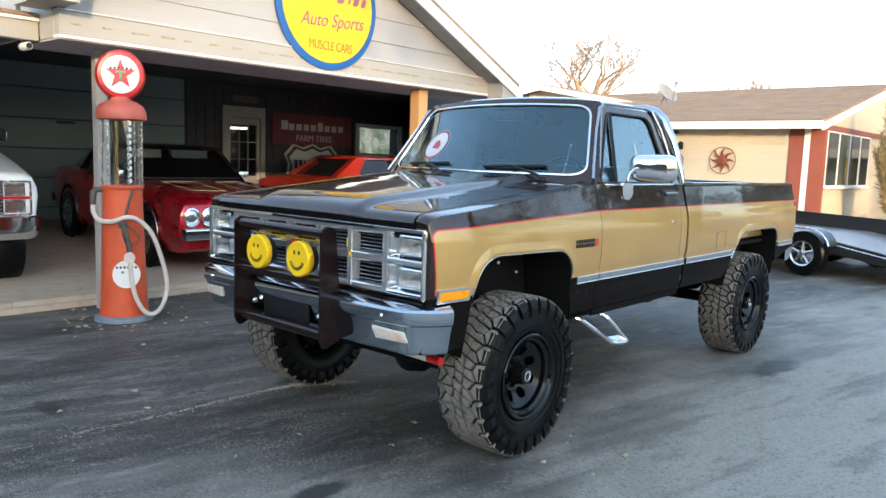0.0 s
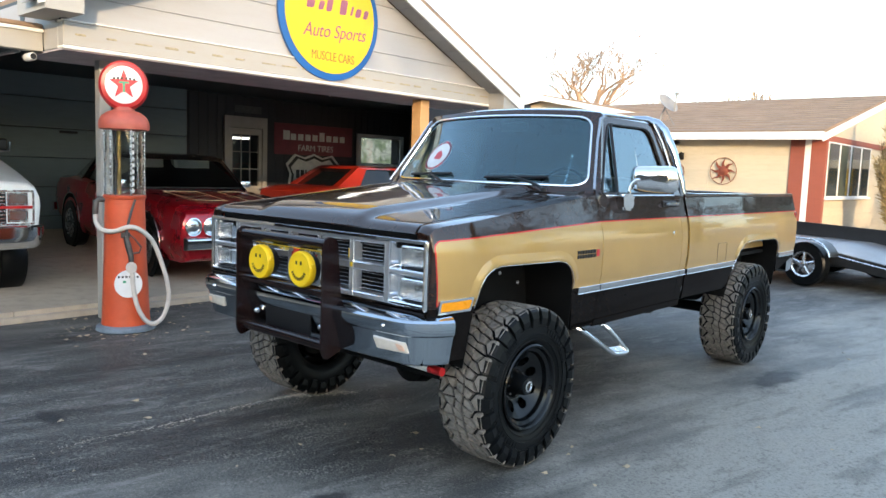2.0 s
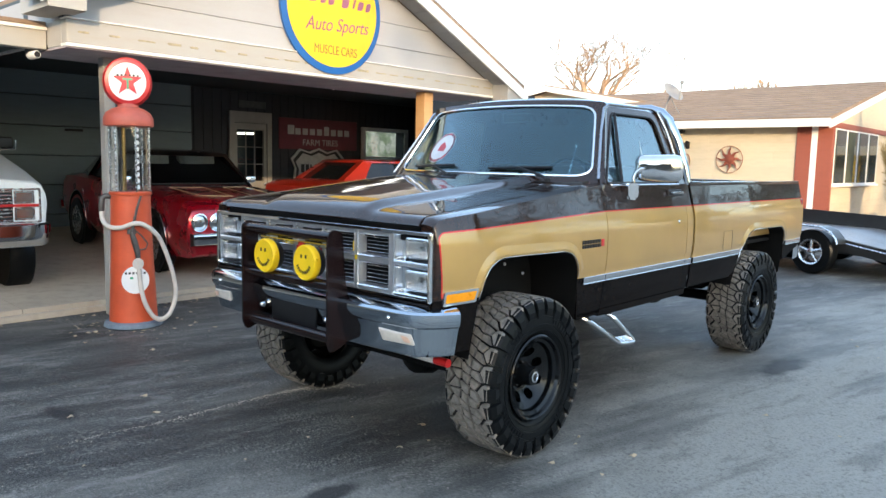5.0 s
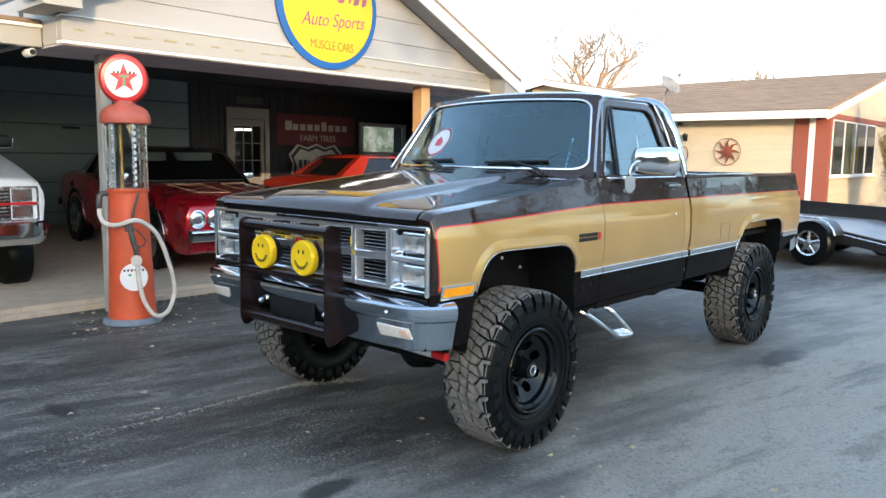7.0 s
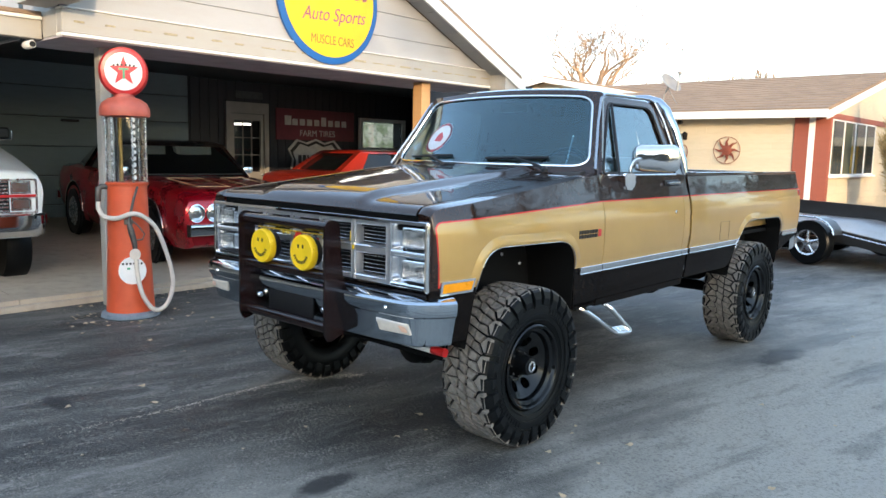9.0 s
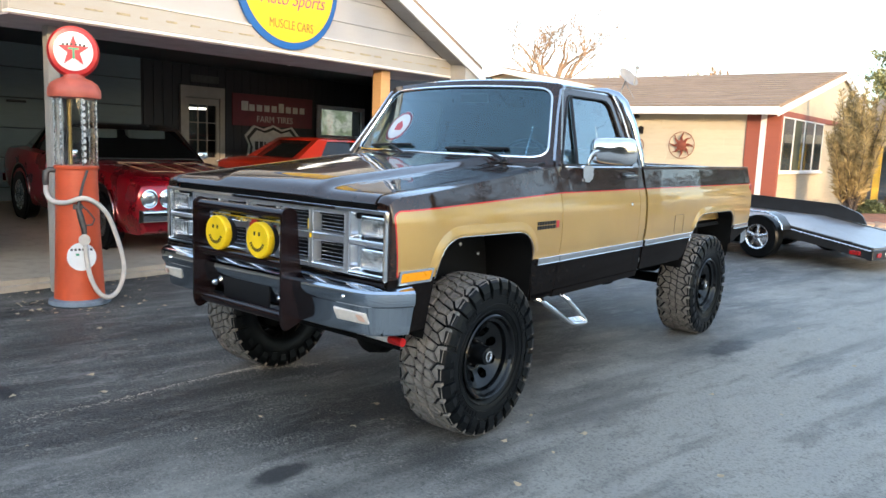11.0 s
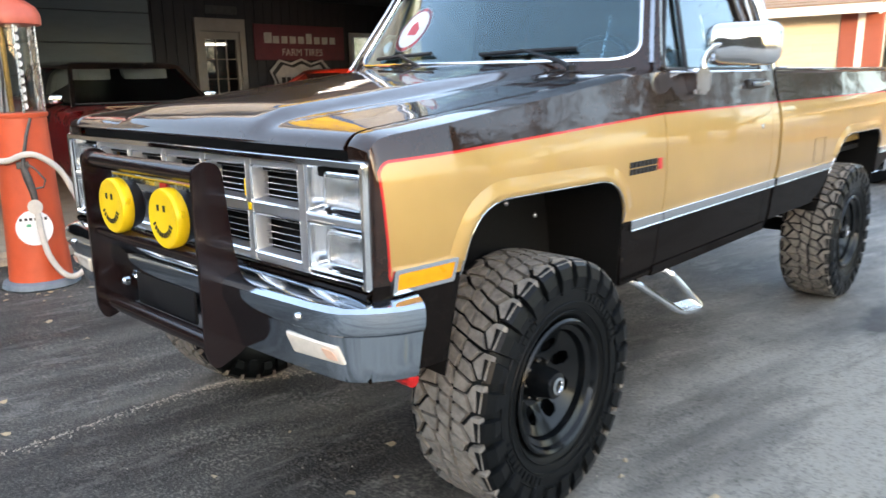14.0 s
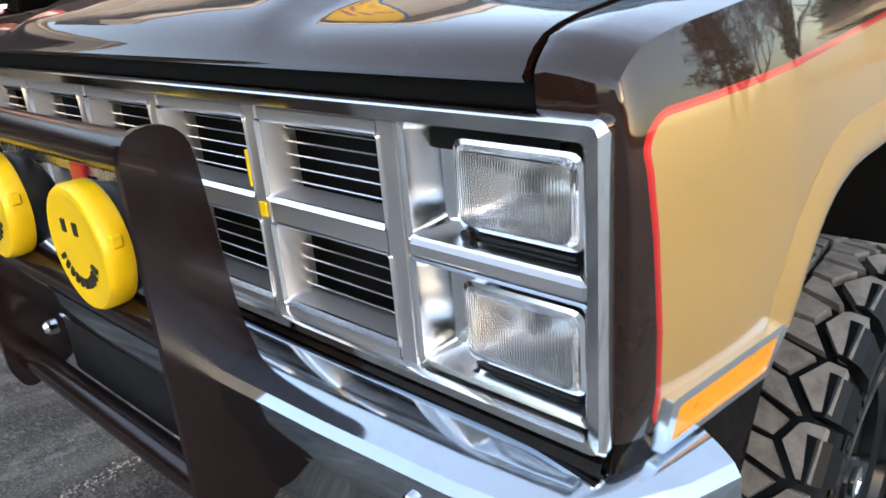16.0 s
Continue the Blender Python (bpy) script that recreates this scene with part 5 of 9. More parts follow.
    prism(bm, rounded([(5.22, 0.70), (5.36, 0.72), (5.37, 0.84), (5.22, 0.86)], 0.02, 3), "x", -0.93, 0.93)
    part("rear_bumper", bm, M_BUMPER, truck, "chrome step bumper")


def build_trim(truck, s):
    # wide bright moulding along the lower flank, in lengths
    for y0, y1 in ((1.246, 1.494), (1.502, 2.608), (2.616, 2.712), (2.75, 3.655), (4.768, 5.19)):
        bm = bmesh.new()
        x = 0.991
        n = 8
        loft(bm, [[(x + dx, lerp(y0, y1, k / n), z) for dx, z in ((-0.004, 0.884), (0.005, 0.888), (0.007, 0.906), (0.006, 0.922), (-0.003, 0.926))] for k in range(n + 1)])
        t = part("side_moulding", flip(bm, s), M_TRIM, truck, "brushed bright moulding")
        for z, e in ((0.886, 0.0), (0.924, 0.0)):
            bm = bmesh.new()
            tube(bm, [(x + 0.007, y0, z), (x + 0.007, y1, z)], 0.0028, 6)
            part("moulding_edge", flip(bm, s), M_CHROME, t)
    # fender badge with raised unreadable letters
    b = root("badge")
    b.parent = truck
    for k in range(7):
        for row in (0, 1):
            bm = bmesh.new()
            y = 1.205 + k * 0.030
            box(bm, 1.001, 1.007, y, y + 0.023, 1.100 + row * 0.026, 1.122 + row * 0.026, 0.001, 1)
            part("badge_bar", flip(bm, s), M_BLACK, b, "dark badge letter")
    bm = bmesh.new()
    box(bm, 1.001, 1.006, 1.42, 1.452, 1.102, 1.146, 0.001, 1)
    part("badge_flag", flip(bm, s), M_RED, b, "red badge patch")
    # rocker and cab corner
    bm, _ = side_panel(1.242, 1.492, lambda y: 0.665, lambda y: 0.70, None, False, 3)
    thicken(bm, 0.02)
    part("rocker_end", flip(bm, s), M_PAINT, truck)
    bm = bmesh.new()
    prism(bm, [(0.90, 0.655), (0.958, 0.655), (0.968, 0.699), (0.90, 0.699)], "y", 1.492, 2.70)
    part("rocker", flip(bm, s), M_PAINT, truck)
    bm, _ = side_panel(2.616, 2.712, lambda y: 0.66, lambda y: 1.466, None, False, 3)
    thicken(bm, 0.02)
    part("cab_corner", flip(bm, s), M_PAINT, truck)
    # dark sheet between cab and bed that gives the gap its shade
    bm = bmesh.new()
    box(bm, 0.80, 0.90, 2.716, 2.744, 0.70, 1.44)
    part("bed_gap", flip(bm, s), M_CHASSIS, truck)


def build_step(truck, s):
    st = root("step")
    st.parent = truck
    bm = bmesh.new()
    tube(bm, rounded([(0.84, 1.42, 0.655), (0.905, 1.45, 0.630), (0.985, 1.735, 0.445), (1.005, 1.895, 0.435), (0.925, 1.715, 0.625), (0.84, 1.69, 0.66)], [0, 0.05, 0.04, 0.04, 0.05, 0], 4), 0.017, 10)
    part("step_loop", flip(bm, s), M_CHROME, st, "chrome tube loop")
    bm = bmesh.new()
    loft(bm, [[(0.962, 1.705, 0.475), (0.985, 1.735, 0.445), (1.003, 1.885, 0.437), (0.980, 1.855, 0.468)], [(0.966, 1.705, 0.490), (0.989, 1.735, 0.460), (1.007, 1.885, 0.452), (0.984, 1.855, 0.483)]])
    part("step_tread", flip(bm, s), M_SATIN, st, "ribbed metal tread")
    for y in (1.44, 1.69):
        bm = bmesh.new()
        box(bm, 0.84, 0.90, y - 0.025, y + 0.025, 0.645, 0.668, 0.004, 1)
        part("step_bracket", flip(bm, s), M_CHROME, st)


def build_wiper(truck, x0):
    w = root("wiper")
    w.parent = truck
    bm = bmesh.new()
    u0 = x0 / 0.86
    base = Vector((x0, 1.30 + 0.10 * u0 * u0, 1.490))
    mid = Vector(windshield_pt((x0 - 0.28) / 0.86, 0.10, 0.035))
    tube(bm, [base, base + Vector((-0.06, 0.03, 0.022)), mid], [0.012, 0.009, 0.006], 6)
    part("wiper_arm", bm, M_BLACK, w)
    bm = bmesh.new()
    tube(bm, [windshield_pt((x0 - 0.50) / 0.86, 0.085, 0.020), windshield_pt((x0 - 0.28) / 0.86, 0.098, 0.024), windshield_pt((x0 - 0.04) / 0.86, 0.115, 0.020)], 0.010, 6)
    part("wiper_blade", bm, M_BLACK, w)
    bm = bmesh.new()
    lathe(bm, [(0.02, 0.0), (0.02, 0.02), (0.008, 0.03)], tuple(base - Vector((0, 0, 0.012))), "z", 10)
    part("wiper_pivot", bm, M_BLACK, w)


def build_chassis(truck):
    c = root("chassis")
    c.parent = truck
    for s in (1, -1):
        bm = bmesh.new()
        box(bm, 0.40, 0.47, 0.10, 5.15, 0.62, 0.78, 0.01, 1)
        part("frame_rail", flip(bm, s), M_CHASSIS, c)
        for y in (HUB_F, HUB_R):
            bm = bmesh.new()
            pts = [(0.50, y - 0.62, 0.66), (0.50, y - 0.3, 0.55), (0.50, y, 0.51), (0.50, y + 0.3, 0.55), (0.50, y + 0.62, 0.66)]
            tube(bm, pts, 0.035, 8)
            part("leaf_spring", flip(bm, s), M_CHASSIS, c)
            bm = bmesh.new()
            tube(bm, [(0.56, y + 0.10, 0.46), (0.50, y + 0.14, 0.95)], 0.032, 10)
            part("shock_absorber", flip(bm, s), M_CHASSIS, c)
    for y in (HUB_F, HUB_R):
        bm = bmesh.new()
        tube(bm, [(-0.74, y, HUB_Z), (0.74, y, HUB_Z)], 0.048, 12)
        part("axle", bm, M_CHASSIS, c)
        bm = bmesh.new()
        lathe(bm, [(0.05, -0.16), (0.13, -0.10), (0.15, 0.0), (0.13, 0.10), (0.05, 0.14)], (0.18 if y < 1 else 0.0, y, HUB_Z), "y", 16)
        part("differential", bm, M_CHASSIS, c)
    bm = bmesh.new()
    box(bm, -0.24, 0.24, 0.55, 2.5, 0.60, 0.80, 0.05, 2)
    part("gearbox", bm, M_CHASSIS, c)
    bm = bmesh.new()
    box(bm, -0.62, 0.62, 0.10, 1.26, 0.80, 1.28, 0.03, 1)
    part("engine_bay", bm, M_CHASSIS, c)
    bm = bmesh.new()
    prism(bm, rounded([(2.05, 0.60), (2.55, 0.60), (2.60, 0.75), (2.0, 0.75)], 0.04, 3), "x", 0.50, 0.82)
    part("fuel_tank", bm, M_CHASSIS, c)
    bm = bmesh.new()
    tube(bm, [(0.0, 1.8, 0.58), (0.0, 4.0, 0.46)], 0.035, 10)
    part("drive_shaft", bm, M_CHASSIS, c)
    bm = bmesh.new()
    tube(bm, [(-0.70, 0.60, 0.40), (0.70, 0.60, 0.40)], 0.018, 8)
    part("tie_rod", bm, M_CHASSIS, c)


def make_fluted():
    n = Nodes("fluted_lamp_glass")
    w = n.t.nodes.new("ShaderNodeTexWave")
    w.inputs["Scale"].default_value, w.inputs["Distortion"].default_value = 90.0, 0.6
    w.bands_direction = "X"
    n.t.links.new(n.coord(), w.inputs["Vector"])
    n.set(Base_Color=(0.95, 0.96, 0.97), Roughness=0.05, IOR=1.48, Transmission_Weight=1.0)
    n.bump(w.outputs["Fac"], 0.30, 0.003)
    return n.mat


M_FLUTED = make_fluted()
M_BEZEL = make_chrome("lamp_bezel_chrome", (0.86, 0.88, 0.90), 0.12)
# sticker colours muted to carry the reflection lying over the glass
M_STICKRED = plain("muted_red_sticker", (0.42, 0.05, 0.07), 0.4)
M_STICKWHITE = plain("pale_sticker", (0.55, 0.57, 0.60), 0.4)
M_BULBGLASS = plain("clouded_bulb", (0.20, 0.20, 0.19), 0.3)
M_DARKGLASS = make_glass("dark_privacy_glass", (0.02, 0.024, 0.026))
M_BUMPER = make_chrome("bumper_chrome", (0.46, 0.52, 0.58), 0.03)
M_DRIP = make_chrome("drip_rail_metal", (0.40, 0.42, 0.45), 0.18)
M_TAIL = plain("red_tail_lens", (0.35, 0.01, 0.01), 0.2, 0, 0.1, 20, 0, 60, 0.6)


def build_truck():
    truck = root("pickup_truck", label="lifted dark brown and gold two-tone pickup on mud tyres", category="pickup truck")
    for s in (1, -1):
        build_fender(truck, s)
        build_door(truck, s)
        build_trim(truck, s)
        build_step(truck, s)
        for y in (HUB_F, HUB_R):
            build_wheel(truck, 1.030, y, s)
    build_hood(truck)
    build_grille(truck)
    build_bumper(truck)
    build_guard(truck)
    build_lamp(truck, 0.198, 1.053)
    build_lamp(truck, -0.164, 1.055)
    build_cab(truck)
    build_bed(truck)
    build_chassis(truck)
    build_wiper(truck, 0.64)
    build_wiper(truck, -0.14)
    return truck


build_truck()


# ---- ground ----
def slab_z(x):
    """The carport slab rises gently towards the back wall."""
    return 0.08 + (-4.5 - x) * 0.037


def build_ground():
    bm = bmesh.new()
    r = 900.0
    xs = [-r, -60, -20, -8, 0, 8, 20, 60, r]
    vs = [[bm.verts.new((x, y, LOT_Z)) for x in xs] for y in xs]
    for a, b in zip(vs, vs[1:]):
        for k in range(len(xs) - 1):
            bm.faces.new((a[k], a[k + 1], b[k + 1], b[k]))
    tagged(part("ground", bm, M_ASPHALT), label="worn dark asphalt lot with pale streaks and grit", category="ground", kind="structure")
    # the carport slab, poured in bays with sawn joints
    slab = root("floor", label="stained concrete carport slab with sawn joints", category="floor", kind="structure")
    for i, y0 in enumerate((-9.0, -6.0, -3.0, 0.0, 3.0, 6.0)):
        for x0 in (-10.70, -7.60):
            bm = bmesh.new()
            prism(bm, [(x0, -0.2), (x0 + 3.092, -0.2), (x0 + 3.092, slab_z(x0 + 3.092)), (x0, slab_z(x0))], "y", y0, y0 + 2.992)
            part("slab", bm, M_CONCRETE, slab)
    bm = bmesh.new()
    box(bm, -4.502, -4.42, -9, 9, -0.2, 0.035, 0.01, 1)
    part("slab_lip", bm, M_CONCRETE, slab, "worn concrete edge strip")


# ---- the garage with its open carport ----
DEEP = Matrix.Translation((3.3, -2.54, 1.58)) @ Matrix.Scale(1.0487, 4) @ Matrix.Translation((-3.3, 2.54, -1.58))  # size and place of the back wall's fittings
GX = -3.75           # front of the gable
APEX_Y, SLOPE, APEX_Z, HALF, OVER = 3.20, 0.46, 4.14, 3.40, 0.30


def rake_z(y):
    return APEX_Z - abs(y - APEX_Y) * (SLOPE if y > APEX_Y else SLOPE - 0.085)


def build_garage():
    # gable wall of overlapping boards between the bottom trim and the rakes
    wall = root("wall_gable", label="cream board siding on the gable over the carport", category="wall", kind="structure")
    bm = bmesh.new()
    prism(bm, [(0.25, 2.60), (6.32, 2.60), (6.32, 2.70), (APEX_Y, 4.12), (0.25, 2.85)], "x", GX - 0.16, GX - 0.03)
    part("backing", bm, M_SIDING, wall)
    z, k = 2.74, 0
    while z < 4.05:
        top = min(z + 0.285, 4.11)
        y0 = max(0.24, APEX_Y - (APEX_Z - 0.04 - z) / (SLOPE - 0.085))
        y1 = min(6.33, APEX_Y + (APEX_Z - 0.04 - z) / SLOPE)
        y0t = max(0.24, APEX_Y - (APEX_Z - 0.04 - top) / (SLOPE - 0.085))
        y1t = min(6.33, APEX_Y + (APEX_Z - 0.04 - top) / SLOPE)
        for a, b, c, d in ((y0, lerp(y0, y1, 0.47 + 0.1 * (k % 2)), lerp(y0, y1, 0.47 + 0.1 * (k % 2)), y0t), (lerp(y0, y1, 0.47 + 0.1 * (k % 2)) + 0.003, y1, y1t, lerp(y0, y1, 0.47 + 0.1 * (k % 2)) + 0.003)):
            if max(c, d) - min(c, d) < 0.05 or abs(b - a) < 0.05:
                continue
            bm = bmesh.new()
            loft(bm, [[(GX, a, z), (GX, b, z), (GX - 0.012, c, top), (GX - 0.012, d, top)], [(GX - 0.03, a, z), (GX - 0.03, b, z), (GX - 0.03, c, top), (GX - 0.03, d, top)]])
            part("board", bm, M_SIDING, wall)
        z, k = z + 0.288, k + 1
    # bottom trim board and the wide beam with its underside
    beam = root("beam", label="weathered cream trim beam over the carport opening", category="beam", kind="structure")
    bm = bmesh.new()
    box(bm, GX - 0.10, GX + 0.018, 0.20, 6.36, 2.575, 2.785, 0.006, 1)
    part("fascia_board", bm, M_FASCIA, beam)
    bm = bmesh.new()
    box(bm, GX - 0.10, GX + 0.026, 0.192, 6.362, 2.545, 2.574, 0.004, 1)
    part("bottom_strip", bm, M_WHITETRIM, beam)
    bm = bmesh.new()
    box(bm, GX - 0.10, GX + 0.034, 0.19, 6.37, 2.785, 2.798, 0.004, 1)
    part("drip_edge", bm, M_WHITETRIM, beam)
    bm = bmesh.new()
    box(bm, GX - 1.0, GX - 0.004, 0.205, 6.355, 2.535, 2.552)
    part("soffit", bm, M_SOFFIT, beam)
    bm = bmesh.new()
    box(bm, GX - 0.43, GX - 0.102, 0.20, 0.30, 2.555, 2.79, 0.006, 1)
    part("return_board", bm, M_FASCIA, beam)
    rng = random.Random(31)
    for k in range(22):
        y = 0.34 + k * 0.27 + rng.uniform(-0.04, 0.04)
        bm = bmesh.new()
        box(bm, GX + 0.016, GX + 0.0205, y, y + rng.uniform(0.08, 0.20), 2.672 - rng.uniform(0.0, 0.008), 2.676 + rng.uniform(0.004, 0.014), 0.0045, 2)
        part("rust_stain", bm, M_RUSTSTAIN, beam, "yellowed rust stain along the beam's seam")
    bm = bmesh.new()
    box(bm, GX - 1.0, GX - 0.9, 0.20, 6.36, 2.556, 2.996)
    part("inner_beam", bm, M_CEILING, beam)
    # roof slopes with rake boards and soffit slats
    roof = root("roof_garage", label="low gable roof with white rake boards", category="roof", kind="structure")
    for s in (-1, 1):
        far = APEX_Y + s * (HALF if s > 0 else HALF - 0.09)
        bm = bmesh.new()
        loft(bm, [[(x, APEX_Y, APEX_Z + 0.10), (x, far, rake_z(far) + 0.10), (x, far, rake_z(far) + 0.16), (x, APEX_Y, APEX_Z + 0.16)] for x in (GX + OVER + 0.02, GX - 0.62)])
        inner = APEX_Y + s * (2.25 if s > 0 else 2.75)
        loft(bm, [[(x, APEX_Y, APEX_Z + 0.10), (x, inner, rake_z(inner) + 0.10), (x, inner, rake_z(inner) + 0.16), (x, APEX_Y, APEX_Z + 0.16)] for x in (GX - 0.621, -11.0)])
        part("roof_slope", bm, M_ROOF, roof)
        bm = bmesh.new()
        loft(bm, [[(x, APEX_Y, APEX_Z - 0.06), (x, far, rake_z(far) - 0.06), (x, far, rake_z(far) + 0.098), (x, APEX_Y, APEX_Z + 0.098)] for x in (GX + OVER, GX + OVER + 0.03)])
        part("rake_board", bm, M_WHITETRIM, roof)
        for k in range(15):
            a, b = 0.02 + k * 0.222, 0.02 + k * 0.222 + 0.214
            ya, yb = APEX_Y + s * a, APEX_Y + s * b
            bm = bmesh.new()
            loft(bm, [[(GX + 0.005, ya, rake_z(ya) - 0.02), (GX + OVER, ya, rake_z(ya) - 0.02), (GX + OVER, ya, rake_z(ya) + 0.09), (GX + 0.005, ya, rake_z(ya) + 0.09)],
                      [(GX + 0.005, yb, rake_z(yb) - 0.02), (GX + OVER, yb, rake_z(yb) - 0.02), (GX + OVER, yb, rake_z(yb) + 0.09), (GX + 0.005, yb, rake_z(yb) + 0.09)]])
            part("soffit_board", bm, M_SIDING, roof)
        # boxed eave end
        bm = bmesh.new()
        ya, yb, low = (APEX_Y + 3.02, far + 0.01, 2.50) if s > 0 else (0.255, -0.06, 2.81)
        prism(bm, [(ya, low), (yb, low), (yb, rake_z(yb) + 0.08), (ya, rake_z(ya) + 0.08)], "x", GX + 0.02, GX + OVER + (-0.002 if s > 0 else 0.034))
        part("eave_return", bm, M_FASCIA, roof)
        if s < 0:
            bm = bmesh.new()
            prism(bm, [(0.196, low), (yb, low), (yb, rake_z(yb) + 0.08), (0.196, rake_z(0.196) + 0.08)], "x", GX - 0.30, GX + 0.018)
            part("boxed_eave", bm, M_FASCIA, roof)
            continue
        bm = bmesh.new()
        yy = far + s * 0.03
        box(bm, GX - 0.62, GX + OVER, min(yy, yy + s * 0.1), max(yy, yy + s * 0.1), rake_z(far) - 0.05, rake_z(far) + 0.09, 0.02)
        part("gutter", bm, M_WHITETRIM, roof)
    # lower wing of the roof over the next bay
    wing = root("roof_wing", label="flat cream eave of the adjoining carport bay", category="roof", kind="structure")
    bm = bmesh.new()
    box(bm, -4.30, -4.18, -9.0, 0.196, 2.545, 2.745, 0.006, 1)
    part("fascia_board", bm, M_FASCIA, wing)
    bm = bmesh.new()
    box(bm, -11, -4.15, -9.0, 0.19, 2.747, 2.79, 0.01, 1)
    part("roof_deck", bm, M_ROOF, wing)
    bm = bmesh.new()
    box(bm, -4.179, -4.155, -9.0, 0.196, 2.715, 2.746, 0.004, 1)
    part("drip_edge", bm, M_WHITETRIM, wing)
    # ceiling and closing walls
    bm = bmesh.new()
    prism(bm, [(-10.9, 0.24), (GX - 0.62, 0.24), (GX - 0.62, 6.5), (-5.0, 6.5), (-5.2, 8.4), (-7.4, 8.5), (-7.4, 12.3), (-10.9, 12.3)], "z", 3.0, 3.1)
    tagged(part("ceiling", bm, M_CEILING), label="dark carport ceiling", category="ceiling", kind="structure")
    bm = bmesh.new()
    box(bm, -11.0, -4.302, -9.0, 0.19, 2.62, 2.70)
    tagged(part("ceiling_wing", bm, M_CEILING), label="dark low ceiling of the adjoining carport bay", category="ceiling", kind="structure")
    bm = bmesh.new()
    box(bm, -11.0, GX - 0.163, 0.206, 0.238, 2.60, 3.05)
    tagged(part("wall_step", bm, M_SIDING), label="short cream wall above the lower eave", category="wall", kind="structure")
    back = root("wall_back", DEEP, label="dark brown panelled back wall of the carport", category="wall", kind="structure")
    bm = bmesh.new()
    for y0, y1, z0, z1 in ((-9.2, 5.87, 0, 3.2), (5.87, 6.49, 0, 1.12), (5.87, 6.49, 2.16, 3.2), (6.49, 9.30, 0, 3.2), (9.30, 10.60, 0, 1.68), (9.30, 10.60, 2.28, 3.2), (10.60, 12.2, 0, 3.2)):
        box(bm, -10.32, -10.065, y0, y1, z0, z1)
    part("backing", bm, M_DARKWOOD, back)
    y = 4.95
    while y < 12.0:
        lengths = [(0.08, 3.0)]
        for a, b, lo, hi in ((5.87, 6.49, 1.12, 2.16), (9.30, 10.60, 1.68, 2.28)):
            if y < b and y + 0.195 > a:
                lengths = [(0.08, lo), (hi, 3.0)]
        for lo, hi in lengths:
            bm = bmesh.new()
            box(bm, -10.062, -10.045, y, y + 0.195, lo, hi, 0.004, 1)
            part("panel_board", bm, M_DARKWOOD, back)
        y += 0.2
    bm = bmesh.new()
    box(bm, -11, -4.6, -9.4, -9.2, 0, 3.2)
    tagged(part("wall_end", bm, M_DARKWOOD), label="dark end wall of the carport", category="wall", kind="structure")
    # unseen walls, added to keep sky light out of the carport
    bm = bmesh.new()
    box(bm, -10.9, -8.6, 12.2, 12.4, 0, 3.2)
    box(bm, -7.6, -7.4, 8.5, 12.4, 0, 3.2)
    tagged(part("wall_far", bm, M_DARKWOOD), label="unseen dark walls added to close the carport's far end", category="wall", kind="structure")
    # pale sectional door in the back wall
    door = root("garage_door", DEEP, label="grey-green sectional garage door with wide flat panels, shut", category="garage door", kind="structure")
    for k in range(6):
        bm = bmesh.new()
        box(bm, -10.05, -10.0, -8.0, 4.88, 0.10 + k * 0.49, 0.10 + k * 0.49 + 0.48, 0.012, 1)
        part("door_panel", bm, M_GREYDOOR, door)
    bm = bmesh.new()
    box(bm, -10.0, -9.97, 2.55, 2.85, 1.98, 2.02, 0.01, 1)
    part("handle", bm, M_BLACK, door)
    # posts
    for x, y, z1, name in ((-4.22, 0.755, 2.54, "post"), (-3.95, 5.0, 2.54, "post")):
        bm = bmesh.new()
        w = 0.055 if y < 1 else 0.085
        box(bm, x - w, x + w, y - w, y + w, LOT_Z - 0.03, z1, 0.006, 1)
        tagged(part(name, bm, M_FASCIA if y < 1 else M_TANPOST), label="square cream carport post under the beam" if y < 1 else "square tan carport post under the beam", category="post", kind="structure")


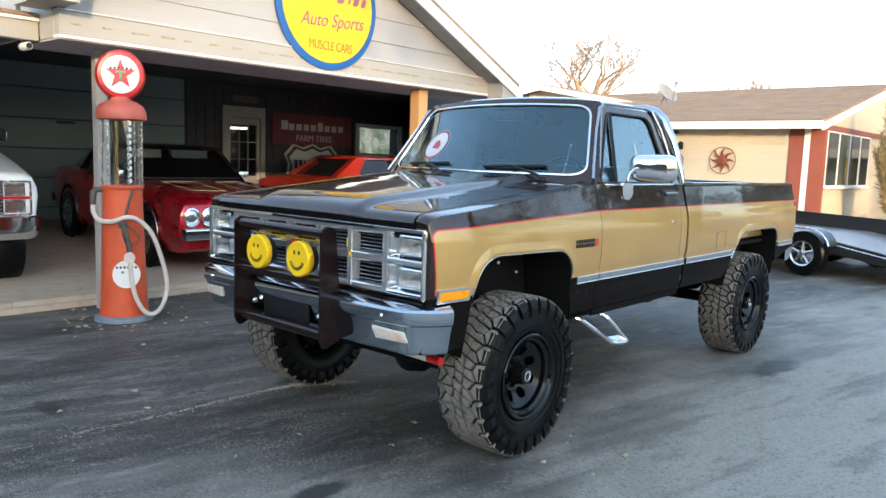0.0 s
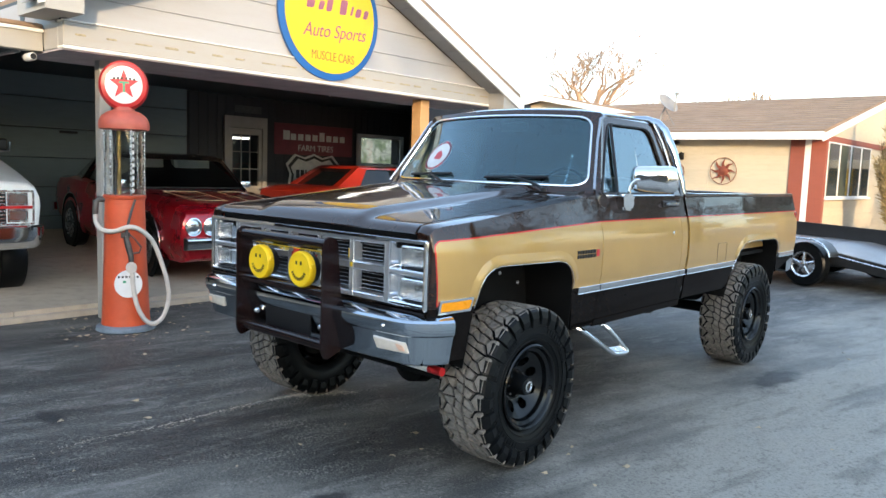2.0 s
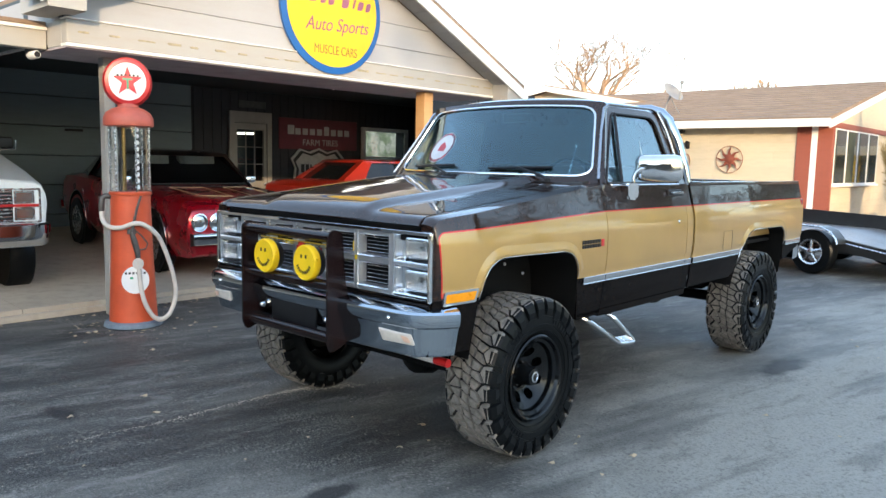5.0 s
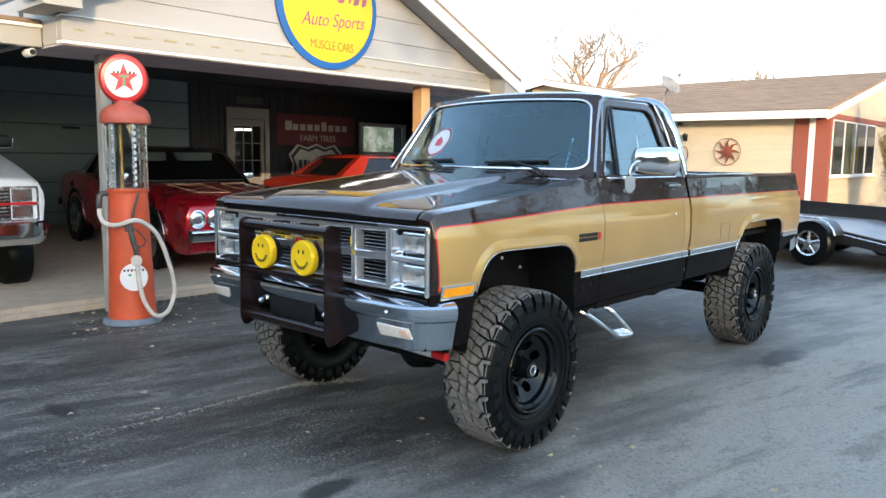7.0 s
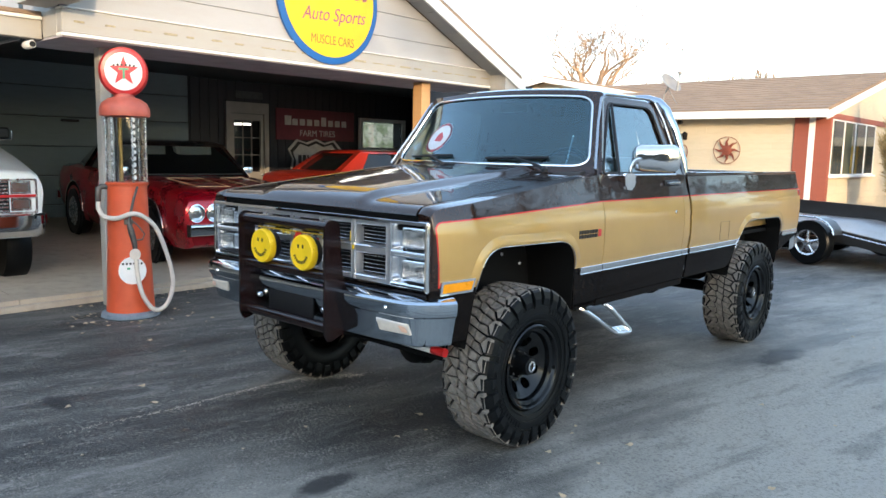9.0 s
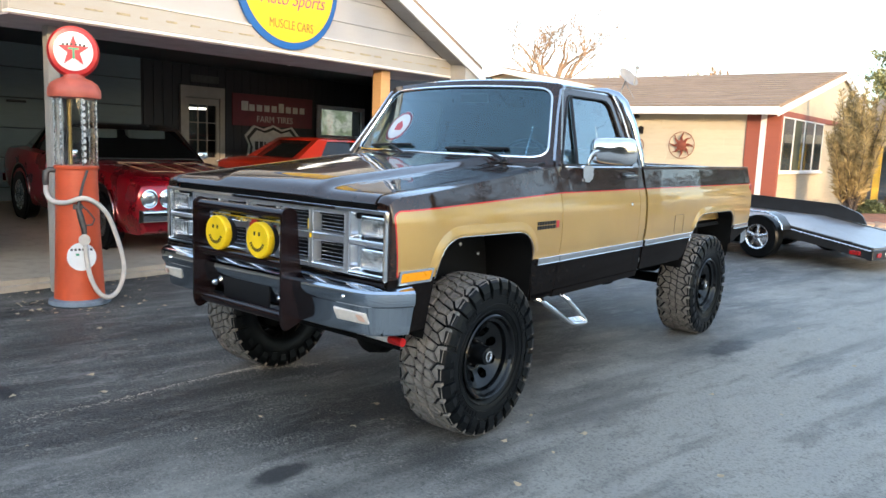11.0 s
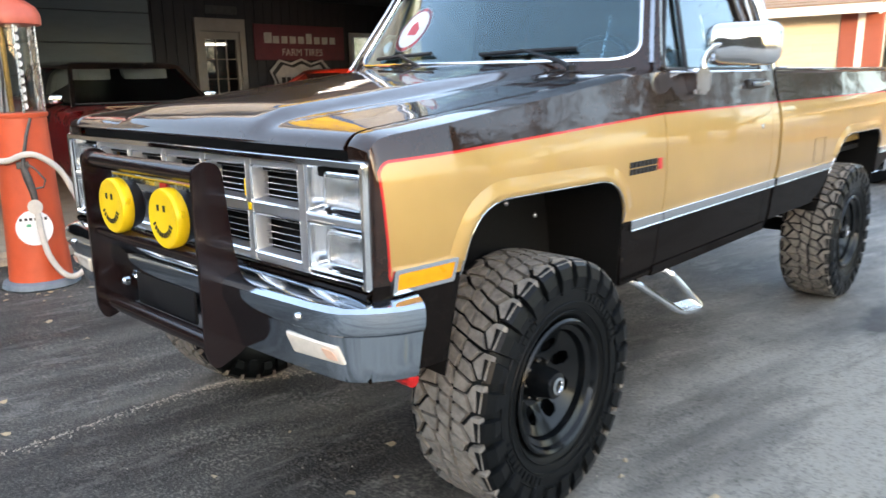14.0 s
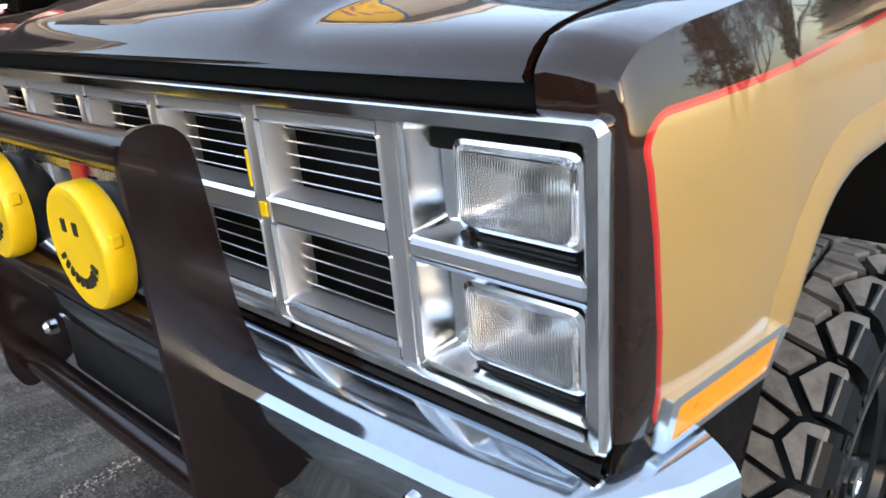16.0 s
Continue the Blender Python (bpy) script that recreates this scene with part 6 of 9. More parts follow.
def build_back_door():
    d = root("door_1", DEEP, label="cream half-glazed door with nine panes, closed", category="door", kind="structure")
    X = -10.04
    bm = bmesh.new()
    ring_plate(bm, [(X, 5.68, 0.08), (X, 6.68, 0.08), (X, 6.68, 2.52), (X, 5.68, 2.52)], [(X, 5.79, 0.081), (X, 6.57, 0.081), (X, 6.57, 2.30), (X, 5.79, 2.30)], (0.07, 0, 0))
    part("door_frame", bm, M_CREAMPAINT, d)
    bm = bmesh.new()
    ring_plate(bm, [(X, 5.80, 0.10), (X, 6.56, 0.10), (X, 6.56, 2.29), (X, 5.80, 2.29)], [(X, 5.87, 1.12), (X, 6.49, 1.12), (X, 6.49, 2.16), (X, 5.87, 2.16)], (0.045, 0, 0))
    leaf = part("door_leaf", bm, M_CREAMPAINT, d)
    for k in range(1, 3):
        bm = bmesh.new()
        y = 5.87 + k * 0.2067
        box(bm, X + 0.02, X + 0.04, y - 0.009, y + 0.009, 1.12, 2.16)
        part("glazing_bar", bm, M_CREAMPAINT, leaf)
        bm = bmesh.new()
        z = 1.12 + k * 0.3467
        box(bm, X + 0.019, X + 0.039, 5.87, 6.49, z - 0.009, z + 0.009)
        part("glazing_bar", bm, M_CREAMPAINT, leaf)
    bm = bmesh.new()
    box(bm, X + 0.005, X + 0.012, 5.87, 6.49, 1.12, 2.16)
    part("pane", bm, M_PANECLEAR, leaf, "clear glass").visible_shadow = False
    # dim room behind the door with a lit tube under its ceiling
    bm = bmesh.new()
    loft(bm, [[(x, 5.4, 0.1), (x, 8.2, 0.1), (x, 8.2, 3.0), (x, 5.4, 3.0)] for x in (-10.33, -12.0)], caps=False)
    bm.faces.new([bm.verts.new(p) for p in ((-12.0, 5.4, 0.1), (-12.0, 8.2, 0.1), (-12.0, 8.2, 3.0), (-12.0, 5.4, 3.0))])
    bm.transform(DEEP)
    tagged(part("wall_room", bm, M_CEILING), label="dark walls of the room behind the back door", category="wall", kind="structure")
    n = Nodes("lit_indoor_tube")
    n.set(Base_Color=(0.9, 0.9, 0.88), Emission_Color=(1.0, 0.97, 0.90), Emission_Strength=0.8)
    bm = bmesh.new()
    tube(bm, [(-10.9, 6.25, 2.11), (-10.9, 7.35, 2.13)], 0.024, 10)
    bm.transform(DEEP)
    tagged(part("tube_lamp", bm, n.mat), label="lit white tube lamp in the room behind the door", category="lamp")
    bm = bmesh.new()
    lathe(bm, [(0.028, 0.045), (0.02, 0.06), (0.014, 0.075), (0.03, 0.09), (0.03, 0.11), (0.012, 0.12)], (X, 6.50, 1.05), "x", 14)
    part("door_knob", bm, M_SATIN, leaf, "brass-coloured knob")
    # small plate above the door
    bm = bmesh.new()
    box(bm, X + 0.001, X + 0.03, 5.92, 6.56, 2.60, 2.74, 0.006, 1)
    bm.transform(DEEP)
    tagged(part("plaque", bm, M_PLAQUE), label="dim narrow plaque above the back door", category="sign")
    # window with a white frame
    w = root("window_1", DEEP, label="white-framed sash window in the dark back wall", category="window", kind="structure")
    bm = bmesh.new()
    o = [(X, 9.20, 0.95), (X, 10.70, 0.95), (X, 10.70, 2.36), (X, 9.20, 2.36)]
    i = [(X, 9.30, 1.05), (X, 10.60, 1.05), (X, 10.60, 2.28), (X, 9.30, 2.28)]
    ring_plate(bm, o, i, (0.06, 0, 0))
    part("window_frame", bm, M_WHITETRIM, w)
    bm = bmesh.new()
    box(bm, X + 0.01, X + 0.05, 9.30, 10.60, 1.62, 1.68)
    part("meeting_rail", bm, M_WHITETRIM, w)
    for y in (9.73, 10.16):
        bm = bmesh.new()
        box(bm, X + 0.01, X + 0.04, y - 0.015, y + 0.015, 1.05, 1.62)
        part("glazing_bar", bm, M_WHITETRIM, w)
    bm = bmesh.new()
    box(bm, X + 0.005, X + 0.012, 9.30, 10.60, 1.68, 2.28)
    part("pane", bm, M_PANECLEAR, w, "clear upper sash").visible_shadow = False
    bm = bmesh.new()
    box(bm, X + 0.005, X + 0.012, 9.30, 10.60, 1.05, 1.62)
    part("pane", bm, M_DARKPANE, w, "dark lower sash")
    # glowing panel behind the pane, patterned as the pale foliage reflected in it
    n = Nodes("reflected_foliage_glow")
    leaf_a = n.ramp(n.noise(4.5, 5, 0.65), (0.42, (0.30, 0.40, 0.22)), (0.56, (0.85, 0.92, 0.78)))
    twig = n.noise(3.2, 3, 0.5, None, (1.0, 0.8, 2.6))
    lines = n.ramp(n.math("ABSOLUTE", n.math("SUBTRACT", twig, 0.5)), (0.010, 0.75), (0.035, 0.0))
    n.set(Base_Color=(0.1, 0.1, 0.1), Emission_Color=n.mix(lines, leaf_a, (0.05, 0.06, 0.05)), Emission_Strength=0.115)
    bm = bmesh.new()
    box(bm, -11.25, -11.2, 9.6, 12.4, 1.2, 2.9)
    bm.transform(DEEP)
    tagged(part("backdrop_garden", bm, n.mat), label="glowing panel standing in for trees reflected in the pane", category="backdrop", kind="structure")


def build_signs():
    # round roof sign on the gable
    s = root("round_sign", label="round yellow sign with a wide blue rim on the gable", category="sign")
    c = (3.19, 3.33)
    R = 0.74
    bm = bmesh.new()
    lathe(bm, [(R, 0.012), (R, 0.045), (R - 0.075, 0.055)], (GX, c[0], c[1]), "x", 64)
    part("rim", bm, M_BLUE, s, "blue rim")
    bm = bmesh.new()
    lathe(bm, [(R - 0.078, 0.055), (R - 0.078, 0.059), (0.3, 0.0595)], (GX, c[0], c[1]), "x", 64)
    part("face", bm, M_SIGNYEL, s, "yellow face")
    # the name stays as plain slanted shapes, the trade itself is lettered
    for y, z, w, h in ((2.87, 3.45, 0.13, 0.17), (3.02, 3.42, 0.09, 0.11), (3.14, 3.45, 0.10, 0.17), (3.35, 3.45, 0.12, 0.18), (3.48, 3.43, 0.04, 0.12), (3.58, 3.42, 0.10, 0.11), (3.70, 3.42, 0.08, 0.11)):
        bm = bmesh.new()
        o = rounded([(y - w * 0.42, z - h / 2), (y + w * 0.42, z - h / 2 + 0.01), (y + w * 0.42 + 0.03, z + h / 2), (y - w * 0.42 + 0.03, z + h / 2)], 0.03, 3)
        prism(bm, o, "x", GX + 0.0605, GX + 0.064)
        part("lettering_shape", bm, M_SIGNMAUVE, s)
    text_mesh("lettering", "Auto Sports", 0.215, M_SIGNMAUVE, s, Matrix.Translation((GX + 0.062, 3.24, 3.145)) @ pose(0, 0, 0, 90, 0, 90) @ pose(0, 0, 0, 0, 0, 3) @ Matrix.Diagonal((0.88, 1.0, 1, 1)), 0.002, "CENTER", 0.35)
    text_mesh("lettering", "MUSCLE CARS", 0.118, M_SIGNTAN, s, Matrix.Translation((GX + 0.062, 3.22, 2.855)) @ pose(0, 0, 0, 90, 0, 90) @ Matrix.Diagonal((0.86, 1.25, 1, 1)), 0.002)
    # long red tyre sign on the back wall
    X = -10.02
    s = root("tyre_sign", DEEP, label="faded dark red tyre sign with pale letters", category="sign")
    bm = bmesh.new()
    box(bm, X, X + 0.02, 6.88, 9.04, 1.80, 2.46, 0.006, 1)
    part("panel", bm, M_SIGNRED, s)
    for k in range(9):
        bm = bmesh.new()
        y = 7.10 + k * 0.195
        box(bm, X + 0.021, X + 0.024, y, y + (0.14 if k else 0.17), 2.115, 2.25 + (0.06 if k in (0, 5) else 0.0))
        part("lettering_bar", bm, M_SIGNGREY, s)
    text_mesh("lettering", "FARM TIRES", 0.19, M_SIGNGREY, s, Matrix.Translation((X + 0.022, 7.98, 1.945)) @ pose(0, 0, 0, 90, 0, 90), 0.002)
    # shield sign
    s = root("shield_sign", DEEP, label="black and white shield-shaped oil sign, wall-mounted", category="sign")

    def shield(k):
        half = [(0.0, 0.66), (0.20, 0.57), (0.42, 0.64), (0.60, 0.42), (0.52, 0.22), (0.55, -0.02), (0.44, -0.30), (0.24, -0.46), (0.0, -0.62)]
        pts = half + [(-a, b) for a, b in half[-2:0:-1]]
        return [(7.93 + a * k * 1.24, 1.18 + b * k) for a, b in pts]
    for k, x0, x1, m, nm in ((1.0, 0.0, 0.022, M_SIGNGREY, "rim"), (0.93, 0.023, 0.026, M_INK, "border"), (0.84, 0.027, 0.030, M_SIGNGREY, "face")):
        bm = bmesh.new()
        prism(bm, shield(k), "x", X + x0, X + x1)
        part(nm, bm, m, s)
    for k in range(8):
        bm = bmesh.new()
        y = 7.44 + k * 0.124
        box(bm, X + 0.031, X + 0.034, y, y + (0.09 if k not in (2,) else 0.035), 1.30, 1.48)
        part("lettering_bar", bm, M_INK, s)
    bm = bmesh.new()
    prism(bm, [(7.50, 1.16), (8.36, 1.16), (8.30, 0.9), (8.1, 0.76), (7.93, 0.70), (7.76, 0.76), (7.56, 0.9)], "x", X + 0.031, X + 0.034)
    part("lower_field", bm, M_SIGNRED, s)
    # tube lamp hung below the carport ceiling
    lamp = root("tube_lamp", label="long white fluorescent tube lamp under the carport ceiling", category="lamp")
    n = Nodes("lit_tube")
    n.set(Base_Color=(0.9, 0.9, 0.88), Emission_Color=(1.0, 0.97, 0.92), Emission_Strength=1.4)
    bm = bmesh.new()
    tube(bm, [(-6.2, 5.25, 2.728), (-6.2, 7.45, 2.728)], 0.019, 10)
    part("tube", bm, n.mat, lamp, "lit tube")
    bm = bmesh.new()
    box(bm, -6.24, -6.16, 5.20, 7.50, 2.757, 2.812, 0.006, 1)
    part("batten", bm, M_WHITETRIM, lamp)
    for y in (5.235, 7.465):
        bm = bmesh.new()
        box(bm, -6.222, -6.178, y - 0.014, y + 0.014, 2.697, 2.757, 0.004, 1)
        part("socket", bm, M_WHITETRIM, lamp)
    for y in (5.7, 7.2):
        bm = bmesh.new()
        tube(bm, [(-6.2, y, 2.812), (-6.2, y, 3.0)], 0.006, 6)
        part("hanger", bm, M_IRON, lamp)
    # security camera under the wing eave
    c = root("security_camera", label="white bullet security camera under the eave", category="camera")
    bm = bmesh.new()
    lathe(bm, [(0.034, 0), (0.038, 0.02), (0.038, 0.15), (0.030, 0.17)], (-4.28, 0.085, 2.485), "x", 18)
    part("housing", bm, M_WHITETRIM, c)
    bm = bmesh.new()
    lathe(bm, [(0.027, 0.171), (0.024, 0.174), (0.01, 0.172)], (-4.28, 0.085, 2.485), "x", 18)
    part("lens", bm, M_BLACK, c)
    bm = bmesh.new()
    tube(bm, [(-4.25, 0.085, 2.51), (-4.27, 0.135, 2.53), (-4.28, 0.145, 2.555)], 0.014, 8)
    part("bracket", bm, M_WHITETRIM, c)


# ---- the house beyond ----
def build_house():
    HX, HY, G = -2.2, 17.8, 0.0
    RY, RZ, DEPTH = 24.3, 4.24, 13.0
    house = root("house", pose(HX, HY, LOT_Z), label="cream house with brick-red corners and a brown shingle roof", category="house")
    bm = bmesh.new()
    box(bm, -16.0, -0.02, 0.03, DEPTH, 0, 2.70)
    part("wall", bm, M_HOUSE, house)
    # horizontal courses on the two seen sides
    front = part("front_wall", prism(bmesh.new(), [(-16.0, 0.0), (-0.84, 0.0), (-0.84, 2.70), (-16.0, 2.70)], "y", 0.012, 0.028), M_HOUSE, house)
    rng = random.Random(4)
    for k in range(13):
        z0 = 0.02 + k * 0.206
        x = -16.0
        while x < -0.86:
            x1 = min(x + rng.uniform(2.2, 3.8), -0.85)
            bm = bmesh.new()
            loft(bm, [[(x, -0.006, z0), (x1 - 0.004, -0.006, z0), (x1 - 0.004, 0.004, z0 + 0.2), (x, 0.004, z0 + 0.2)], [(x, 0.014, z0), (x1 - 0.004, 0.014, z0), (x1 - 0.004, 0.014, z0 + 0.2), (x, 0.014, z0 + 0.2)]])
            part("board", bm, M_HOUSE, front)
            x = x1
    for k in range(6):
        z0 = 0.02 + k * 0.19
        y = 0.12
        while y < DEPTH:
            y1 = min(y + rng.uniform(1.8, 3.2), DEPTH)
            bm = bmesh.new()
            loft(bm, [[(0.006, y, z0), (0.006, y1 - 0.004, z0), (-0.004, y1 - 0.004, z0 + 0.186), (-0.004, y, z0 + 0.186)], [(-0.02, y, z0), (-0.02, y1 - 0.004, z0), (-0.02, y1 - 0.004, z0 + 0.186), (-0.02, y, z0 + 0.186)]])
            part("side_board", bm, M_HOUSE, house)
            y = y1
    for x0, x1, m in ((-0.84, -0.49, M_BRICKRED), (-0.488, -0.342, M_WHITETRIM), (-0.34, 0.01, M_BRICKRED)):
        bm = bmesh.new()
        box(bm, x0, x1, -0.03, 0.03, 0.0, 2.70, 0.004, 1)
        part("corner_board", bm, m, house)
    bm = bmesh.new()
    box(bm, -0.02, 0.02, -0.02, 0.12, 0.0, 2.70)
    part("corner_board", bm, M_BRICKRED, house)
    # gable triangle and the red frieze
    bm = bmesh.new()
    prism(bm, [(0.0, 2.70), (DEPTH, 2.70), (RY - HY, RZ - 0.05)], "x", -0.12, -0.005)
    part("gable", bm, M_HOUSE, house)
    bm = bmesh.new()
    box(bm, -0.01, 0.03, 0.0, DEPTH, 2.66, 2.80, 0.004, 1)
    part("frieze", bm, M_BRICKRED, house)
    # window band on the gable side
    for k in range(4):
        y0 = 0.18 + k * 1.08
        w = root("window", None)
        w.parent = house
        bm = bmesh.new()
        ring_plate(bm, [(0.0, y0, 1.24), (0.0, y0 + 1.06, 1.24), (0.0, y0 + 1.06, 2.655), (0.0, y0, 2.655)], [(0.0, y0 + 0.04, 1.28), (0.0, y0 + 1.02, 1.28), (0.0, y0 + 1.02, 2.62), (0.0, y0 + 0.04, 2.62)], (0.022, 0, 0))
        part("frame", bm, M_WHITETRIM, w)
        bm = bmesh.new()
        box(bm, 0.004, 0.012, y0 + 0.04, y0 + 1.02, 1.28, 2.62)
        part("pane", bm, M_HOUSEPANE, w)
        bm = bmesh.new()
        box(bm, 0.013, 0.02, y0 + 0.06, y0 + (0.16 if k != 1 else 0.72), 1.29, 2.60)
        part("curtain", bm, M_CURTAIN, w, "grey-green drape behind the glass")
    bm = bmesh.new()
    box(bm, 0.0, 0.08, 0.1, 4.6, 1.18, 1.24, 0.006, 1)
    part("sill", bm, M_WHITETRIM, house)
    # roof slopes, fascia and rakes
    for s in (0, 1):
        ya, za = (-0.55, 2.72) if s == 0 else (DEPTH + 0.55, 2.72)
        bm = bmesh.new()
        loft(bm, [[(x, ya, za + 0.09), (x, RY - HY, RZ + 0.09), (x, RY - HY, RZ + 0.16), (x, ya, za + 0.16)] for x in (-16.5, 0.06)])
        slope = part("roof", bm, M_ROOF, house, "brown asphalt shingle slope")
        if s == 0:
            for c in range(15):
                t0, t1 = c / 15, (c + 1) / 15
                bm = bmesh.new()
                y0, y1 = lerp(ya - 0.02, RY - HY, t0), lerp(ya - 0.02, RY - HY, t1) + 0.03
                z0, z1 = lerp(za, RZ, t0) + 0.185, lerp(za, RZ, t1) + 0.163
                loft(bm, [[(x, y0, z0 - 0.02), (x, y1, z1), (x, y1, z1 + 0.004), (x, y0, z0)] for x in (-16.5, 0.07)])
                part("shingle_course", bm, M_ROOF, slope)
        bm = bmesh.new()
        loft(bm, [[(x, ya, za - 0.10), (x, RY - HY, RZ - 0.10), (x, RY - HY, RZ + 0.085), (x, ya, za + 0.085)] for x in (0.045, 0.08)])
        part("rake_board", bm, M_WHITETRIM, house)
        bm = bmesh.new()
        loft(bm, [[(x, ya, za - 0.01), (x, RY - HY, RZ - 0.01), (x, RY - HY, RZ + 0.08), (x, ya, za + 0.08)] for x in (-0.1, 0.04)])
        part("rake_soffit", bm, M_WHITETRIM, house)
    bm = bmesh.new()
    box(bm, -16.5, 0.082, -0.59, -0.55, 2.66, 2.86, 0.006, 1)
    part("fascia", bm, M_WHITETRIM, house)
    bm = bmesh.new()
    box(bm, -16.5, 0.04, -0.548, 0.0, 2.70, 2.72)
    part("soffit", bm, M_WHITETRIM, house)
    # cross gable further along the roof
    bm = bmesh.new()
    cx = -11.3
    loft(bm, [[(cx - 4.2, y, 3.60), (cx, y, 4.43), (cx + 4.2, y, 3.60)] for y in (4.2, 9.0)])
    part("cross_gable", bm, M_HOUSE, house)
    for s in (-1, 1):
        bm = bmesh.new()
        loft(bm, [[(cx, y, 4.51), (cx + s * 4.6, y, 3.65), (cx + s * 4.6, y, 3.77), (cx, y, 4.63)] for y in (3.8, 9.2)])
        part("cross_roof", bm, M_ROOF, house)
        bm = bmesh.new()
        loft(bm, [[(cx, y, 4.38), (cx + s * 4.6, y, 3.52), (cx + s * 4.6, y, 3.72), (cx, y, 4.58)] for y in (3.74, 3.79)])
        part("cross_rake", bm, M_WHITETRIM, house, "wide white rake board")
    # wall ornament: rusty sun
    s = root("sun_ornament", pose(-4.73, HY - 0.03, 1.82), label="round rusty iron sun ornament with wavy rays", category="wall ornament")
    bm = bmesh.new()
    lathe(bm, [(0.135, 0.0), (0.135, -0.025), (0.10, -0.045), (0.04, -0.055)], (0, 0, 0), "y", 24)
    part("centre", bm, M_RUST, s)
    bm = bmesh.new()
    tube(bm, [(0.36 * math.cos(a), -0.02, 0.36 * math.sin(a)) for a in [k * math.tau / 40 for k in range(40)]], 0.010, 6, True)
    part("hoop", bm, M_RUST, s)
    for k in range(8):
        a = k * math.tau / 8
        bm = bmesh.new()
        pts = []
        for j in range(7):
            r = 0.12 + 0.225 * j / 6
            b = a + 0.10 * math.sin(j / 6 * math.tau * 0.8)
            pts.append((r, b, 0.042 * (1 - j / 6) ** 0.9 + 0.003))
        left = [(r * math.cos(b) - w * math.sin(b), r * math.sin(b) + w * math.cos(b)) for r, b, w in pts]
        right = [(r * math.cos(b) + w * math.sin(b), r * math.sin(b) - w * math.cos(b)) for r, b, w in pts]
        prism(bm, left + right[::-1], "y", -0.03, -0.012)
        part("ray", bm, M_RUST, s)
    # wall lamp, camera and small ornament by the cab side
    lamp = root("wall_lantern", pose(-5.93, HY - 0.02, 2.2), label="small black coach lantern on the cream wall", category="lamp")
    bm = bmesh.new()
    box(bm, -0.05, 0.05, -0.03, 0.0, -0.10, 0.10, 0.006, 1)
    part("back_plate", bm, M_BLACK, lamp)
    bm = bmesh.new()
    lathe(bm, [(0.03, -0.09), (0.07, 0.03), (0.10, 0.04), (0.02, 0.12)], (0.02, -0.14, 0), "z", 6)
    part("housing", bm, M_BLACK, lamp)
    bm = bmesh.new()
    tube(bm, [(0, -0.02, 0.05), (0.01, -0.10, 0.10), (0.02, -0.14, 0.11)], 0.012, 6)
    part("arm", bm, M_BLACK, lamp)
    bm = bmesh.new()
    lathe(bm, [(0.05, 0.0), (0.06, -0.02), (0.06, -0.14), (0.03, -0.16)], (-6.05, HY - 0.10, 2.58), "y", 14)
    tagged(part("eave_camera", bm, M_BLACK), label="small black camera under the house eave", category="camera")
    bm = bmesh.new()
    tube(bm, [(-5.95 + 0.10 * math.cos(a), HY - 0.03, 1.75 + 0.2 * math.sin(a)) for a in [k * math.tau / 20 for k in range(20)]], 0.012, 6, True)
    tagged(part("wall_hook", bm, M_RUST), label="small rusty loop ornament on the cream wall", category="wall ornament")
    # dish on the roof
    dish = root("satellite_dish", pose(-6.85, HY + 0.6, 3.05), label="grey satellite dish on a bent mast on the roof", category="satellite dish")
    bm = bmesh.new()
    tube(bm, [(-0.16, 0, -0.05), (-0.10, 0, 0.35), (0.04, -0.05, 0.64)], 0.025, 8)
    tube(bm, [(0.02, -0.03, 0.56), (0.28, 0.12, 0.06)], 0.012, 6)
    part("mast", bm, M_GREYMETAL, dish)
    bm = bmesh.new()
    m = Matrix.Translation((0.05, -0.05, 0.66)) @ Vector((0.78, -0.12, 0.62)).to_track_quat("Z", "Y").to_matrix().to_4x4()
    prof = [(0.02, 0.0), (0.14, 0.012), (0.26, 0.045), (0.36, 0.095), (0.37, 0.10), (0.26, 0.055), (0.14, 0.02), (0.02, 0.008)]
    lathe(bm, prof, (0, 0, 0), "z", 28)
    bm.transform(m @ Matrix.Diagonal((1.05, 0.9, 1.0, 1)))
    part("reflector", bm, M_GREYMETAL, dish)
    bm = bmesh.new()
    p0, p1 = m @ Vector((0.0, -0.33, 0.1)), m @ Vector((0.0, 0.02, 0.46))
    tube(bm, [p0, p1], 0.024, 6)
    box(bm, p1.x - 0.05, p1.x + 0.05, p1.y - 0.05, p1.y + 0.05, p1.z - 0.04, p1.z + 0.05, 0.01, 1)
    part("feed_arm", bm, M_GREYMETAL, dish)


M_HOUSEPANE = plain("house_window_glass", (0.03, 0.035, 0.03), 0.05, 0.0, 0.3, 2, 0, 60, 1.0)
M_CURTAIN = plain("grey_green_curtain", (0.055, 0.062, 0.034), 0.8, 0, 0.3, 6)
build_ground()
build_garage()
build_back_door()
build_signs()
build_house()


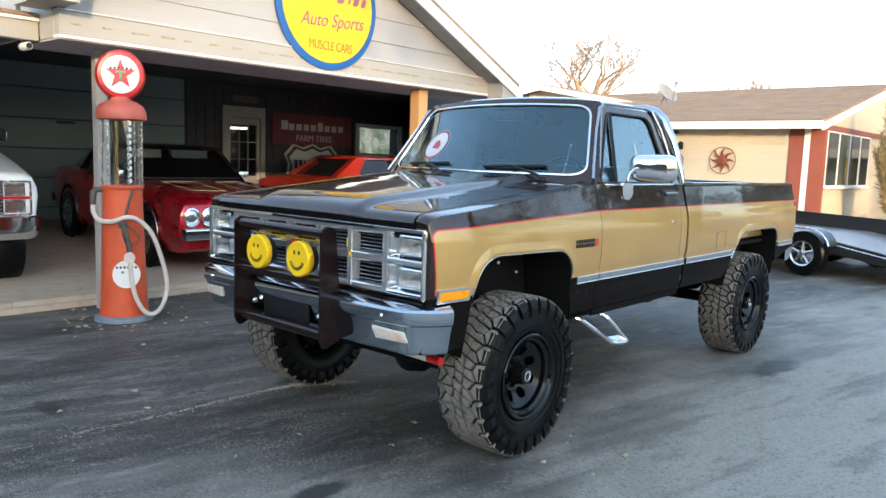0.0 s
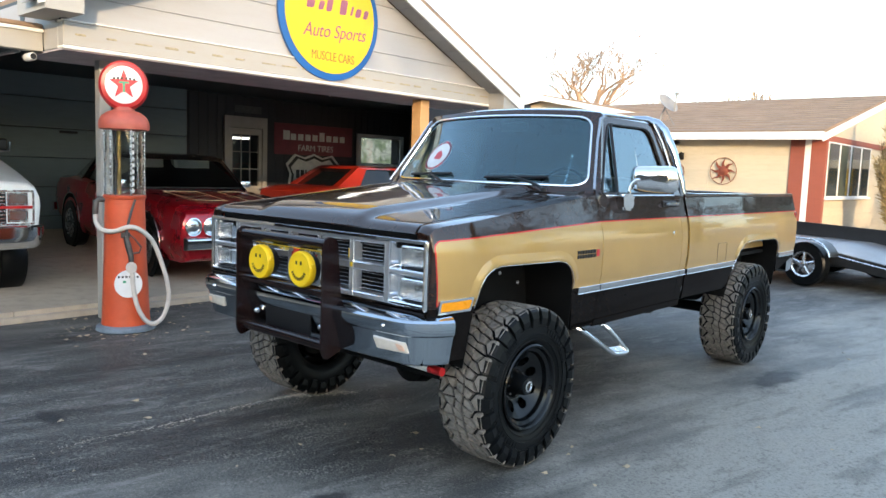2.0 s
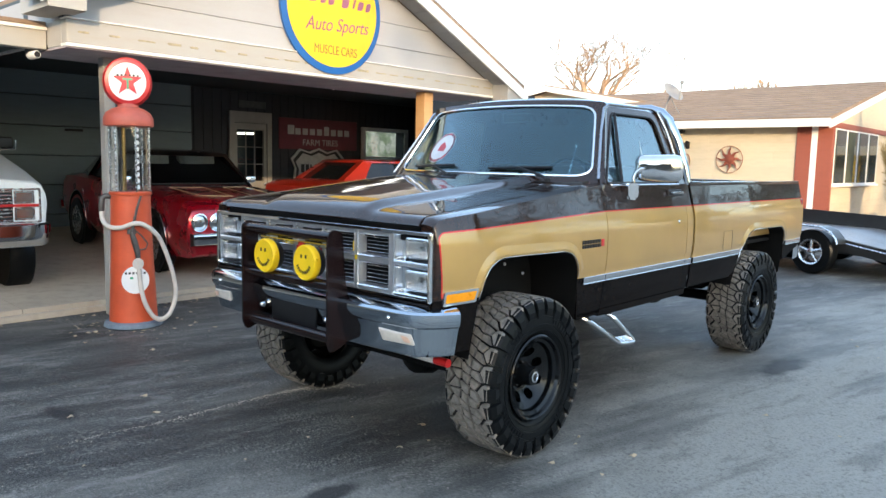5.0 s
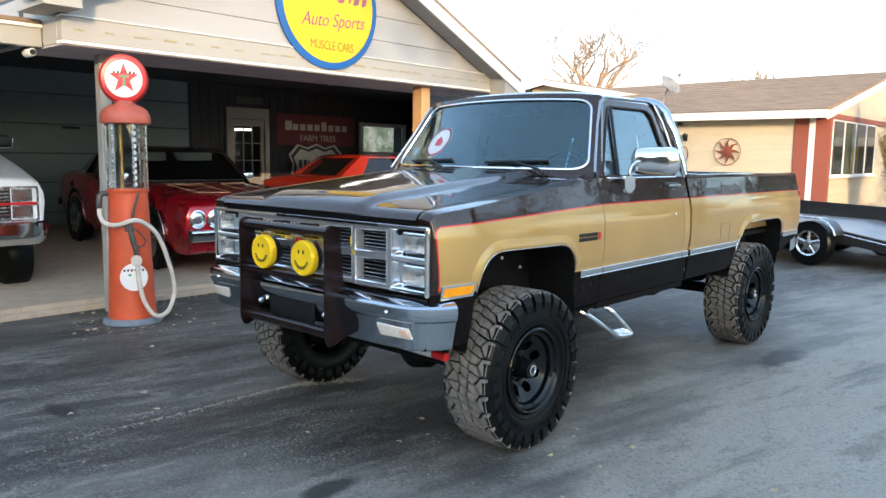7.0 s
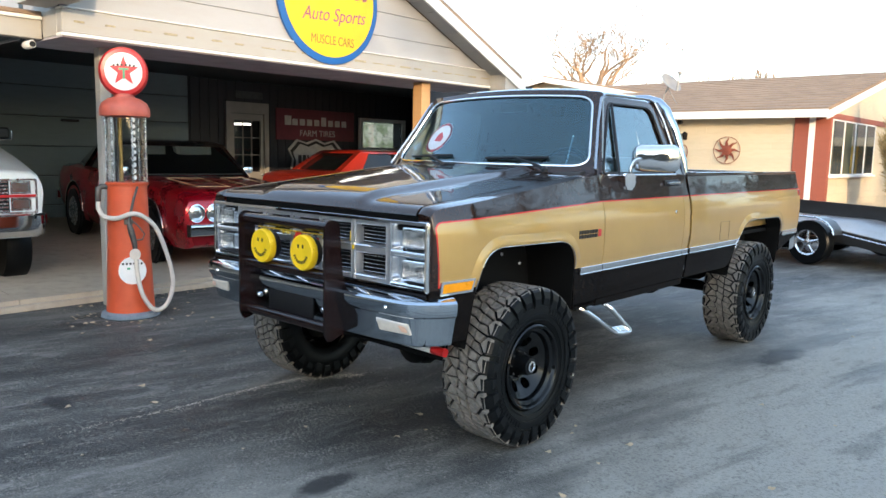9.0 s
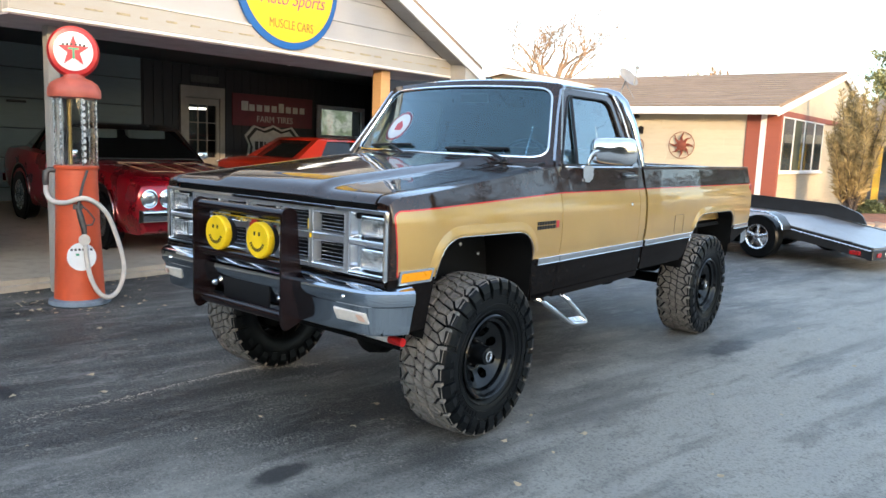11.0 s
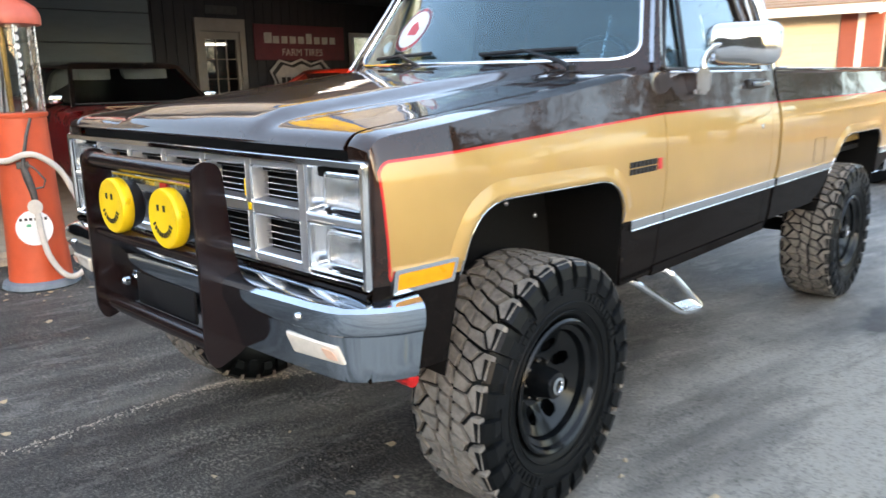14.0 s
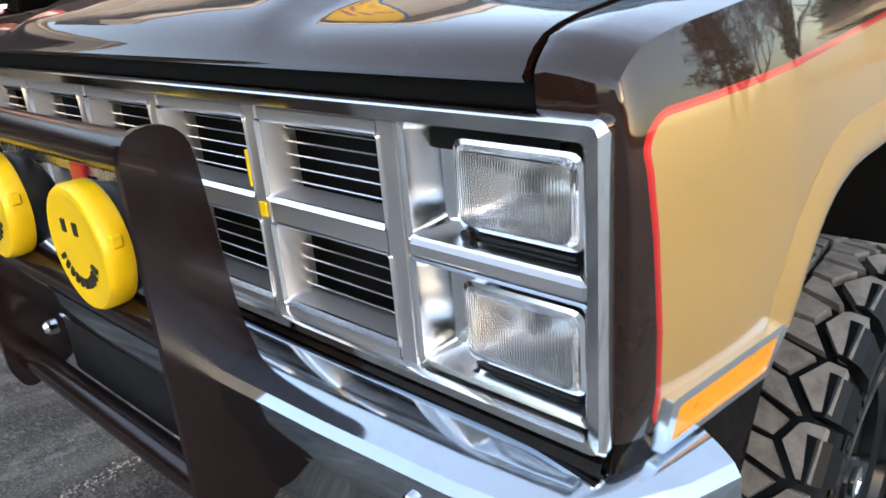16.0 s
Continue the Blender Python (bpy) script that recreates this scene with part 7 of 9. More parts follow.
# ---- the old petrol pump ----
M_STARRED = plain("star_red", (0.62, 0.012, 0.03), 0.35)
def build_pump():
    p = root("petrol_pump", pose(-3.60, 0.675, LOT_Z, 0, 0, -24) @ Matrix.Diagonal((0.94, 0.94, 1.005, 1)), label="antique orange-red visible petrol pump with glass cylinder and globe", category="petrol pump")
    bm = bmesh.new()
    lathe(bm, [(0.27, 0.0), (0.285, 0.01), (0.275, 0.045), (0.24, 0.06)], (0, 0, 0), "z", 40)
    part("base_plate", bm, M_STONE_BLUE, p, "chipped blue-grey base")
    bm = bmesh.new()
    lathe(bm, [(0.232, 0.055), (0.228, 0.09), (0.200, 0.70), (0.186, 1.235), (0.198, 1.24), (0.202, 1.262), (0.196, 1.270)], (0, 0, 0), "z", 48)
    part("column", bm, M_PUMPRED, p, "tapered orange-red steel column")
    bm = bmesh.new()
    lathe(bm, [(0.178, 1.271), (0.178, 1.868), (0.172, 1.868), (0.172, 1.271)], (0, 0, 0), "z", 40, caps=False)
    part("glass_cylinder", bm, M_LENS, p, "clear glass fuel cylinder").visible_shadow = False
    for k in range(6):
        a = k * math.tau / 6 + 0.3
        bm = bmesh.new()
        tube(bm, [(0.188 * math.cos(a), 0.188 * math.sin(a), 1.265), (0.188 * math.cos(a), 0.188 * math.sin(a), 1.875)], 0.008, 8)
        part("tie_rod", bm, M_SATIN, p, "metal tie rod")
    bm = bmesh.new()
    tube(bm, [(-0.05, -0.05, 1.27), (-0.05, -0.05, 1.86)], 0.02, 10)
    part("standpipe", bm, M_BRASS, p, "brass standpipe")
    bm = bmesh.new()
    tube(bm, [(0.03, -0.09, 1.27), (0.02, -0.07, 1.55), (0.03, -0.10, 1.86)], 0.010, 8)
    part("drain_pipe", bm, M_IRON, p)
    gauge = root("gauge")
    gauge.parent = p
    bm = bmesh.new()
    box(bm, 0.150, 0.156, 0.045, 0.085, 1.29, 1.86, 0.002, 1)
    part("gauge_strip", bm, M_IRON, gauge)
    for k in range(10):
        bm = bmesh.new()
        lathe(bm, [(0.022, 0.1565), (0.022, 0.161), (0.016, 0.162)], (0, 0.065, 1.315 + k * 0.058), "x", 14)
        part("gallon_marker", bm, M_WHITE, gauge, "round white marker")
    bm = bmesh.new()
    lathe(bm, [(0.215, 1.866), (0.232, 1.872), (0.236, 1.90), (0.232, 1.945), (0.205, 1.995), (0.15, 2.03), (0.10, 2.045), (0.09, 2.075)], (0, 0, 0), "z", 44)
    part("dome_cap", bm, M_PUMPTOP, p, "faded salmon dome cap")
    # globe: red rimmed disc with white faces and a star
    globe = root("globe")
    globe.parent = p
    bm = bmesh.new()
    lathe(bm, [(0.165, -0.085), (0.205, -0.078), (0.222, -0.05), (0.228, 0.0), (0.222, 0.05), (0.205, 0.078), (0.165, 0.085)], (0, 0, 2.27), "x", 48)
    part("globe_rim", bm, M_RED, globe, "red glass rim")
    bm = bmesh.new()
    lathe(bm, [(0.170, 0.080), (0.168, 0.088), (0.09, 0.096), (0.01, 0.099)], (0, 0, 2.27), "x", 44)
    part("globe_face", bm, M_WHITE, globe, "white glass face")
    bm = bmesh.new()
    star = [((0.140 if k % 2 == 0 else 0.056) * math.sin(k * math.pi / 5), 2.272 + (0.140 if k % 2 == 0 else 0.056) * math.cos(k * math.pi / 5)) for k in range(10)]
    prism(bm, star, "x", 0.0995, 0.103)
    part("star", bm, M_STARRED, globe, "red star")
    bm = bmesh.new()
    prism(bm, [(-0.045, 2.30), (0.045, 2.30), (0.045, 2.283), (0.010, 2.283), (0.010, 2.205), (-0.010, 2.205), (-0.010, 2.283), (-0.045, 2.283)], "x", 0.1032, 0.105)
    part("star_mark", bm, M_GREEN, globe, "green mark on the star")
    for k in range(6):
        bm = bmesh.new()
        yy = -0.098 + k * 0.036
        box(bm, 0.1035, 0.1055, yy, yy + 0.020, 2.312 + 0.006 * math.sin(k / 5 * math.pi), 2.333 + 0.006 * math.sin(k / 5 * math.pi))
        part("lettering_bar", bm, M_INK, globe)
    # hose from the left elbow round to the nozzle on its hook
    bm = bmesh.new()
    tube(bm, [(0.02, -0.17, 1.225), (0.03, -0.235, 1.228), (0.035, -0.262, 1.205), (0.035, -0.268, 1.15), (0.035, -0.268, 1.09)], [0.026, 0.026, 0.03, 0.03, 0.026], 12)
    part("elbow", bm, M_IRON, p, "iron elbow fitting")
    pts = [(0.035, -0.268, 1.09), (0.06, -0.265, 1.02), (0.13, -0.215, 0.955), (0.20, -0.10, 0.945), (0.225, 0.02, 0.985), (0.21, 0.12, 0.965), (0.17, 0.24, 0.86), (0.14, 0.32, 0.68), (0.13, 0.385, 0.45), (0.14, 0.395, 0.28), (0.17, 0.34, 0.13), (0.21, 0.25, 0.075), (0.235, 0.17, 0.12), (0.245, 0.10, 0.25), (0.235, 0.065, 0.42), (0.225, 0.055, 0.58)]
    sm = []
    for i in range(len(pts) - 1):
        p0, p1, p2, p3 = (Vector(pts[max(i - 1, 0)]), Vector(pts[i]), Vector(pts[i + 1]), Vector(pts[min(i + 2, len(pts) - 1)]))
        for t in (0.0, 0.25, 0.5, 0.75):
            sm.append(0.5 * (2 * p1 + (p2 - p0) * t + (2 * p0 - 5 * p1 + 4 * p2 - p3) * t * t + (3 * p1 - p0 - 3 * p2 + p3) * t ** 3))
    bm = bmesh.new()
    tube(bm, sm + [Vector(pts[-1])], 0.022, 12)
    part("hose", bm, M_HOSE, p, "aged cream rubber hose")
    nozzle = root("nozzle")
    nozzle.parent = p
    bm = bmesh.new()
    tube(bm, [(0.225, 0.055, 0.60), (0.225, 0.045, 0.72), (0.22, 0.02, 0.82), (0.22, 0.0, 0.90)], [0.018, 0.026, 0.030, 0.022], 10)
    part("nozzle_body", bm, M_IRON, nozzle, "grey iron nozzle body")
    bm = bmesh.new()
    tube(bm, [(0.22, 0.0, 0.90), (0.215, 0.02, 1.0), (0.205, 0.05, 1.12), (0.19, 0.09, 1.235)], [0.016, 0.013, 0.012, 0.011], 8)
    part("spout", bm, M_IRON, nozzle)
    bm = bmesh.new()
    tube(bm, [(0.225, 0.04, 0.74), (0.23, 0.12, 0.75), (0.23, 0.14, 0.80), (0.225, 0.08, 0.88), (0.22, 0.03, 0.92)], 0.008, 6)
    part("trigger_guard", bm, M_IRON, nozzle)
    bm = bmesh.new()
    box(bm, 0.185, 0.222, -0.045, 0.04, 0.885, 0.935, 0.006, 1)
    part("nozzle_hook", bm, M_IRON, p, "iron hook")
    # round white decal plates on the column
    bm = bmesh.new()
    lathe(bm, [(0.128, 0.214), (0.128, 0.220), (0.10, 0.221)], (0, 0.02, 0.46), "x", 36)
    decal = part("decal", bm, M_WHITE, p, "round white plate with faded marks")
    for k in range(6):
        bm = bmesh.new()
        yy = -0.075 + k * 0.034
        box(bm, 0.2212, 0.2225, yy, yy + 0.02, 0.515, 0.535)
        part("lettering_bar", bm, M_INK, decal)
    for yy in (-0.03, 0.05):
        bm = bmesh.new()
        box(bm, 0.2212, 0.2225, yy, yy + 0.03, 0.470, 0.490)
        part("decal_mark", bm, M_GREEN, decal)
    bm = bmesh.new()
    lathe(bm, [(0.052, 0.243), (0.052, 0.250), (0.03, 0.251)], (0, 0.048, 0.615), "x", 24)
    part("hose_collar", bm, M_HOSE, p, "pale round collar")


# ---- cars under the carport ----
def car_wheel(parent, x, y, s, r=0.33, rim=M_SATIN):
    w = root("wheel")
    w.parent = parent
    bm = bmesh.new()
    lathe(bm, [(0.20, y - s * 0.20), (r - 0.02, y - s * 0.20), (r, y - s * 0.17), (r, y - s * 0.03), (r - 0.02, y), (0.21, y + s * 0.004), (0.20, y - s * 0.02)], (x, 0, r), "y", 36, caps=False)
    part("tyre", bm, M_RUBBER, w)
    bm = bmesh.new()
    lathe(bm, [(0.205, y - s * 0.01), (0.20, y + s * 0.002), (0.18, y - s * 0.02), (0.14, y - s * 0.05), (0.07, y - s * 0.03), (0.05, y - s * 0.01)], (x, 0, r), "y", 30)
    part("rim", bm, rim, w, "bright wheel rim")


def build_coupe(name, m, paint, roof_mat, label, glass, seat, lamps=True):
    """Two-door hardtop, nose at local x = 0, tail at -4.7."""
    c = root(name, m, label=label, category="car")

    def ring(x, half, zb, zt, crown, tuck=0.06):
        pts = [(half - tuck, zb), (half, zb + 0.14), (half + 0.01, zb + 0.28), (half - 0.01, zt - 0.10), (half - 0.05, zt - 0.02), (half - 0.14, zt + crown * 0.5), (half * 0.5, zt + crown * 0.9), (0.0, zt + crown)]
        return [(x, a, b) for a, b in pts] + [(x, -a, b) for a, b in pts[-2::-1]]
    st = [(0.0, 0.86, 0.30, 0.72, 0.0), (-0.04, 0.90, 0.27, 0.80, 0.01), (-0.12, 0.915, 0.25, 0.85, 0.02), (-0.5, 0.93, 0.24, 0.875, 0.035), (-1.1, 0.945, 0.24, 0.905, 0.045), (-1.75, 0.95, 0.23, 0.93, 0.03), (-2.6, 0.95, 0.23, 0.93, 0.02), (-3.3, 0.955, 0.23, 0.955, 0.02), (-4.0, 0.95, 0.26, 0.965, 0.03), (-4.5, 0.92, 0.32, 0.94, 0.03), (-4.66, 0.89, 0.36, 0.90, 0.01), (-4.70, 0.86, 0.40, 0.86, 0.0)]
    bm = bmesh.new()
    loft(bm, [ring(*q) for q in st])
    part("body", bm, paint, c, smooth=32)
    # greenhouse: dark glass, pillars and roof
    base = [(-1.62, 0.80), (-2.2, 0.84), (-3.3, 0.84), (-4.02, 0.74)]
    top = [(-2.12, 0.64), (-2.4, 0.69), (-3.15, 0.69), (-3.45, 0.62)]
    lo = [(x, y, 0.93) for x, y in base] + [(x, -y, 0.93) for x, y in base[::-1]]
    hi = [(x, y, 1.325) for x, y in top] + [(x, -y, 1.325) for x, y in top[::-1]]
    bm = bmesh.new()
    loft(bm, [lo, hi])
    part("glasshouse", bm, glass, c, "dark tinted glass")
    bm = bmesh.new()
    loft(bm, [[(x * 1.0 + (0.03 if i in (0, 7) else -0.03 if i in (3, 4) else 0), y * 1.04, 1.317) for i, (x, y, z) in enumerate(hi)], [(x, y * 1.03, 1.35) for x, y, z in hi], [(lerp(x, -2.85, 0.12), y * 0.86, 1.38) for x, y, z in hi], [(lerp(x, -2.85, 0.5), y * 0.4, 1.39) for x, y, z in hi]])
    part("roof", bm, roof_mat, c, smooth=40)
    for s in (1, -1):
        bm = bmesh.new()
        tube(bm, [(-1.62, s * 0.81, 0.93), (-2.12, s * 0.65, 1.33)], 0.028, 8)
        part("front_pillar", bm, roof_mat, c)
        bm = bmesh.new()
        loft(bm, [[(-3.62, s * 0.86, 0.93), (-4.10, s * 0.78, 0.95), (-4.12, s * 0.62, 0.95), (-3.66, s * 0.78, 0.93)], [(-3.28, s * 0.705, 1.335), (-3.47, s * 0.64, 1.335), (-3.47, s * 0.50, 1.335), (-3.28, s * 0.64, 1.335)]])
        part("rear_pillar", bm, roof_mat, c)
        for x in (-0.92, -3.75):
            bm = bmesh.new()
            lathe(bm, [(0.395, s * 0.945), (0.395, s * 0.962), (0.36, s * 0.964), (0.2, s * 0.9)], (x, 0, 0.36), "y", 36)
            part("wheel_well", bm, M_CHASSIS, c)
            bm = bmesh.new()
            tube(bm, [(x + 0.395 * math.cos(a), s * 0.958, 0.36 + 0.395 * math.sin(a)) for a in [math.pi * k / 20 for k in range(21)]], 0.010, 6)
            part("arch_lip", bm, M_CHROME, c)
            car_wheel(c, x, s * 0.972, s)
        bm = bmesh.new()
        box(bm, -2.1, -1.85, s * 0.93 - 0.06, s * 0.93 + 0.10, 0.97, 1.06, 0.03, 2)
        part("door_mirror", bm, M_CHROME, c)
    for x0, x1, nm in ((0.015, 0.13, "front_bumper"), (-4.83, -4.715, "rear_bumper")):
        bm = bmesh.new()
        prism(bm, rounded([(x0, 0.40), (x1, 0.42), (x1, 0.54), (x0, 0.55)], 0.025, 4), "y", -0.90, 0.90)
        part(nm, bm, M_CHROME, c, "chrome blade bumper")
    if lamps:
        bm = bmesh.new()
        box(bm, 0.0, 0.02, -0.44, 0.44, 0.57, 0.72, 0.005, 1)
        part("grille", bm, M_BLACK, c)
        for y in (0.56, 0.78, -0.56, -0.78):
            h = root("headlight")
            h.parent = c
            bm = bmesh.new()
            lathe(bm, [(0.100, 0.0), (0.102, 0.03), (0.088, 0.036), (0.084, 0.02)], (0, y, 0.66), "x", 28, caps=False)
            part("bezel", bm, M_CHROME, h, "chrome ring")
            bm = bmesh.new()
            lathe(bm, [(0.086, 0.012), (0.07, 0.026), (0.03, 0.034), (0.002, 0.036)], (0, y, 0.66), "x", 24)
            part("lens", bm, M_LAMPFACE, h, "round glass lens")
    bm = bmesh.new()
    loft(bm, [[(lerp(x, -2.85, 0.04), y * 0.97, z) for x, y, _ in lo] for z in (0.94, 0.982)])
    part("cabin_liner", bm, M_BLACK, c)
    for y in (0.36, -0.36):
        bm = bmesh.new()
        loft(bm, [[(x, y + w * a, z) for x, a in ((-2.62, -1), (-2.62, 1), (-2.78, 1), (-2.78, -1))] for z, w in ((0.97, 0.27), (1.12, 0.28), (1.19, 0.25), (1.215, 0.20))])
        part("seat_back", bm, seat, c, smooth=40)
    return c


M_CARGLASS = make_glass("car_window_glass", (0.30, 0.36, 0.36), 0.0, 1.5)
M_LAMPFACE = make_chrome("lamp_face", (0.75, 0.77, 0.78), 0.16)
M_BRASS = plain("aged_brass", (0.42, 0.29, 0.10), 0.35, 0.8, 0.2, 18)
M_GLINT = plain("pale_gold_glint", (0.62, 0.50, 0.30), 0.35)


def build_cars():
    red = build_coupe("red_car", pose(-4.82, 2.86, slab_z(-5.3) - 0.02, 0, 2.1, -4.0) @ Matrix.Diagonal((1, 1, 1.09, 1)), M_REDCAR, M_DARKCAR, "glossy red muscle car with a black vinyl roof and painted hood reflections", M_CARGLASS, M_WHITETRIM)
    # pale lines on the hood, drawn in place of the tube lamp's reflection
    for s in (1, -1):
        for a, b in (((-0.35, s * 0.15, 0.915), (-1.2, s * 0.15, 0.96)), ((-1.2, s * 0.15, 0.96), (-1.35, s * 0.56, 0.955)), ((-1.35, s * 0.56, 0.955), (-0.5, s * 0.52, 0.915)), ((-0.5, s * 0.52, 0.915), (-0.35, s * 0.15, 0.915))):
            bm = bmesh.new()
            tube(bm, [a, b], 0.004, 6)
            part("stripe_edge", bm, M_GLINT, red, "pale line painted for the tube lamp's reflection")
    for y in (0.30, -0.30):
        bm = bmesh.new()
        box(bm, -2.75, -2.6, y - 0.17, y + 0.17, 0.95, 1.21, 0.05, 2)
        part("seat_back", bm, M_WHITE, red, "pale bucket seat back")
    build_coupe("orange_car", pose(-8.45, 10.75, slab_z(-8.5) - 0.005, 0, 0, 90), M_ORANGECAR, M_ORANGECAR, "bright orange two-door coupe parked by the back wall", M_DARKPANE, M_VINYL)


def build_white_pickup():
    """Nose at local y = 0 like the brown one, simplified, standing in the next bay."""
    t = root("white_pickup", pose(-5.16, -0.47, slab_z(-5.7) - 0.06, 0, 0, 90), label="white square-bodied pickup with a red grille stripe", category="pickup truck")
    bm = bmesh.new()
    prof = [(0.90, 0.55), (0.955, 0.75), (0.985, 1.0), (0.975, 1.10), (0.93, 1.20), (0.86, 1.24), (0.45, 1.27), (0.0, 1.28)]
    rows = []
    for y, k, dz in ((0.0, 0.955, -0.03), (0.02, 0.985, -0.012), (0.06, 1.0, 0.0), (0.5, 1.0, 0.13), (1.4, 1.0, 0.35), (1.45, 1.0, 0.355)):
        half = [(x * k, y, z if z < 1.05 else z + dz) for x, z in prof]
        rows.append(half + [(-x, yy, z) for x, yy, z in half[-2::-1]])
    loft(bm, rows)
    part("front_body", bm, M_WHITECAR, t, smooth=32)
    bm = bmesh.new()
    prism(bm, [(1.45, 0.55), (4.9, 0.55), (4.9, 1.36), (2.65, 1.36), (2.65, 1.58), (1.45, 1.58)], "x", -0.98, 0.98)
    part("rear_body", bm, M_WHITECAR, t)
    bm = bmesh.new()
    loft(bm, [[(-0.86, 1.45, 1.58), (0.86, 1.45, 1.58), (0.90, 2.62, 1.58), (-0.90, 2.62, 1.58)], [(-0.70, 1.80, 1.96), (0.70, 1.80, 1.96), (0.72, 2.55, 1.96), (-0.72, 2.55, 1.96)]])
    part("cab_glass", bm, M_CARGLASS, t, "dark cab glass")
    bm = bmesh.new()
    box(bm, -0.74, 0.74, 1.78, 2.6, 1.955, 2.02, 0.03, 2)
    part("roof", bm, M_WHITECAR, t)
    # nose: grille, lamps, stripe, bumper
    bm = bmesh.new()
    ring_plate(bm, rect3(-0.90, 0.90, 0.80, 1.165, -0.012, 0.02), rect3(-0.88, 0.88, 0.82, 1.145, -0.012, 0.02), (0, 0.02, 0))
    part("grille_frame", bm, M_SATIN, t)
    for k in range(9):
        bm = bmesh.new()
        z = 0.835 + k * 0.037
        if abs(z - 0.985) < 0.02:
            continue
        box(bm, -0.62, 0.62, -0.012, 0.0, z - 0.008, z + 0.008, 0.002, 1)
        part("grille_bar", bm, M_SATIN, t)
    bm = bmesh.new()
    box(bm, -0.63, 0.63, -0.004, -0.001, 0.82, 1.145)
    part("grille_back", bm, M_BLACK, t)
    bm = bmesh.new()
    box(bm, -0.88, 0.88, -0.022, -0.013, 0.972, 1.000, 0.003, 1)
    part("grille_stripe", bm, M_RED, t, "red stripe across the nose")
    for s in (1, -1):
        for z in (1.072, 0.900):
            h = root("headlight")
            h.parent = t
            bm = bmesh.new()
            ring_plate(bm, rect3(0.64, 0.835, z - 0.066, z + 0.066, -0.014, 0.01), rect3(0.655, 0.82, z - 0.052, z + 0.052, -0.014, 0.01), (0, 0.014, 0))
            part("bezel", flip(bm, s), M_SATIN, h)
            bm = bmesh.new()
            loft(bm, [rect3(0.656, 0.819, z - 0.051, z + 0.051, -0.004, 0.01), rect3(0.66, 0.815, z - 0.047, z + 0.047, -0.016, 0.01)])
            part("lens", flip(bm, s), M_LAMPFACE, h, "rectangular sealed beam")
    bm = bmesh.new()
    loft(bm, [[(x, y, z) for x, y in bumper_path(o)] for o, z in ((0.07, 0.79), (0.03, 0.80), (0.0, 0.78), (0.0, 0.70), (0.02, 0.60), (0.05, 0.56))], closed=False)
    thicken(bm, 0.006)
    part("front_bumper", bm, M_CHROME, t, "chrome bumper with a dent")
    for y in (0.78, 4.0):
        for s in (1, -1):
            w = root("wheel")
            w.parent = t
            bm = bmesh.new()
            lathe(bm, [(0.20, s * 0.70), (0.37, s * 0.71), (0.39, s * 0.74), (0.39, s * 0.94), (0.37, s * 0.97), (0.21, s * 0.97)], (0, y, 0.39), "x", 36)
            part("tyre", bm, M_RUBBER, w)
            bm = bmesh.new()
            lathe(bm, [(0.21, s * 0.965), (0.20, s * 0.975), (0.15, s * 0.93), (0.05, s * 0.94)], (0, y, 0.39), "x", 24)
            part("rim", bm, M_SATIN, w)
    m = root("door_mirror")
    m.parent = t
    bm = bmesh.new()
    box(bm, 0.98, 1.18, 1.58, 1.68, 1.58, 1.72, 0.035, 3)
    part("mirror_head", bm, M_BLACK, m)
    bm = bmesh.new()
    tube(bm, [(0.90, 1.64, 1.48), (0.98, 1.62, 1.55), (1.06, 1.60, 1.57), (1.19, 1.575, 1.575), (1.195, 1.575, 1.68)], 0.012, 8)
    part("mirror_arm", bm, M_CHROME, m)


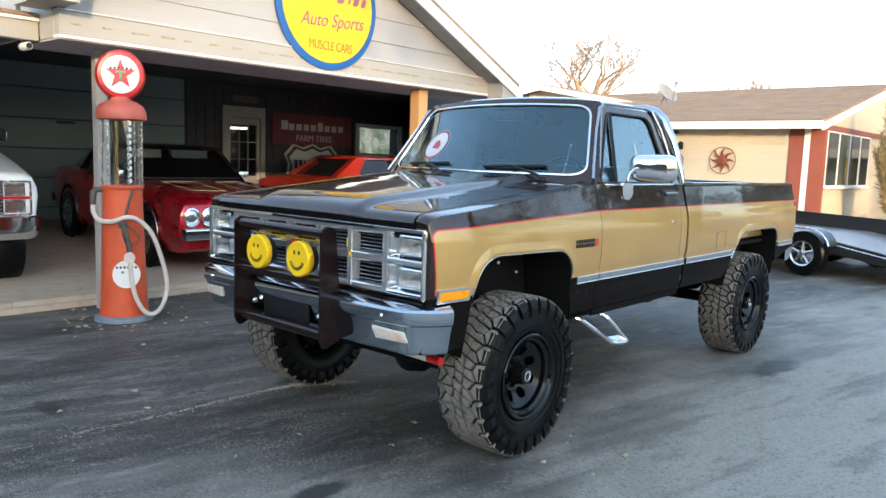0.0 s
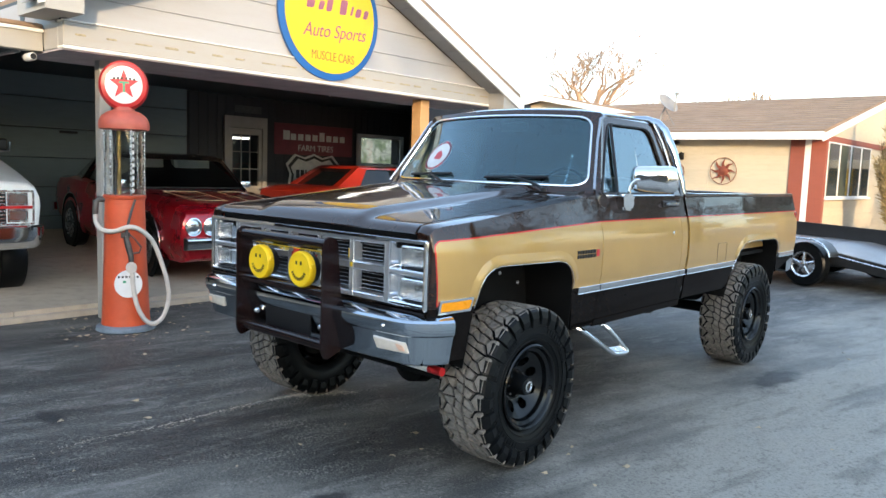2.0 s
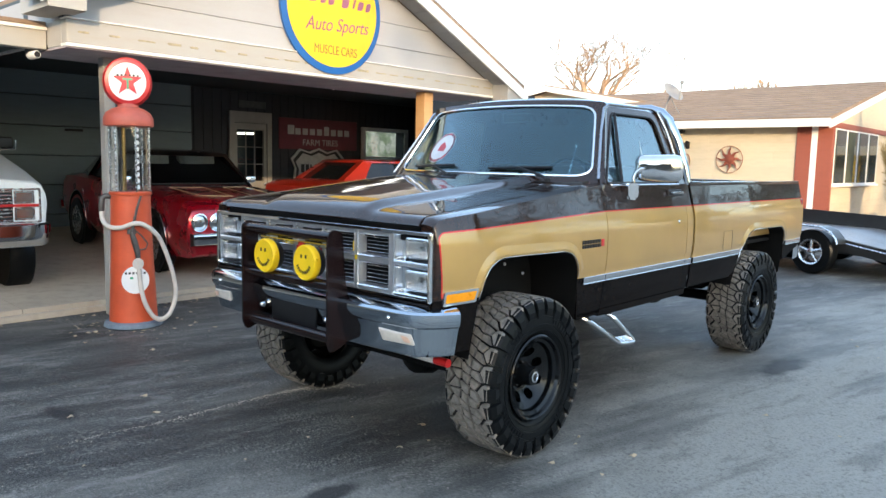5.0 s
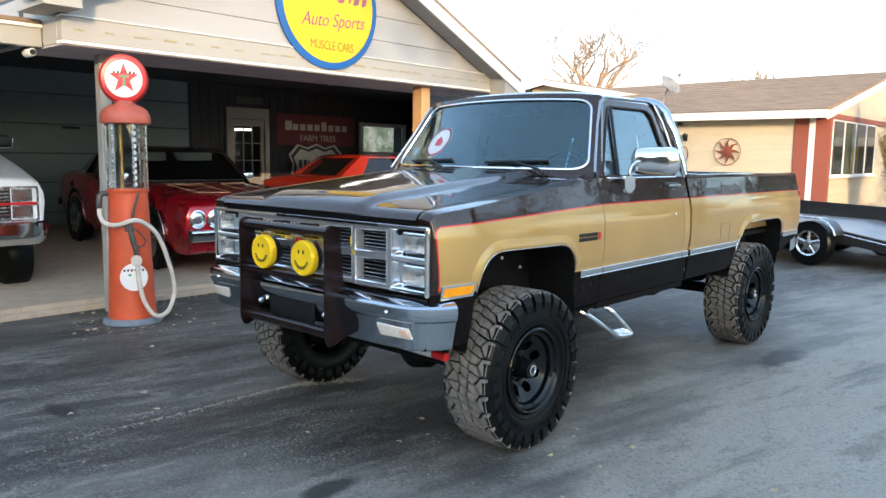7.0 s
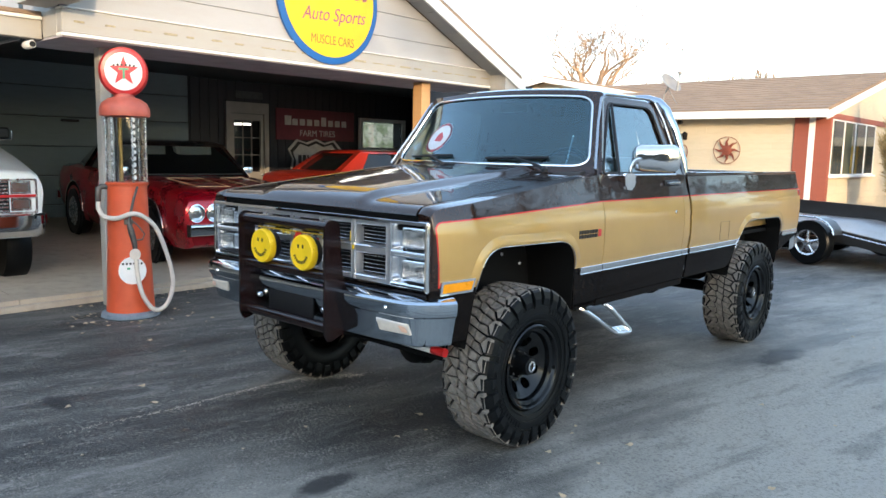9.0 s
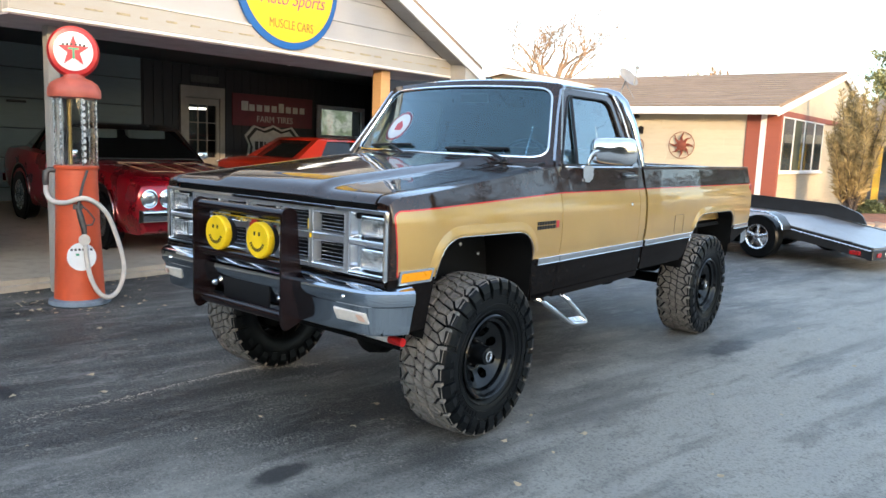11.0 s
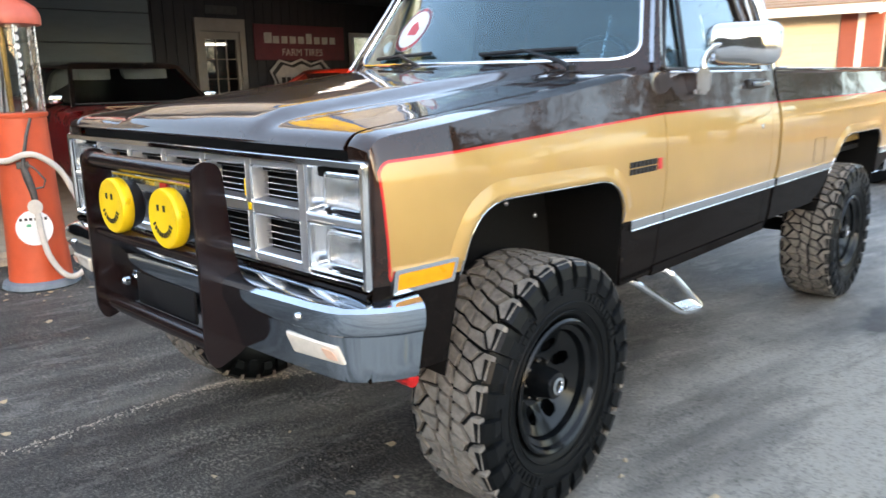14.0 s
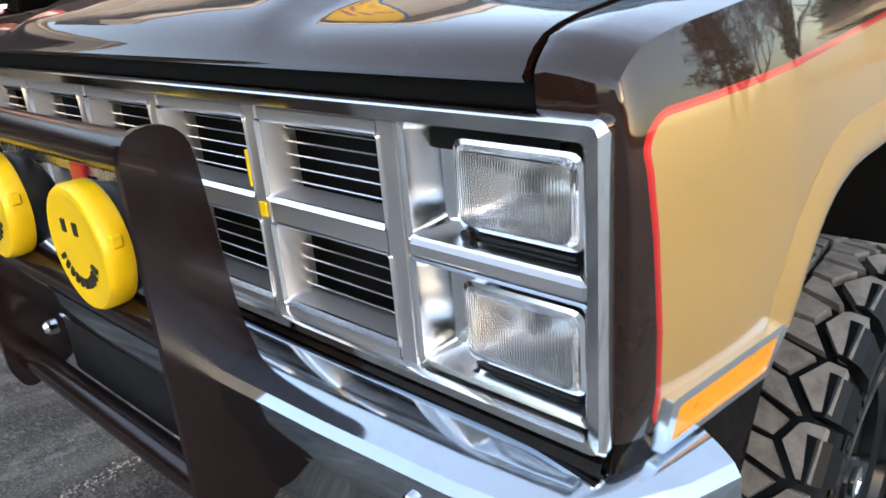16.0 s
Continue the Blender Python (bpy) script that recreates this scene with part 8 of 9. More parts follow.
# ---- the tilted car trailer ----
def build_trailer():
    t = root("car_trailer", pose(1.42, 9.66, LOT_Z, 0, 0, -14.5), label="black tandem car trailer with a bare aluminium tilt deck", category="trailer")
    W = 2.05

    def deck_z(x):
        return interp(x, [(-4.6, 0.66), (-1.75, 0.62), (0.0, 0.36)])
    xs = [-4.6, -3.4, -2.4, -1.75, -1.2, -0.6, 0.0]
    n = 15
    for k in range(n):
        a, b = 0.06 + k * (W - 0.12) / n, 0.06 + (k + 1) * (W - 0.12) / n - 0.006
        bm = bmesh.new()
        loft(bm, [[(x, a, deck_z(x) - 0.03), (x, b, deck_z(x) - 0.03), (x, b, deck_z(x)), (x, a, deck_z(x))] for x in xs])
        part("deck_plank", bm, M_DECK, t)
    for y0, y1 in ((-0.02, 0.055), (W - 0.055, W + 0.02)):
        bm = bmesh.new()
        loft(bm, [[(x, y0, deck_z(x) - 0.17), (x, y1, deck_z(x) - 0.17), (x, y1, deck_z(x) + 0.012), (x, y0, deck_z(x) + 0.012)] for x in xs])
        part("side_beam", bm, M_TRAILER, t)
        bm = bmesh.new()
        tube(bm, [(x, (y0 if y0 < 0 else y1) , deck_z(x) - 0.04) for x in xs], 0.014, 6)
        part("rub_rail", bm, M_SATIN, t, "bright rub rail")
    bm = bmesh.new()
    box(bm, -0.06, 0.03, -0.02, W + 0.02, 0.18, 0.335, 0.01, 1)
    part("rear_beam", bm, M_TRAILER, t)
    for y, w, m in ((0.10, 0.12, M_TAIL), (0.34, 0.04, M_SATIN), (0.52, 0.06, M_TAIL), (W - 0.22, 0.12, M_TAIL)):
        bm = bmesh.new()
        box(bm, 0.031, 0.045, y, y + w, 0.225, 0.285, 0.004, 1)
        part("tail_lamp", bm, m, t, "red tail lamp" if m is M_TAIL else "")
    bm = bmesh.new()
    box(bm, -0.30, -0.14, -0.036, -0.021, 0.24, 0.30, 0.004, 1)
    part("side_lamp", bm, M_TAIL, t, "red side marker")
    # black side wall on the far edge
    bm = bmesh.new()
    prism(bm, rounded([(-4.5, 0.66), (-1.75, 0.63), (-1.0, 0.53), (-1.1, 0.70), (-1.5, 0.84), (-4.5, 0.92)], [0.01, 0.02, 0.01, 0.08, 0.08, 0.01], 4), "y", W - 0.05, W - 0.01)
    part("side_wall", bm, M_TRAILER, t, "black steel side wall")
    for x in (-1.66, -2.52):
        for y, s in ((-0.13, -1), (W + 0.13, 1)):
            w = root("wheel")
            w.parent = t
            bm = bmesh.new()
            lathe(bm, [(0.19, y - s * 0.10), (0.32, y - s * 0.10), (0.345, y - s * 0.07), (0.345, y + s * 0.07), (0.32, y + s * 0.10), (0.20, y + s * 0.105)], (x, 0, 0.345), "y", 36, caps=False)
            part("tyre", bm, M_RUBBER, w)
            bm = bmesh.new()
            lathe(bm, [(0.205, y + s * 0.09), (0.20, y + s * 0.10), (0.175, y + s * 0.085), (0.17, y + s * 0.03), (0.19, y - s * 0.08)], (x, 0, 0.345), "y", 32, caps=False)
            part("rim_barrel", bm, M_SATIN, w, "polished rim")
            for k in range(5):
                a = k * math.tau / 5 + 0.3
                bm = bmesh.new()
                tube(bm, [(x + 0.04 * math.cos(a), y + s * 0.08, 0.345 + 0.04 * math.sin(a)), (x + 0.178 * math.cos(a), y + s * 0.072, 0.345 + 0.178 * math.sin(a))], [0.032, 0.024], 8)
                part("spoke", bm, M_SATIN, w)
            bm = bmesh.new()
            lathe(bm, [(0.06, y + s * 0.06), (0.055, y + s * 0.10), (0.02, y + s * 0.115)], (x, 0, 0.345), "y", 18)
            part("hub_cap", bm, M_SATIN, w)
    for y0, y1 in ((-0.27, -0.022), (W + 0.022, W + 0.27)):
        bm = bmesh.new()
        arcp = [(-1.22, 0.50), (-1.25, 0.58), (-1.34, 0.68), (-1.50, 0.745), (-2.09, 0.76), (-2.69, 0.745), (-2.87, 0.68), (-2.96, 0.58), (-2.99, 0.50)]
        loft(bm, [[(a, y0, b), (a, y1, b), (a + 0.0, y1, b + 0.012), (a, y0, b + 0.012)] for a, b in arcp])
        fend = part("fender", bm, M_TRAILER, t, "black steel fender")
        bm = bmesh.new()
        tube(bm, [(a, y0 if y0 < 0 else y1, b) for a, b in arcp], 0.016, 6)
        part("fender_lip", bm, M_SATIN, fend, "bright fender lip")
    bm = bmesh.new()
    box(bm, -4.6, -0.1, 0.3, W - 0.3, 0.30, 0.36, 0.01, 1)
    part("under_frame", bm, M_TRAILER, t)


build_pump()
build_cars()
build_white_pickup()
build_trailer()


# ---- planting, far things and unseen additions behind the camera ----
def grow(bm, p, d, length, r, depth, rng, spread=0.55, bend=0.16, seg=6, tips=None, low=0.006):
    """One branch and its children."""
    n = 4 if depth > 1 else 3
    pts, rs, q, e = [p.copy()], [r], p.copy(), d.copy()
    for k in range(n):
        e = (e + Vector((rng.uniform(-bend, bend), rng.uniform(-bend, bend), rng.uniform(-bend * 0.4, bend * 0.7)))).normalized()
        q = q + e * (length / n)
        pts.append(q.copy())
        rs.append(max(low, r * (1 - 0.42 * (k + 1) / n)))
    tube(bm, pts, rs, seg if depth > 2 else 4, caps=False)
    if tips is not None and depth <= 1:
        tips.append((pts[-1], e.copy()))
    if depth == 0:
        return
    kids = rng.choice((2, 3, 3)) if depth > 1 else 3
    for k in range(kids):
        i = n if k == 0 else rng.randint(2, n)
        ax = Vector((rng.uniform(-1, 1), rng.uniform(-1, 1), rng.uniform(-0.3, 0.9))).normalized()
        nd = (e + ax * spread * rng.uniform(0.7, 1.5)).normalized()
        grow(bm, pts[i], nd, length * rng.uniform(0.62, 0.82), rs[i] * rng.uniform(0.55, 0.78), depth - 1, rng, spread, bend, seg, tips, low)


def build_tree(x, y, height, seed, label, mat=None, depth=6, stems=3, base=0.0, flat=0.8, twig=0.0012):
    rng = random.Random(seed)
    t = root("tree", pose(x, y, base), label=label, category="tree", group="bare trees")
    bm = bmesh.new()
    h = height * 0.24
    r = height * 0.026
    tube(bm, [(0, 0, -0.1), (0.03, 0.02, h * 0.4), (0.05, 0.0, h)], [r * 1.5, r * 1.15, r], 10)
    part("trunk", bm, mat or M_BARK, t)
    bm = bmesh.new()
    for k in range(stems):
        a = k * math.tau / stems + rng.uniform(-0.4, 0.4)
        grow(bm, Vector((0.05, 0, h * rng.uniform(0.85, 1.0))), Vector((math.cos(a) * flat, math.sin(a) * flat, 0.9)).normalized(), height * 0.27, r * 0.72, depth, rng, 0.62, 0.20, 6, None, height * twig)
    part("crown", bm, mat or M_BARK, t, "bare forking limbs and twigs")


def build_oak():
    """A broad bare oak, forking low into heavy spreading limbs."""
    rng = random.Random(19)
    t = root("tree", pose(-26.4, 46.0, 0.6) @ Matrix.Diagonal((1.38, 1.38, 0.88, 1)), label="large bare oak behind the houses in warm light", category="tree", group="bare trees")
    bm = bmesh.new()
    tube(bm, [(0, 0, -0.1), (0.1, 0.05, 2.5), (0.0, 0.0, 5.9)], [0.55, 0.42, 0.38], 12)
    part("trunk", bm, M_BARK, t)
    bm = bmesh.new()
    for k in range(7):
        a, tilt = k * 2.4, radians(14 + 9.5 * k)
        d = Vector((math.cos(a) * math.sin(tilt), math.sin(a) * math.sin(tilt), math.cos(tilt)))
        grow(bm, Vector((0, 0, 5.7 - 0.06 * k)), d, rng.uniform(2.2, 2.8), 0.22 - 0.010 * k, 5, rng, 0.66, 0.24, 7, None, 0.015)
    part("crown", bm, M_BARK, t, "bare spreading limbs and twigs")


def build_shrub():
    rng = random.Random(11)
    s = root("juniper", pose(-0.72, 19.3, 0.15) @ Matrix.Diagonal((0.95, 0.95, 1.14, 1)), label="tall wispy dry juniper beside the house wall", category="shrub")
    bm = bmesh.new()
    leaf = bmesh.new()
    for k in range(80):
        a, lean = rng.uniform(0, math.tau), rng.uniform(0.04, 0.52)
        h = rng.uniform(1.7, 3.6) * (1 - lean * 0.85)
        p = Vector((rng.uniform(-0.10, 0.10), rng.uniform(-0.10, 0.10), 0))
        d = Vector((math.cos(a) * lean, math.sin(a) * lean, 1)).normalized()
        pts = [p]
        for j in range(6):
            d = (d + Vector((rng.uniform(-0.08, 0.08), rng.uniform(-0.08, 0.08), 0.06))).normalized()
            pts.append(pts[-1] + d * h / 6)
        tube(bm, pts, [0.022 * (1 - j / 7.5) for j in range(7)], 5, caps=False)
        for j in range(330):
            f = rng.uniform(0.16, 1.0) ** 0.8
            i = min(5, int(f * 6))
            q = pts[i].lerp(pts[i + 1], f * 6 - i)
            b = rng.uniform(0, math.tau)
            out = Vector((math.cos(b), math.sin(b), rng.uniform(0.2, 1.5))).normalized()
            ln = rng.uniform(0.12, 0.30) * (1.15 - 0.5 * f)
            side = out.cross(Vector((rng.uniform(-1, 1), rng.uniform(-1, 1), 0.2))).normalized() * ln * 0.05
            e = q + out * ln
            vs = [leaf.verts.new(v) for v in (q - side * 0.4, q + side * 0.4, q + out * ln * 0.5 + side, e, q + out * ln * 0.5 - side)]
            leaf.faces.new(vs)
    tagged(part("stems", bm, M_DARKBARK, s), kind="stuff")
    tagged(part("foliage", leaf, M_SHRUB, s, "straw-brown wispy foliage"), kind="stuff")


def leafy(name, m, mat, size, count, leaf, seed, label, category, flat=0.75):
    """A rounded, uneven bush of many small leaves over twigs."""
    rng = random.Random(seed)
    s = root(name, m, label=label, category=category)
    bm, tw = bmesh.new(), bmesh.new()
    for k in range(40):
        a, e = rng.uniform(0, math.tau), rng.uniform(0.1, 1.4)
        d = Vector((math.cos(a) * math.cos(e), math.sin(a) * math.cos(e), math.sin(e) * flat))
        tube(tw, [(0, 0, 0), d * size * 0.5, d * size * rng.uniform(0.8, 1.0)], [0.015, 0.01, 0.004], 4, caps=False)
    for k in range(count):
        a, e = rng.uniform(0, math.tau), math.asin(rng.uniform(0.0, 1.0))
        lump = 0.80 + 0.22 * noise.noise(Vector((math.cos(a) * 2, math.sin(a) * 2, e * 2 + seed)))
        r = size * lump * rng.uniform(0.55, 1.0) ** 0.4
        p = Vector((math.cos(a) * math.cos(e) * r, math.sin(a) * math.cos(e) * r, math.sin(e) * r * flat + 0.04))
        u = Vector((rng.uniform(-1, 1), rng.uniform(-1, 1), rng.uniform(-0.3, 1))).normalized() * leaf * rng.uniform(0.6, 1.4)
        v = u.cross(Vector((rng.uniform(-1, 1), rng.uniform(-1, 1), rng.uniform(-1, 1)))).normalized() * leaf * 0.35
        bm.faces.new([bm.verts.new(q) for q in (p - u, p + v, p + u, p - v)])
    part("twigs", tw, M_DARKBARK, s)
    tagged(part("foliage", bm, mat, s), kind="stuff")


def build_pine(x, y, h, seed, label="tall loose pine with sunlit olive needles behind the houses", mat=None):
    rng = random.Random(seed)
    t = root("pine_tree", pose(x, y, LOT_Z), label=label, category="tree")
    bm, nd = bmesh.new(), bmesh.new()
    tube(bm, [(0, 0, 0), (0.1, 0, h * 0.5), (0, 0.1, h * 0.96)], [0.22, 0.15, 0.04], 8)
    for k in range(46):
        z = h * rng.uniform(0.30, 0.97)
        a = rng.uniform(0, math.tau)
        ln = (h * 0.36) * (1.08 - z / h) ** 0.55 * rng.uniform(0.6, 1.0)
        d = Vector((math.cos(a), math.sin(a), rng.uniform(-0.05, 0.35)))
        p = Vector((0, 0, z))
        tube(bm, [p, p + d * ln * 0.6, p + d * ln + Vector((0, 0, 0.15))], [0.05, 0.03, 0.01], 5, caps=False)
        for j in range(95):
            q = p + d * ln * rng.uniform(0.35, 1.0) + Vector((rng.gauss(0, 0.22), rng.gauss(0, 0.22), rng.gauss(0.05, 0.15)))
            u = Vector((rng.uniform(-1, 1), rng.uniform(-1, 1), rng.uniform(-0.4, 1.0))).normalized() * rng.uniform(0.12, 0.24)
            v = u.cross(Vector((rng.uniform(-1, 1), rng.uniform(-1, 1), 1))).normalized() * 0.05
            nd.faces.new([nd.verts.new(w) for w in (q - u, q + v, q + u, q - v)])
    part("trunk", bm, M_DARKBARK, t)
    tagged(part("crown", nd, mat or M_PINE, t, "olive-green needle tufts"), kind="stuff")


def build_garden():
    # red gravel bed rising beside the house
    bm = bmesh.new()
    n = 26
    vs = []
    for j in range(n + 1):
        row = []
        for i in range(n + 1):
            x, y = -2.4 + 9.0 * i / n, 15.6 + 10.0 * j / n
            edge = min(1.0, min(i, n - i, j, n - j) / 4)
            z = -0.05 + edge * (0.29 + 0.07 * noise.noise(Vector((x * 1.3, y * 1.3, 3))))
            row.append(bm.verts.new((x, y - 0.6 * math.sin(i / n * math.pi) + 0.05 * x, z)))
        vs.append(row)
    for a, b in zip(vs, vs[1:]):
        for k in range(n):
            bm.faces.new((a[k], a[k + 1], b[k + 1], b[k]))
    tagged(part("gravel_bed", bm, M_SOIL), label="low mound of red gravel beside the house", category="ground", kind="structure")
    rng = random.Random(21)

    def stone(r, seed):
        b = bmesh.new()
        bmesh.ops.create_icosphere(b, subdivisions=2, radius=r)
        for v in b.verts:
            k = 1 + 0.45 * noise.noise(v.co / r * 1.3 + Vector((seed, 0, 0)))
            v.co = Vector((v.co.x * k * 1.25, v.co.y * k, v.co.z * k * 0.6))
        return b
    shapes = []
    for k in range(5):
        ob = part("tmp", stone(0.16, k * 3.1), M_ROCK, None, smooth=50)
        shapes.append(ob.data)
        bpy.data.objects.remove(ob)
    for k in range(90):
        a = rng.random()
        x = lerp(-1.6, 4.5, a) + rng.uniform(-0.2, 0.2)
        y = 15.1 + 0.05 * x + rng.uniform(0.0, 1.5) * rng.random() + (0.4 if rng.random() < 0.3 else 0)
        ob = new("rock", rng.choice(shapes))
        s = rng.uniform(0.45, 1.7)
        ob.matrix_world = pose(x, y, 0.03 + rng.uniform(0, 0.16), 0, 0, rng.uniform(0, 360)) @ Matrix.Scale(s, 4)
        tagged(ob, label="rough pale red sandstone edging rock", category="rock", group="edging rocks")


def build_far_house():
    h = root("far_house", pose(0, 27.5, LOT_Z), label="small yellow house with a posted porch and brown roof", category="house")
    bm = bmesh.new()
    box(bm, -2.0, 9.0, 1.6, 7.0, 0, 2.4)
    part("wall", bm, M_BLUEWALL, h, "dull blue porch wall")
    bm = bmesh.new()
    loft(bm, [[(x, -0.4, 2.35), (x, 4.0, 3.95), (x, 4.0, 4.05), (x, -0.4, 2.45)] for x in (-2.3, 9.4)])
    part("roof", bm, M_ROOF, h)
    bm = bmesh.new()
    box(bm, -2.3, 9.4, -0.45, -0.40, 2.15, 2.46, 0.01, 1)
    part("fascia", bm, M_HOUSE, h)
    for k in range(8):
        bm = bmesh.new()
        x = -1.45 + k * 1.0
        box(bm, x - 0.10, x + 0.10, -0.30, -0.10, 0.2, 2.2, 0.01, 1)
        part("porch_post", bm, M_YELLOWPOST, h, "yellow square post")
    for x, m in ((-0.95, M_BRICKRED), (1.4, M_WHITETRIM), (3.6, M_WHITETRIM)):
        bm = bmesh.new()
        box(bm, x - 0.3, x + 0.3, 1.55, 1.60, 0.25, 1.5, 0.01, 1)
        part("door_panel", bm, m, h)
    bm = bmesh.new()
    box(bm, -2.3, 9.4, -0.5, 1.6, 0, 0.22)
    part("porch_floor", bm, M_CONCRETE, h)


M_BLUEWALL = make_boards("dull_blue_boards", (0.10, 0.15, 0.22))
M_YELLOWPOST = plain("yellow_post_paint", (0.72, 0.46, 0.06), 0.5, 0, 0.08, 5)
M_WOODS = plain("far_woods", (0.045, 0.036, 0.026), 0.95, 0, 0.45, 0.5, 0.6, 2)


def build_shade_woods():
    """Unseen rise of woods added behind the camera; shades the lot from low sun."""
    d, e = Vector((SUN_AZ[0], SUN_AZ[1], 0)), Vector((-SUN_AZ[1], SUN_AZ[0], 0))
    bm = bmesh.new()
    top = [(-150, 9.0), (-60, 12.0), (-25, 12.5), (-6, 11.4), (-2, 10.55), (1.2, 10.4), (1.8, 10.0), (3.2, 9.5), (8.0, 8.8), (9.6, 8.0), (11.0, 5.5), (16, 3.6), (40, 3.0), (150, 3.0)]
    vs = []
    n = 240
    for k in range(n + 1):
        w = -150 + 300 * k / n
        h = interp(w, top)
        row = []
        for s, f in ((45, 0.0), (45.5, 0.55), (46.5, 0.9), (48, 1.0), (54, 0.95), (60, 0.0)):
            jig = 0.35 * noise.noise(Vector((w * 0.45, s * 0.3, 1))) * f
            p = d * (s + 1.2 * noise.noise(Vector((w * 0.2, s * 0.2, 7)))) + e * w
            row.append(bm.verts.new((p.x, p.y, h * f + jig)))
        vs.append(row)
    for a, b in zip(vs, vs[1:]):
        for k in range(5):
            bm.faces.new((a[k], a[k + 1], b[k + 1], b[k]))
    tagged(part("backdrop", bm, M_WOODS, smooth=60), label="unseen dark woods on a rise, added to shade the lot", category="woods", kind="structure")


def build_litter():
    """Dry leaves blown over the lot, gathered against the pump and the slab."""
    rng = random.Random(5)
    kinds = []
    for k in range(4):
        b = bmesh.new()
        pts = [((0.5 + 0.5 * math.cos(a * 3 + k)) * 0.012 * math.cos(a) + 0.012 * math.cos(a), 0.016 * math.sin(a) * (1 + 0.4 * math.cos(2 * a + k)), 0.004 * math.sin(a * 2 + k)) for a in [j * math.tau / 9 for j in range(9)]]
        c0 = b.verts.new((0, 0, 0.006))
        ring = [b.verts.new(p) for p in pts]
        for j in range(9):
            b.faces.new((c0, ring[j], ring[(j + 1) % 9]))
        ob = part("tmp", b, M_DRYLEAF, None)
        kinds.append(ob.data)
        bpy.data.objects.remove(ob)
    spots = [(rng.uniform(-3.2, 2.6), rng.uniform(-2.8, 1.4)) for _ in range(60)] + [(-3.60 + rng.gauss(0, 0.28), 0.67 + rng.gauss(0, 0.30)) for _ in range(60)] + [(-4.36 + rng.gauss(0, 0.06), rng.uniform(-2, 4)) for _ in range(60)] + [(rng.uniform(1.3, 5), rng.uniform(-1, 8)) for _ in range(25)]
    for x, y in spots:
        ob = new("dry_leaf", rng.choice(kinds))
        s = rng.uniform(0.5, 1.4)
        ob.matrix_world = pose(x, y, LOT_Z + 0.003, rng.uniform(-12, 12), rng.uniform(-12, 12), rng.uniform(0, 360)) @ Matrix.Scale(s, 4)
        tagged(ob, label="small dry tan leaf lying on the asphalt", category="leaf", group="fallen leaves")


def build_grit():
    """A loose trail of pale grit swept along the lot and under the pickup."""
    rng = random.Random(12)
    bm = bmesh.new()
    line = [(-0.90, -1.35), (-0.935, -0.75), (-0.885, -0.40), (-0.90, 0.02), (-0.88, 0.44), (-0.84, 0.64)]
    for k in range(1700):
        if k < 760:
            u = 4.999 * rng.random() ** 0.6
            i = int(u)
            x, y = (lerp(line[i][j], line[i + 1][j], u - i) for j in (0, 1))
            x, y = x + rng.gauss(0, 0.010) + rng.choice((0, 0, 0.06)) * rng.random(), y + rng.gauss(0, 0.03)
        elif k < 1400:
            u = rng.random()
            x, y = -0.86 + 0.22 * u + rng.gauss(0, 0.03), 0.60 + 0.36 * u + rng.gauss(0, 0.03)
        else:
            x, y = rng.uniform(-3.0, 3.0), rng.uniform(-1.6, 2.5)
        r = rng.uniform(0.002, 0.0055)
        a = rng.uniform(0, 6.28)
        ring = [bm.verts.new((x + r * math.cos(a + t * 1.57) * rng.uniform(0.7, 1.3), y + r * math.sin(a + t * 1.57) * rng.uniform(0.7, 1.3), LOT_Z + 0.001)) for t in range(4)]
        tip = bm.verts.new((x, y, LOT_Z + r * 0.9))
        for t in range(4):
            bm.faces.new((ring[t], ring[(t + 1) % 4], tip))
    tagged(part("grit", bm, M_GRIT), label="loose pale grit scattered over the asphalt", category="grit", kind="stuff")


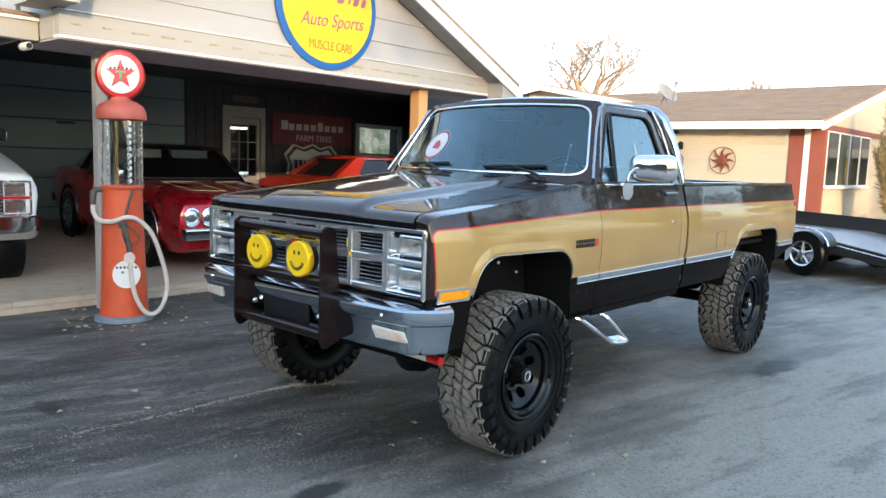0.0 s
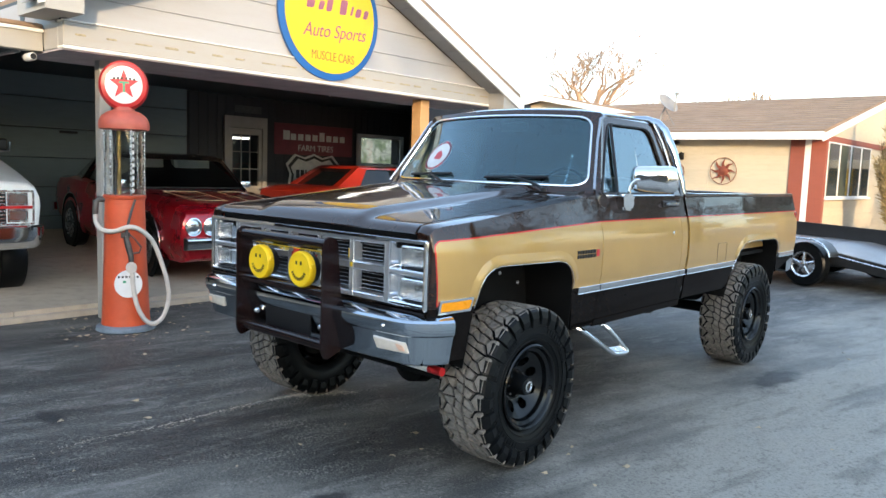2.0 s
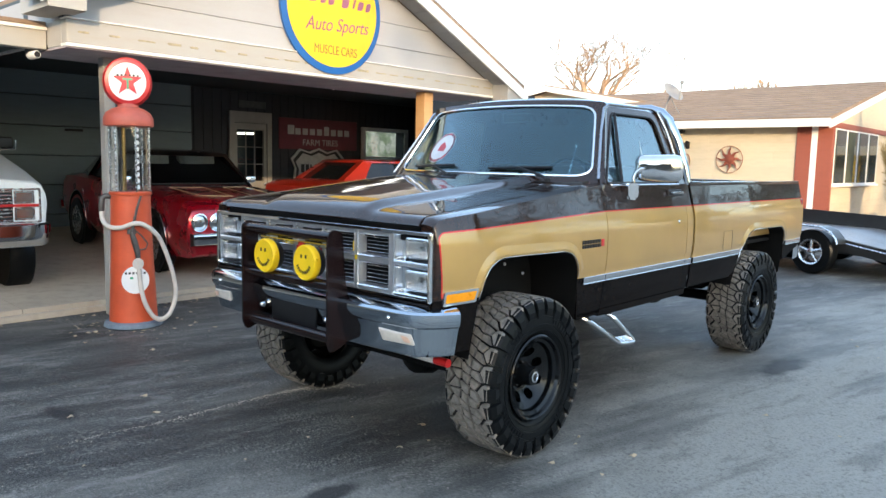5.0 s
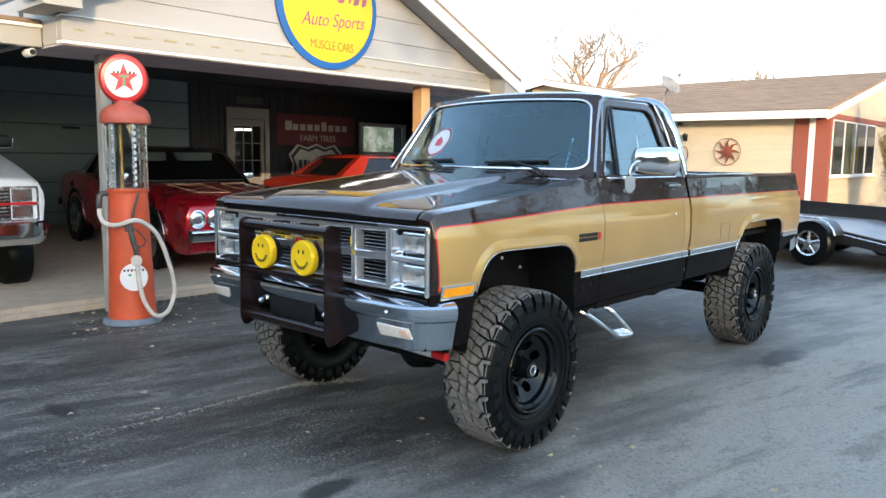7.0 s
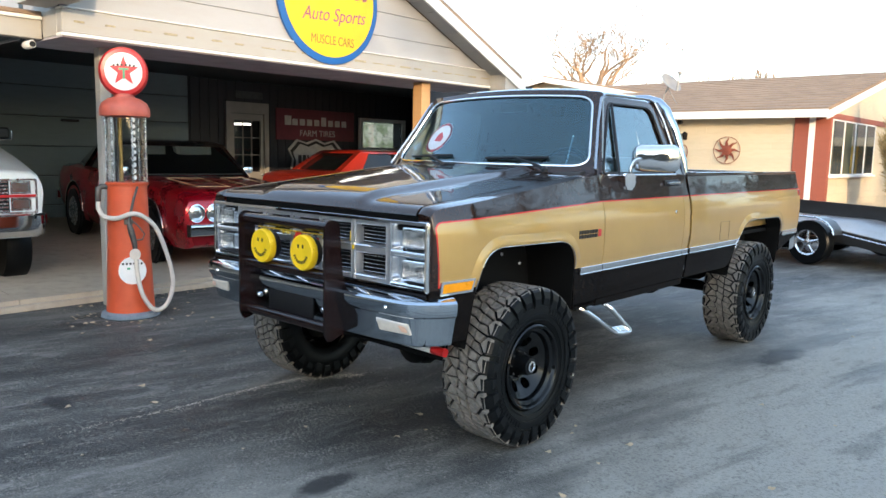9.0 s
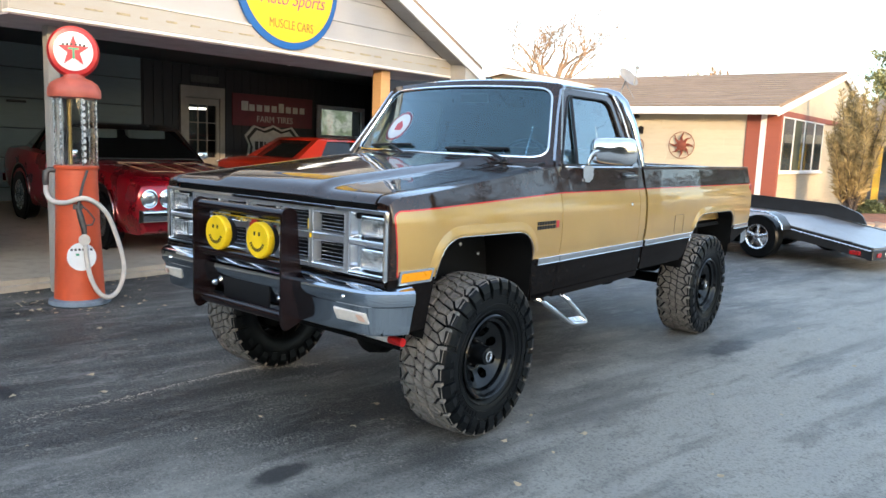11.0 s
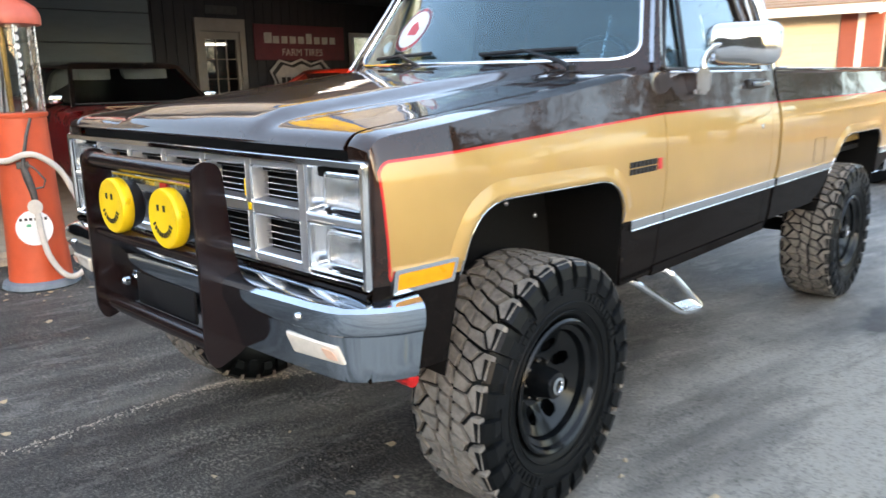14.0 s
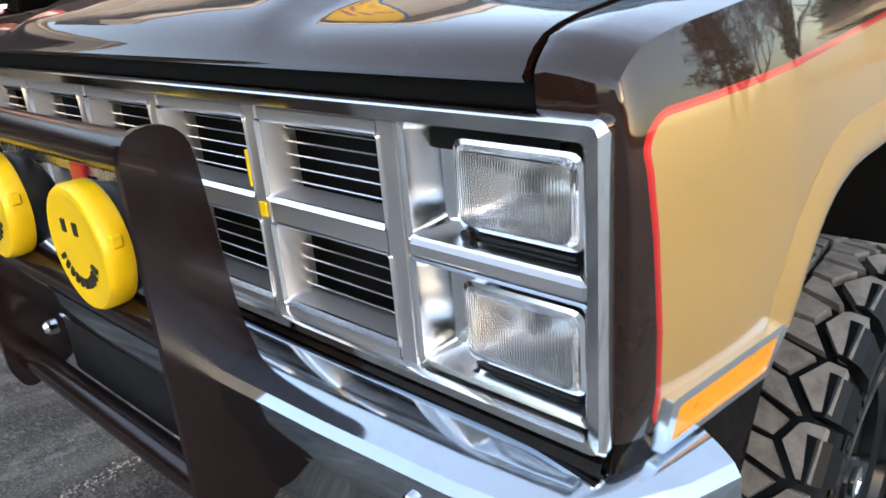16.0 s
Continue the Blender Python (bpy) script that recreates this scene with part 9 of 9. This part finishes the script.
M_GRIT = make_leaf("pale_grit", (0.22, 0.20, 0.17), (0.50, 0.45, 0.38))
build_grit()
build_garden()
build_shrub()
leafy("dry_hedge", pose(0.55, 20.6, 0.2), M_HEDGE, 0.95, 5200, 0.05, 3, "rounded rust-brown dry hedge bush", "shrub", 0.85)
leafy("dry_hedge", pose(2.1, 20.9, 0.2), M_HEDGE, 0.95, 5200, 0.05, 4, "rounded rust-brown dry hedge bush", "shrub", 0.85)
leafy("dark_shrub", pose(-0.35, 19.9, 0.2), M_PINE, 0.5, 2200, 0.05, 6, "low dark green shrub under the juniper", "shrub", 0.8)
build_far_house()
build_pine(-4.2, 45.0, 7.6, 2, mat=M_PINE_SUNLIT)
build_pine(-0.2, 50.0, 8.0, 9, mat=M_PINE_SUNLIT)
build_oak()
build_tree(-18.8, 52.0, 7.6, 8, "smaller bare tree behind the roof ridge", M_BARK, 4, 4, 1.5, 1.2, 0.0045)
build_tree(-16.0, 54.0, 7.0, 15, "smaller bare tree behind the roof ridge", M_BARK, 4, 4, 1.5, 1.2, 0.0045)
build_tree(15.0, -3.5, 8.5, 31, "bare dark tree across the drive", M_DARKBARK, 6, 3)
build_tree(19.0, -7.0, 9.5, 32, "bare dark tree across the drive", M_DARKBARK, 6, 4)
build_tree(7.5, 18.0, 6.2, 33, "bare dark tree along the drive", M_DARKBARK, 6, 3)
build_tree(11.0, 24.0, 7.4, 34, "bare dark tree along the drive", M_DARKBARK, 6, 4)
build_tree(10.0, 13.5, 5.6, 35, "bare dark tree along the drive", M_DARKBARK, 6, 3)
build_tree(9.0, 33.0, 8.4, 36, "bare dark tree along the drive", M_DARKBARK, 6, 4)
build_tree(14.5, 17.0, 6.8, 37, "bare dark tree along the drive", M_DARKBARK, 6, 4)
# unseen evergreens, added to darken what the pickup's flank reflects
for px, py, ph, ps in ((9.5, 20.5, 5.8, 41), (12.5, 27.0, 6.5, 42), (8.5, 29.5, 6.0, 43), (13.5, 14.0, 7.5, 44), (18.0, 38.0, 9.0, 45)):
    build_pine(px, py, ph, ps, "unseen dark evergreen added for reflections in the pickup's flank")
build_shade_woods()
build_litter()
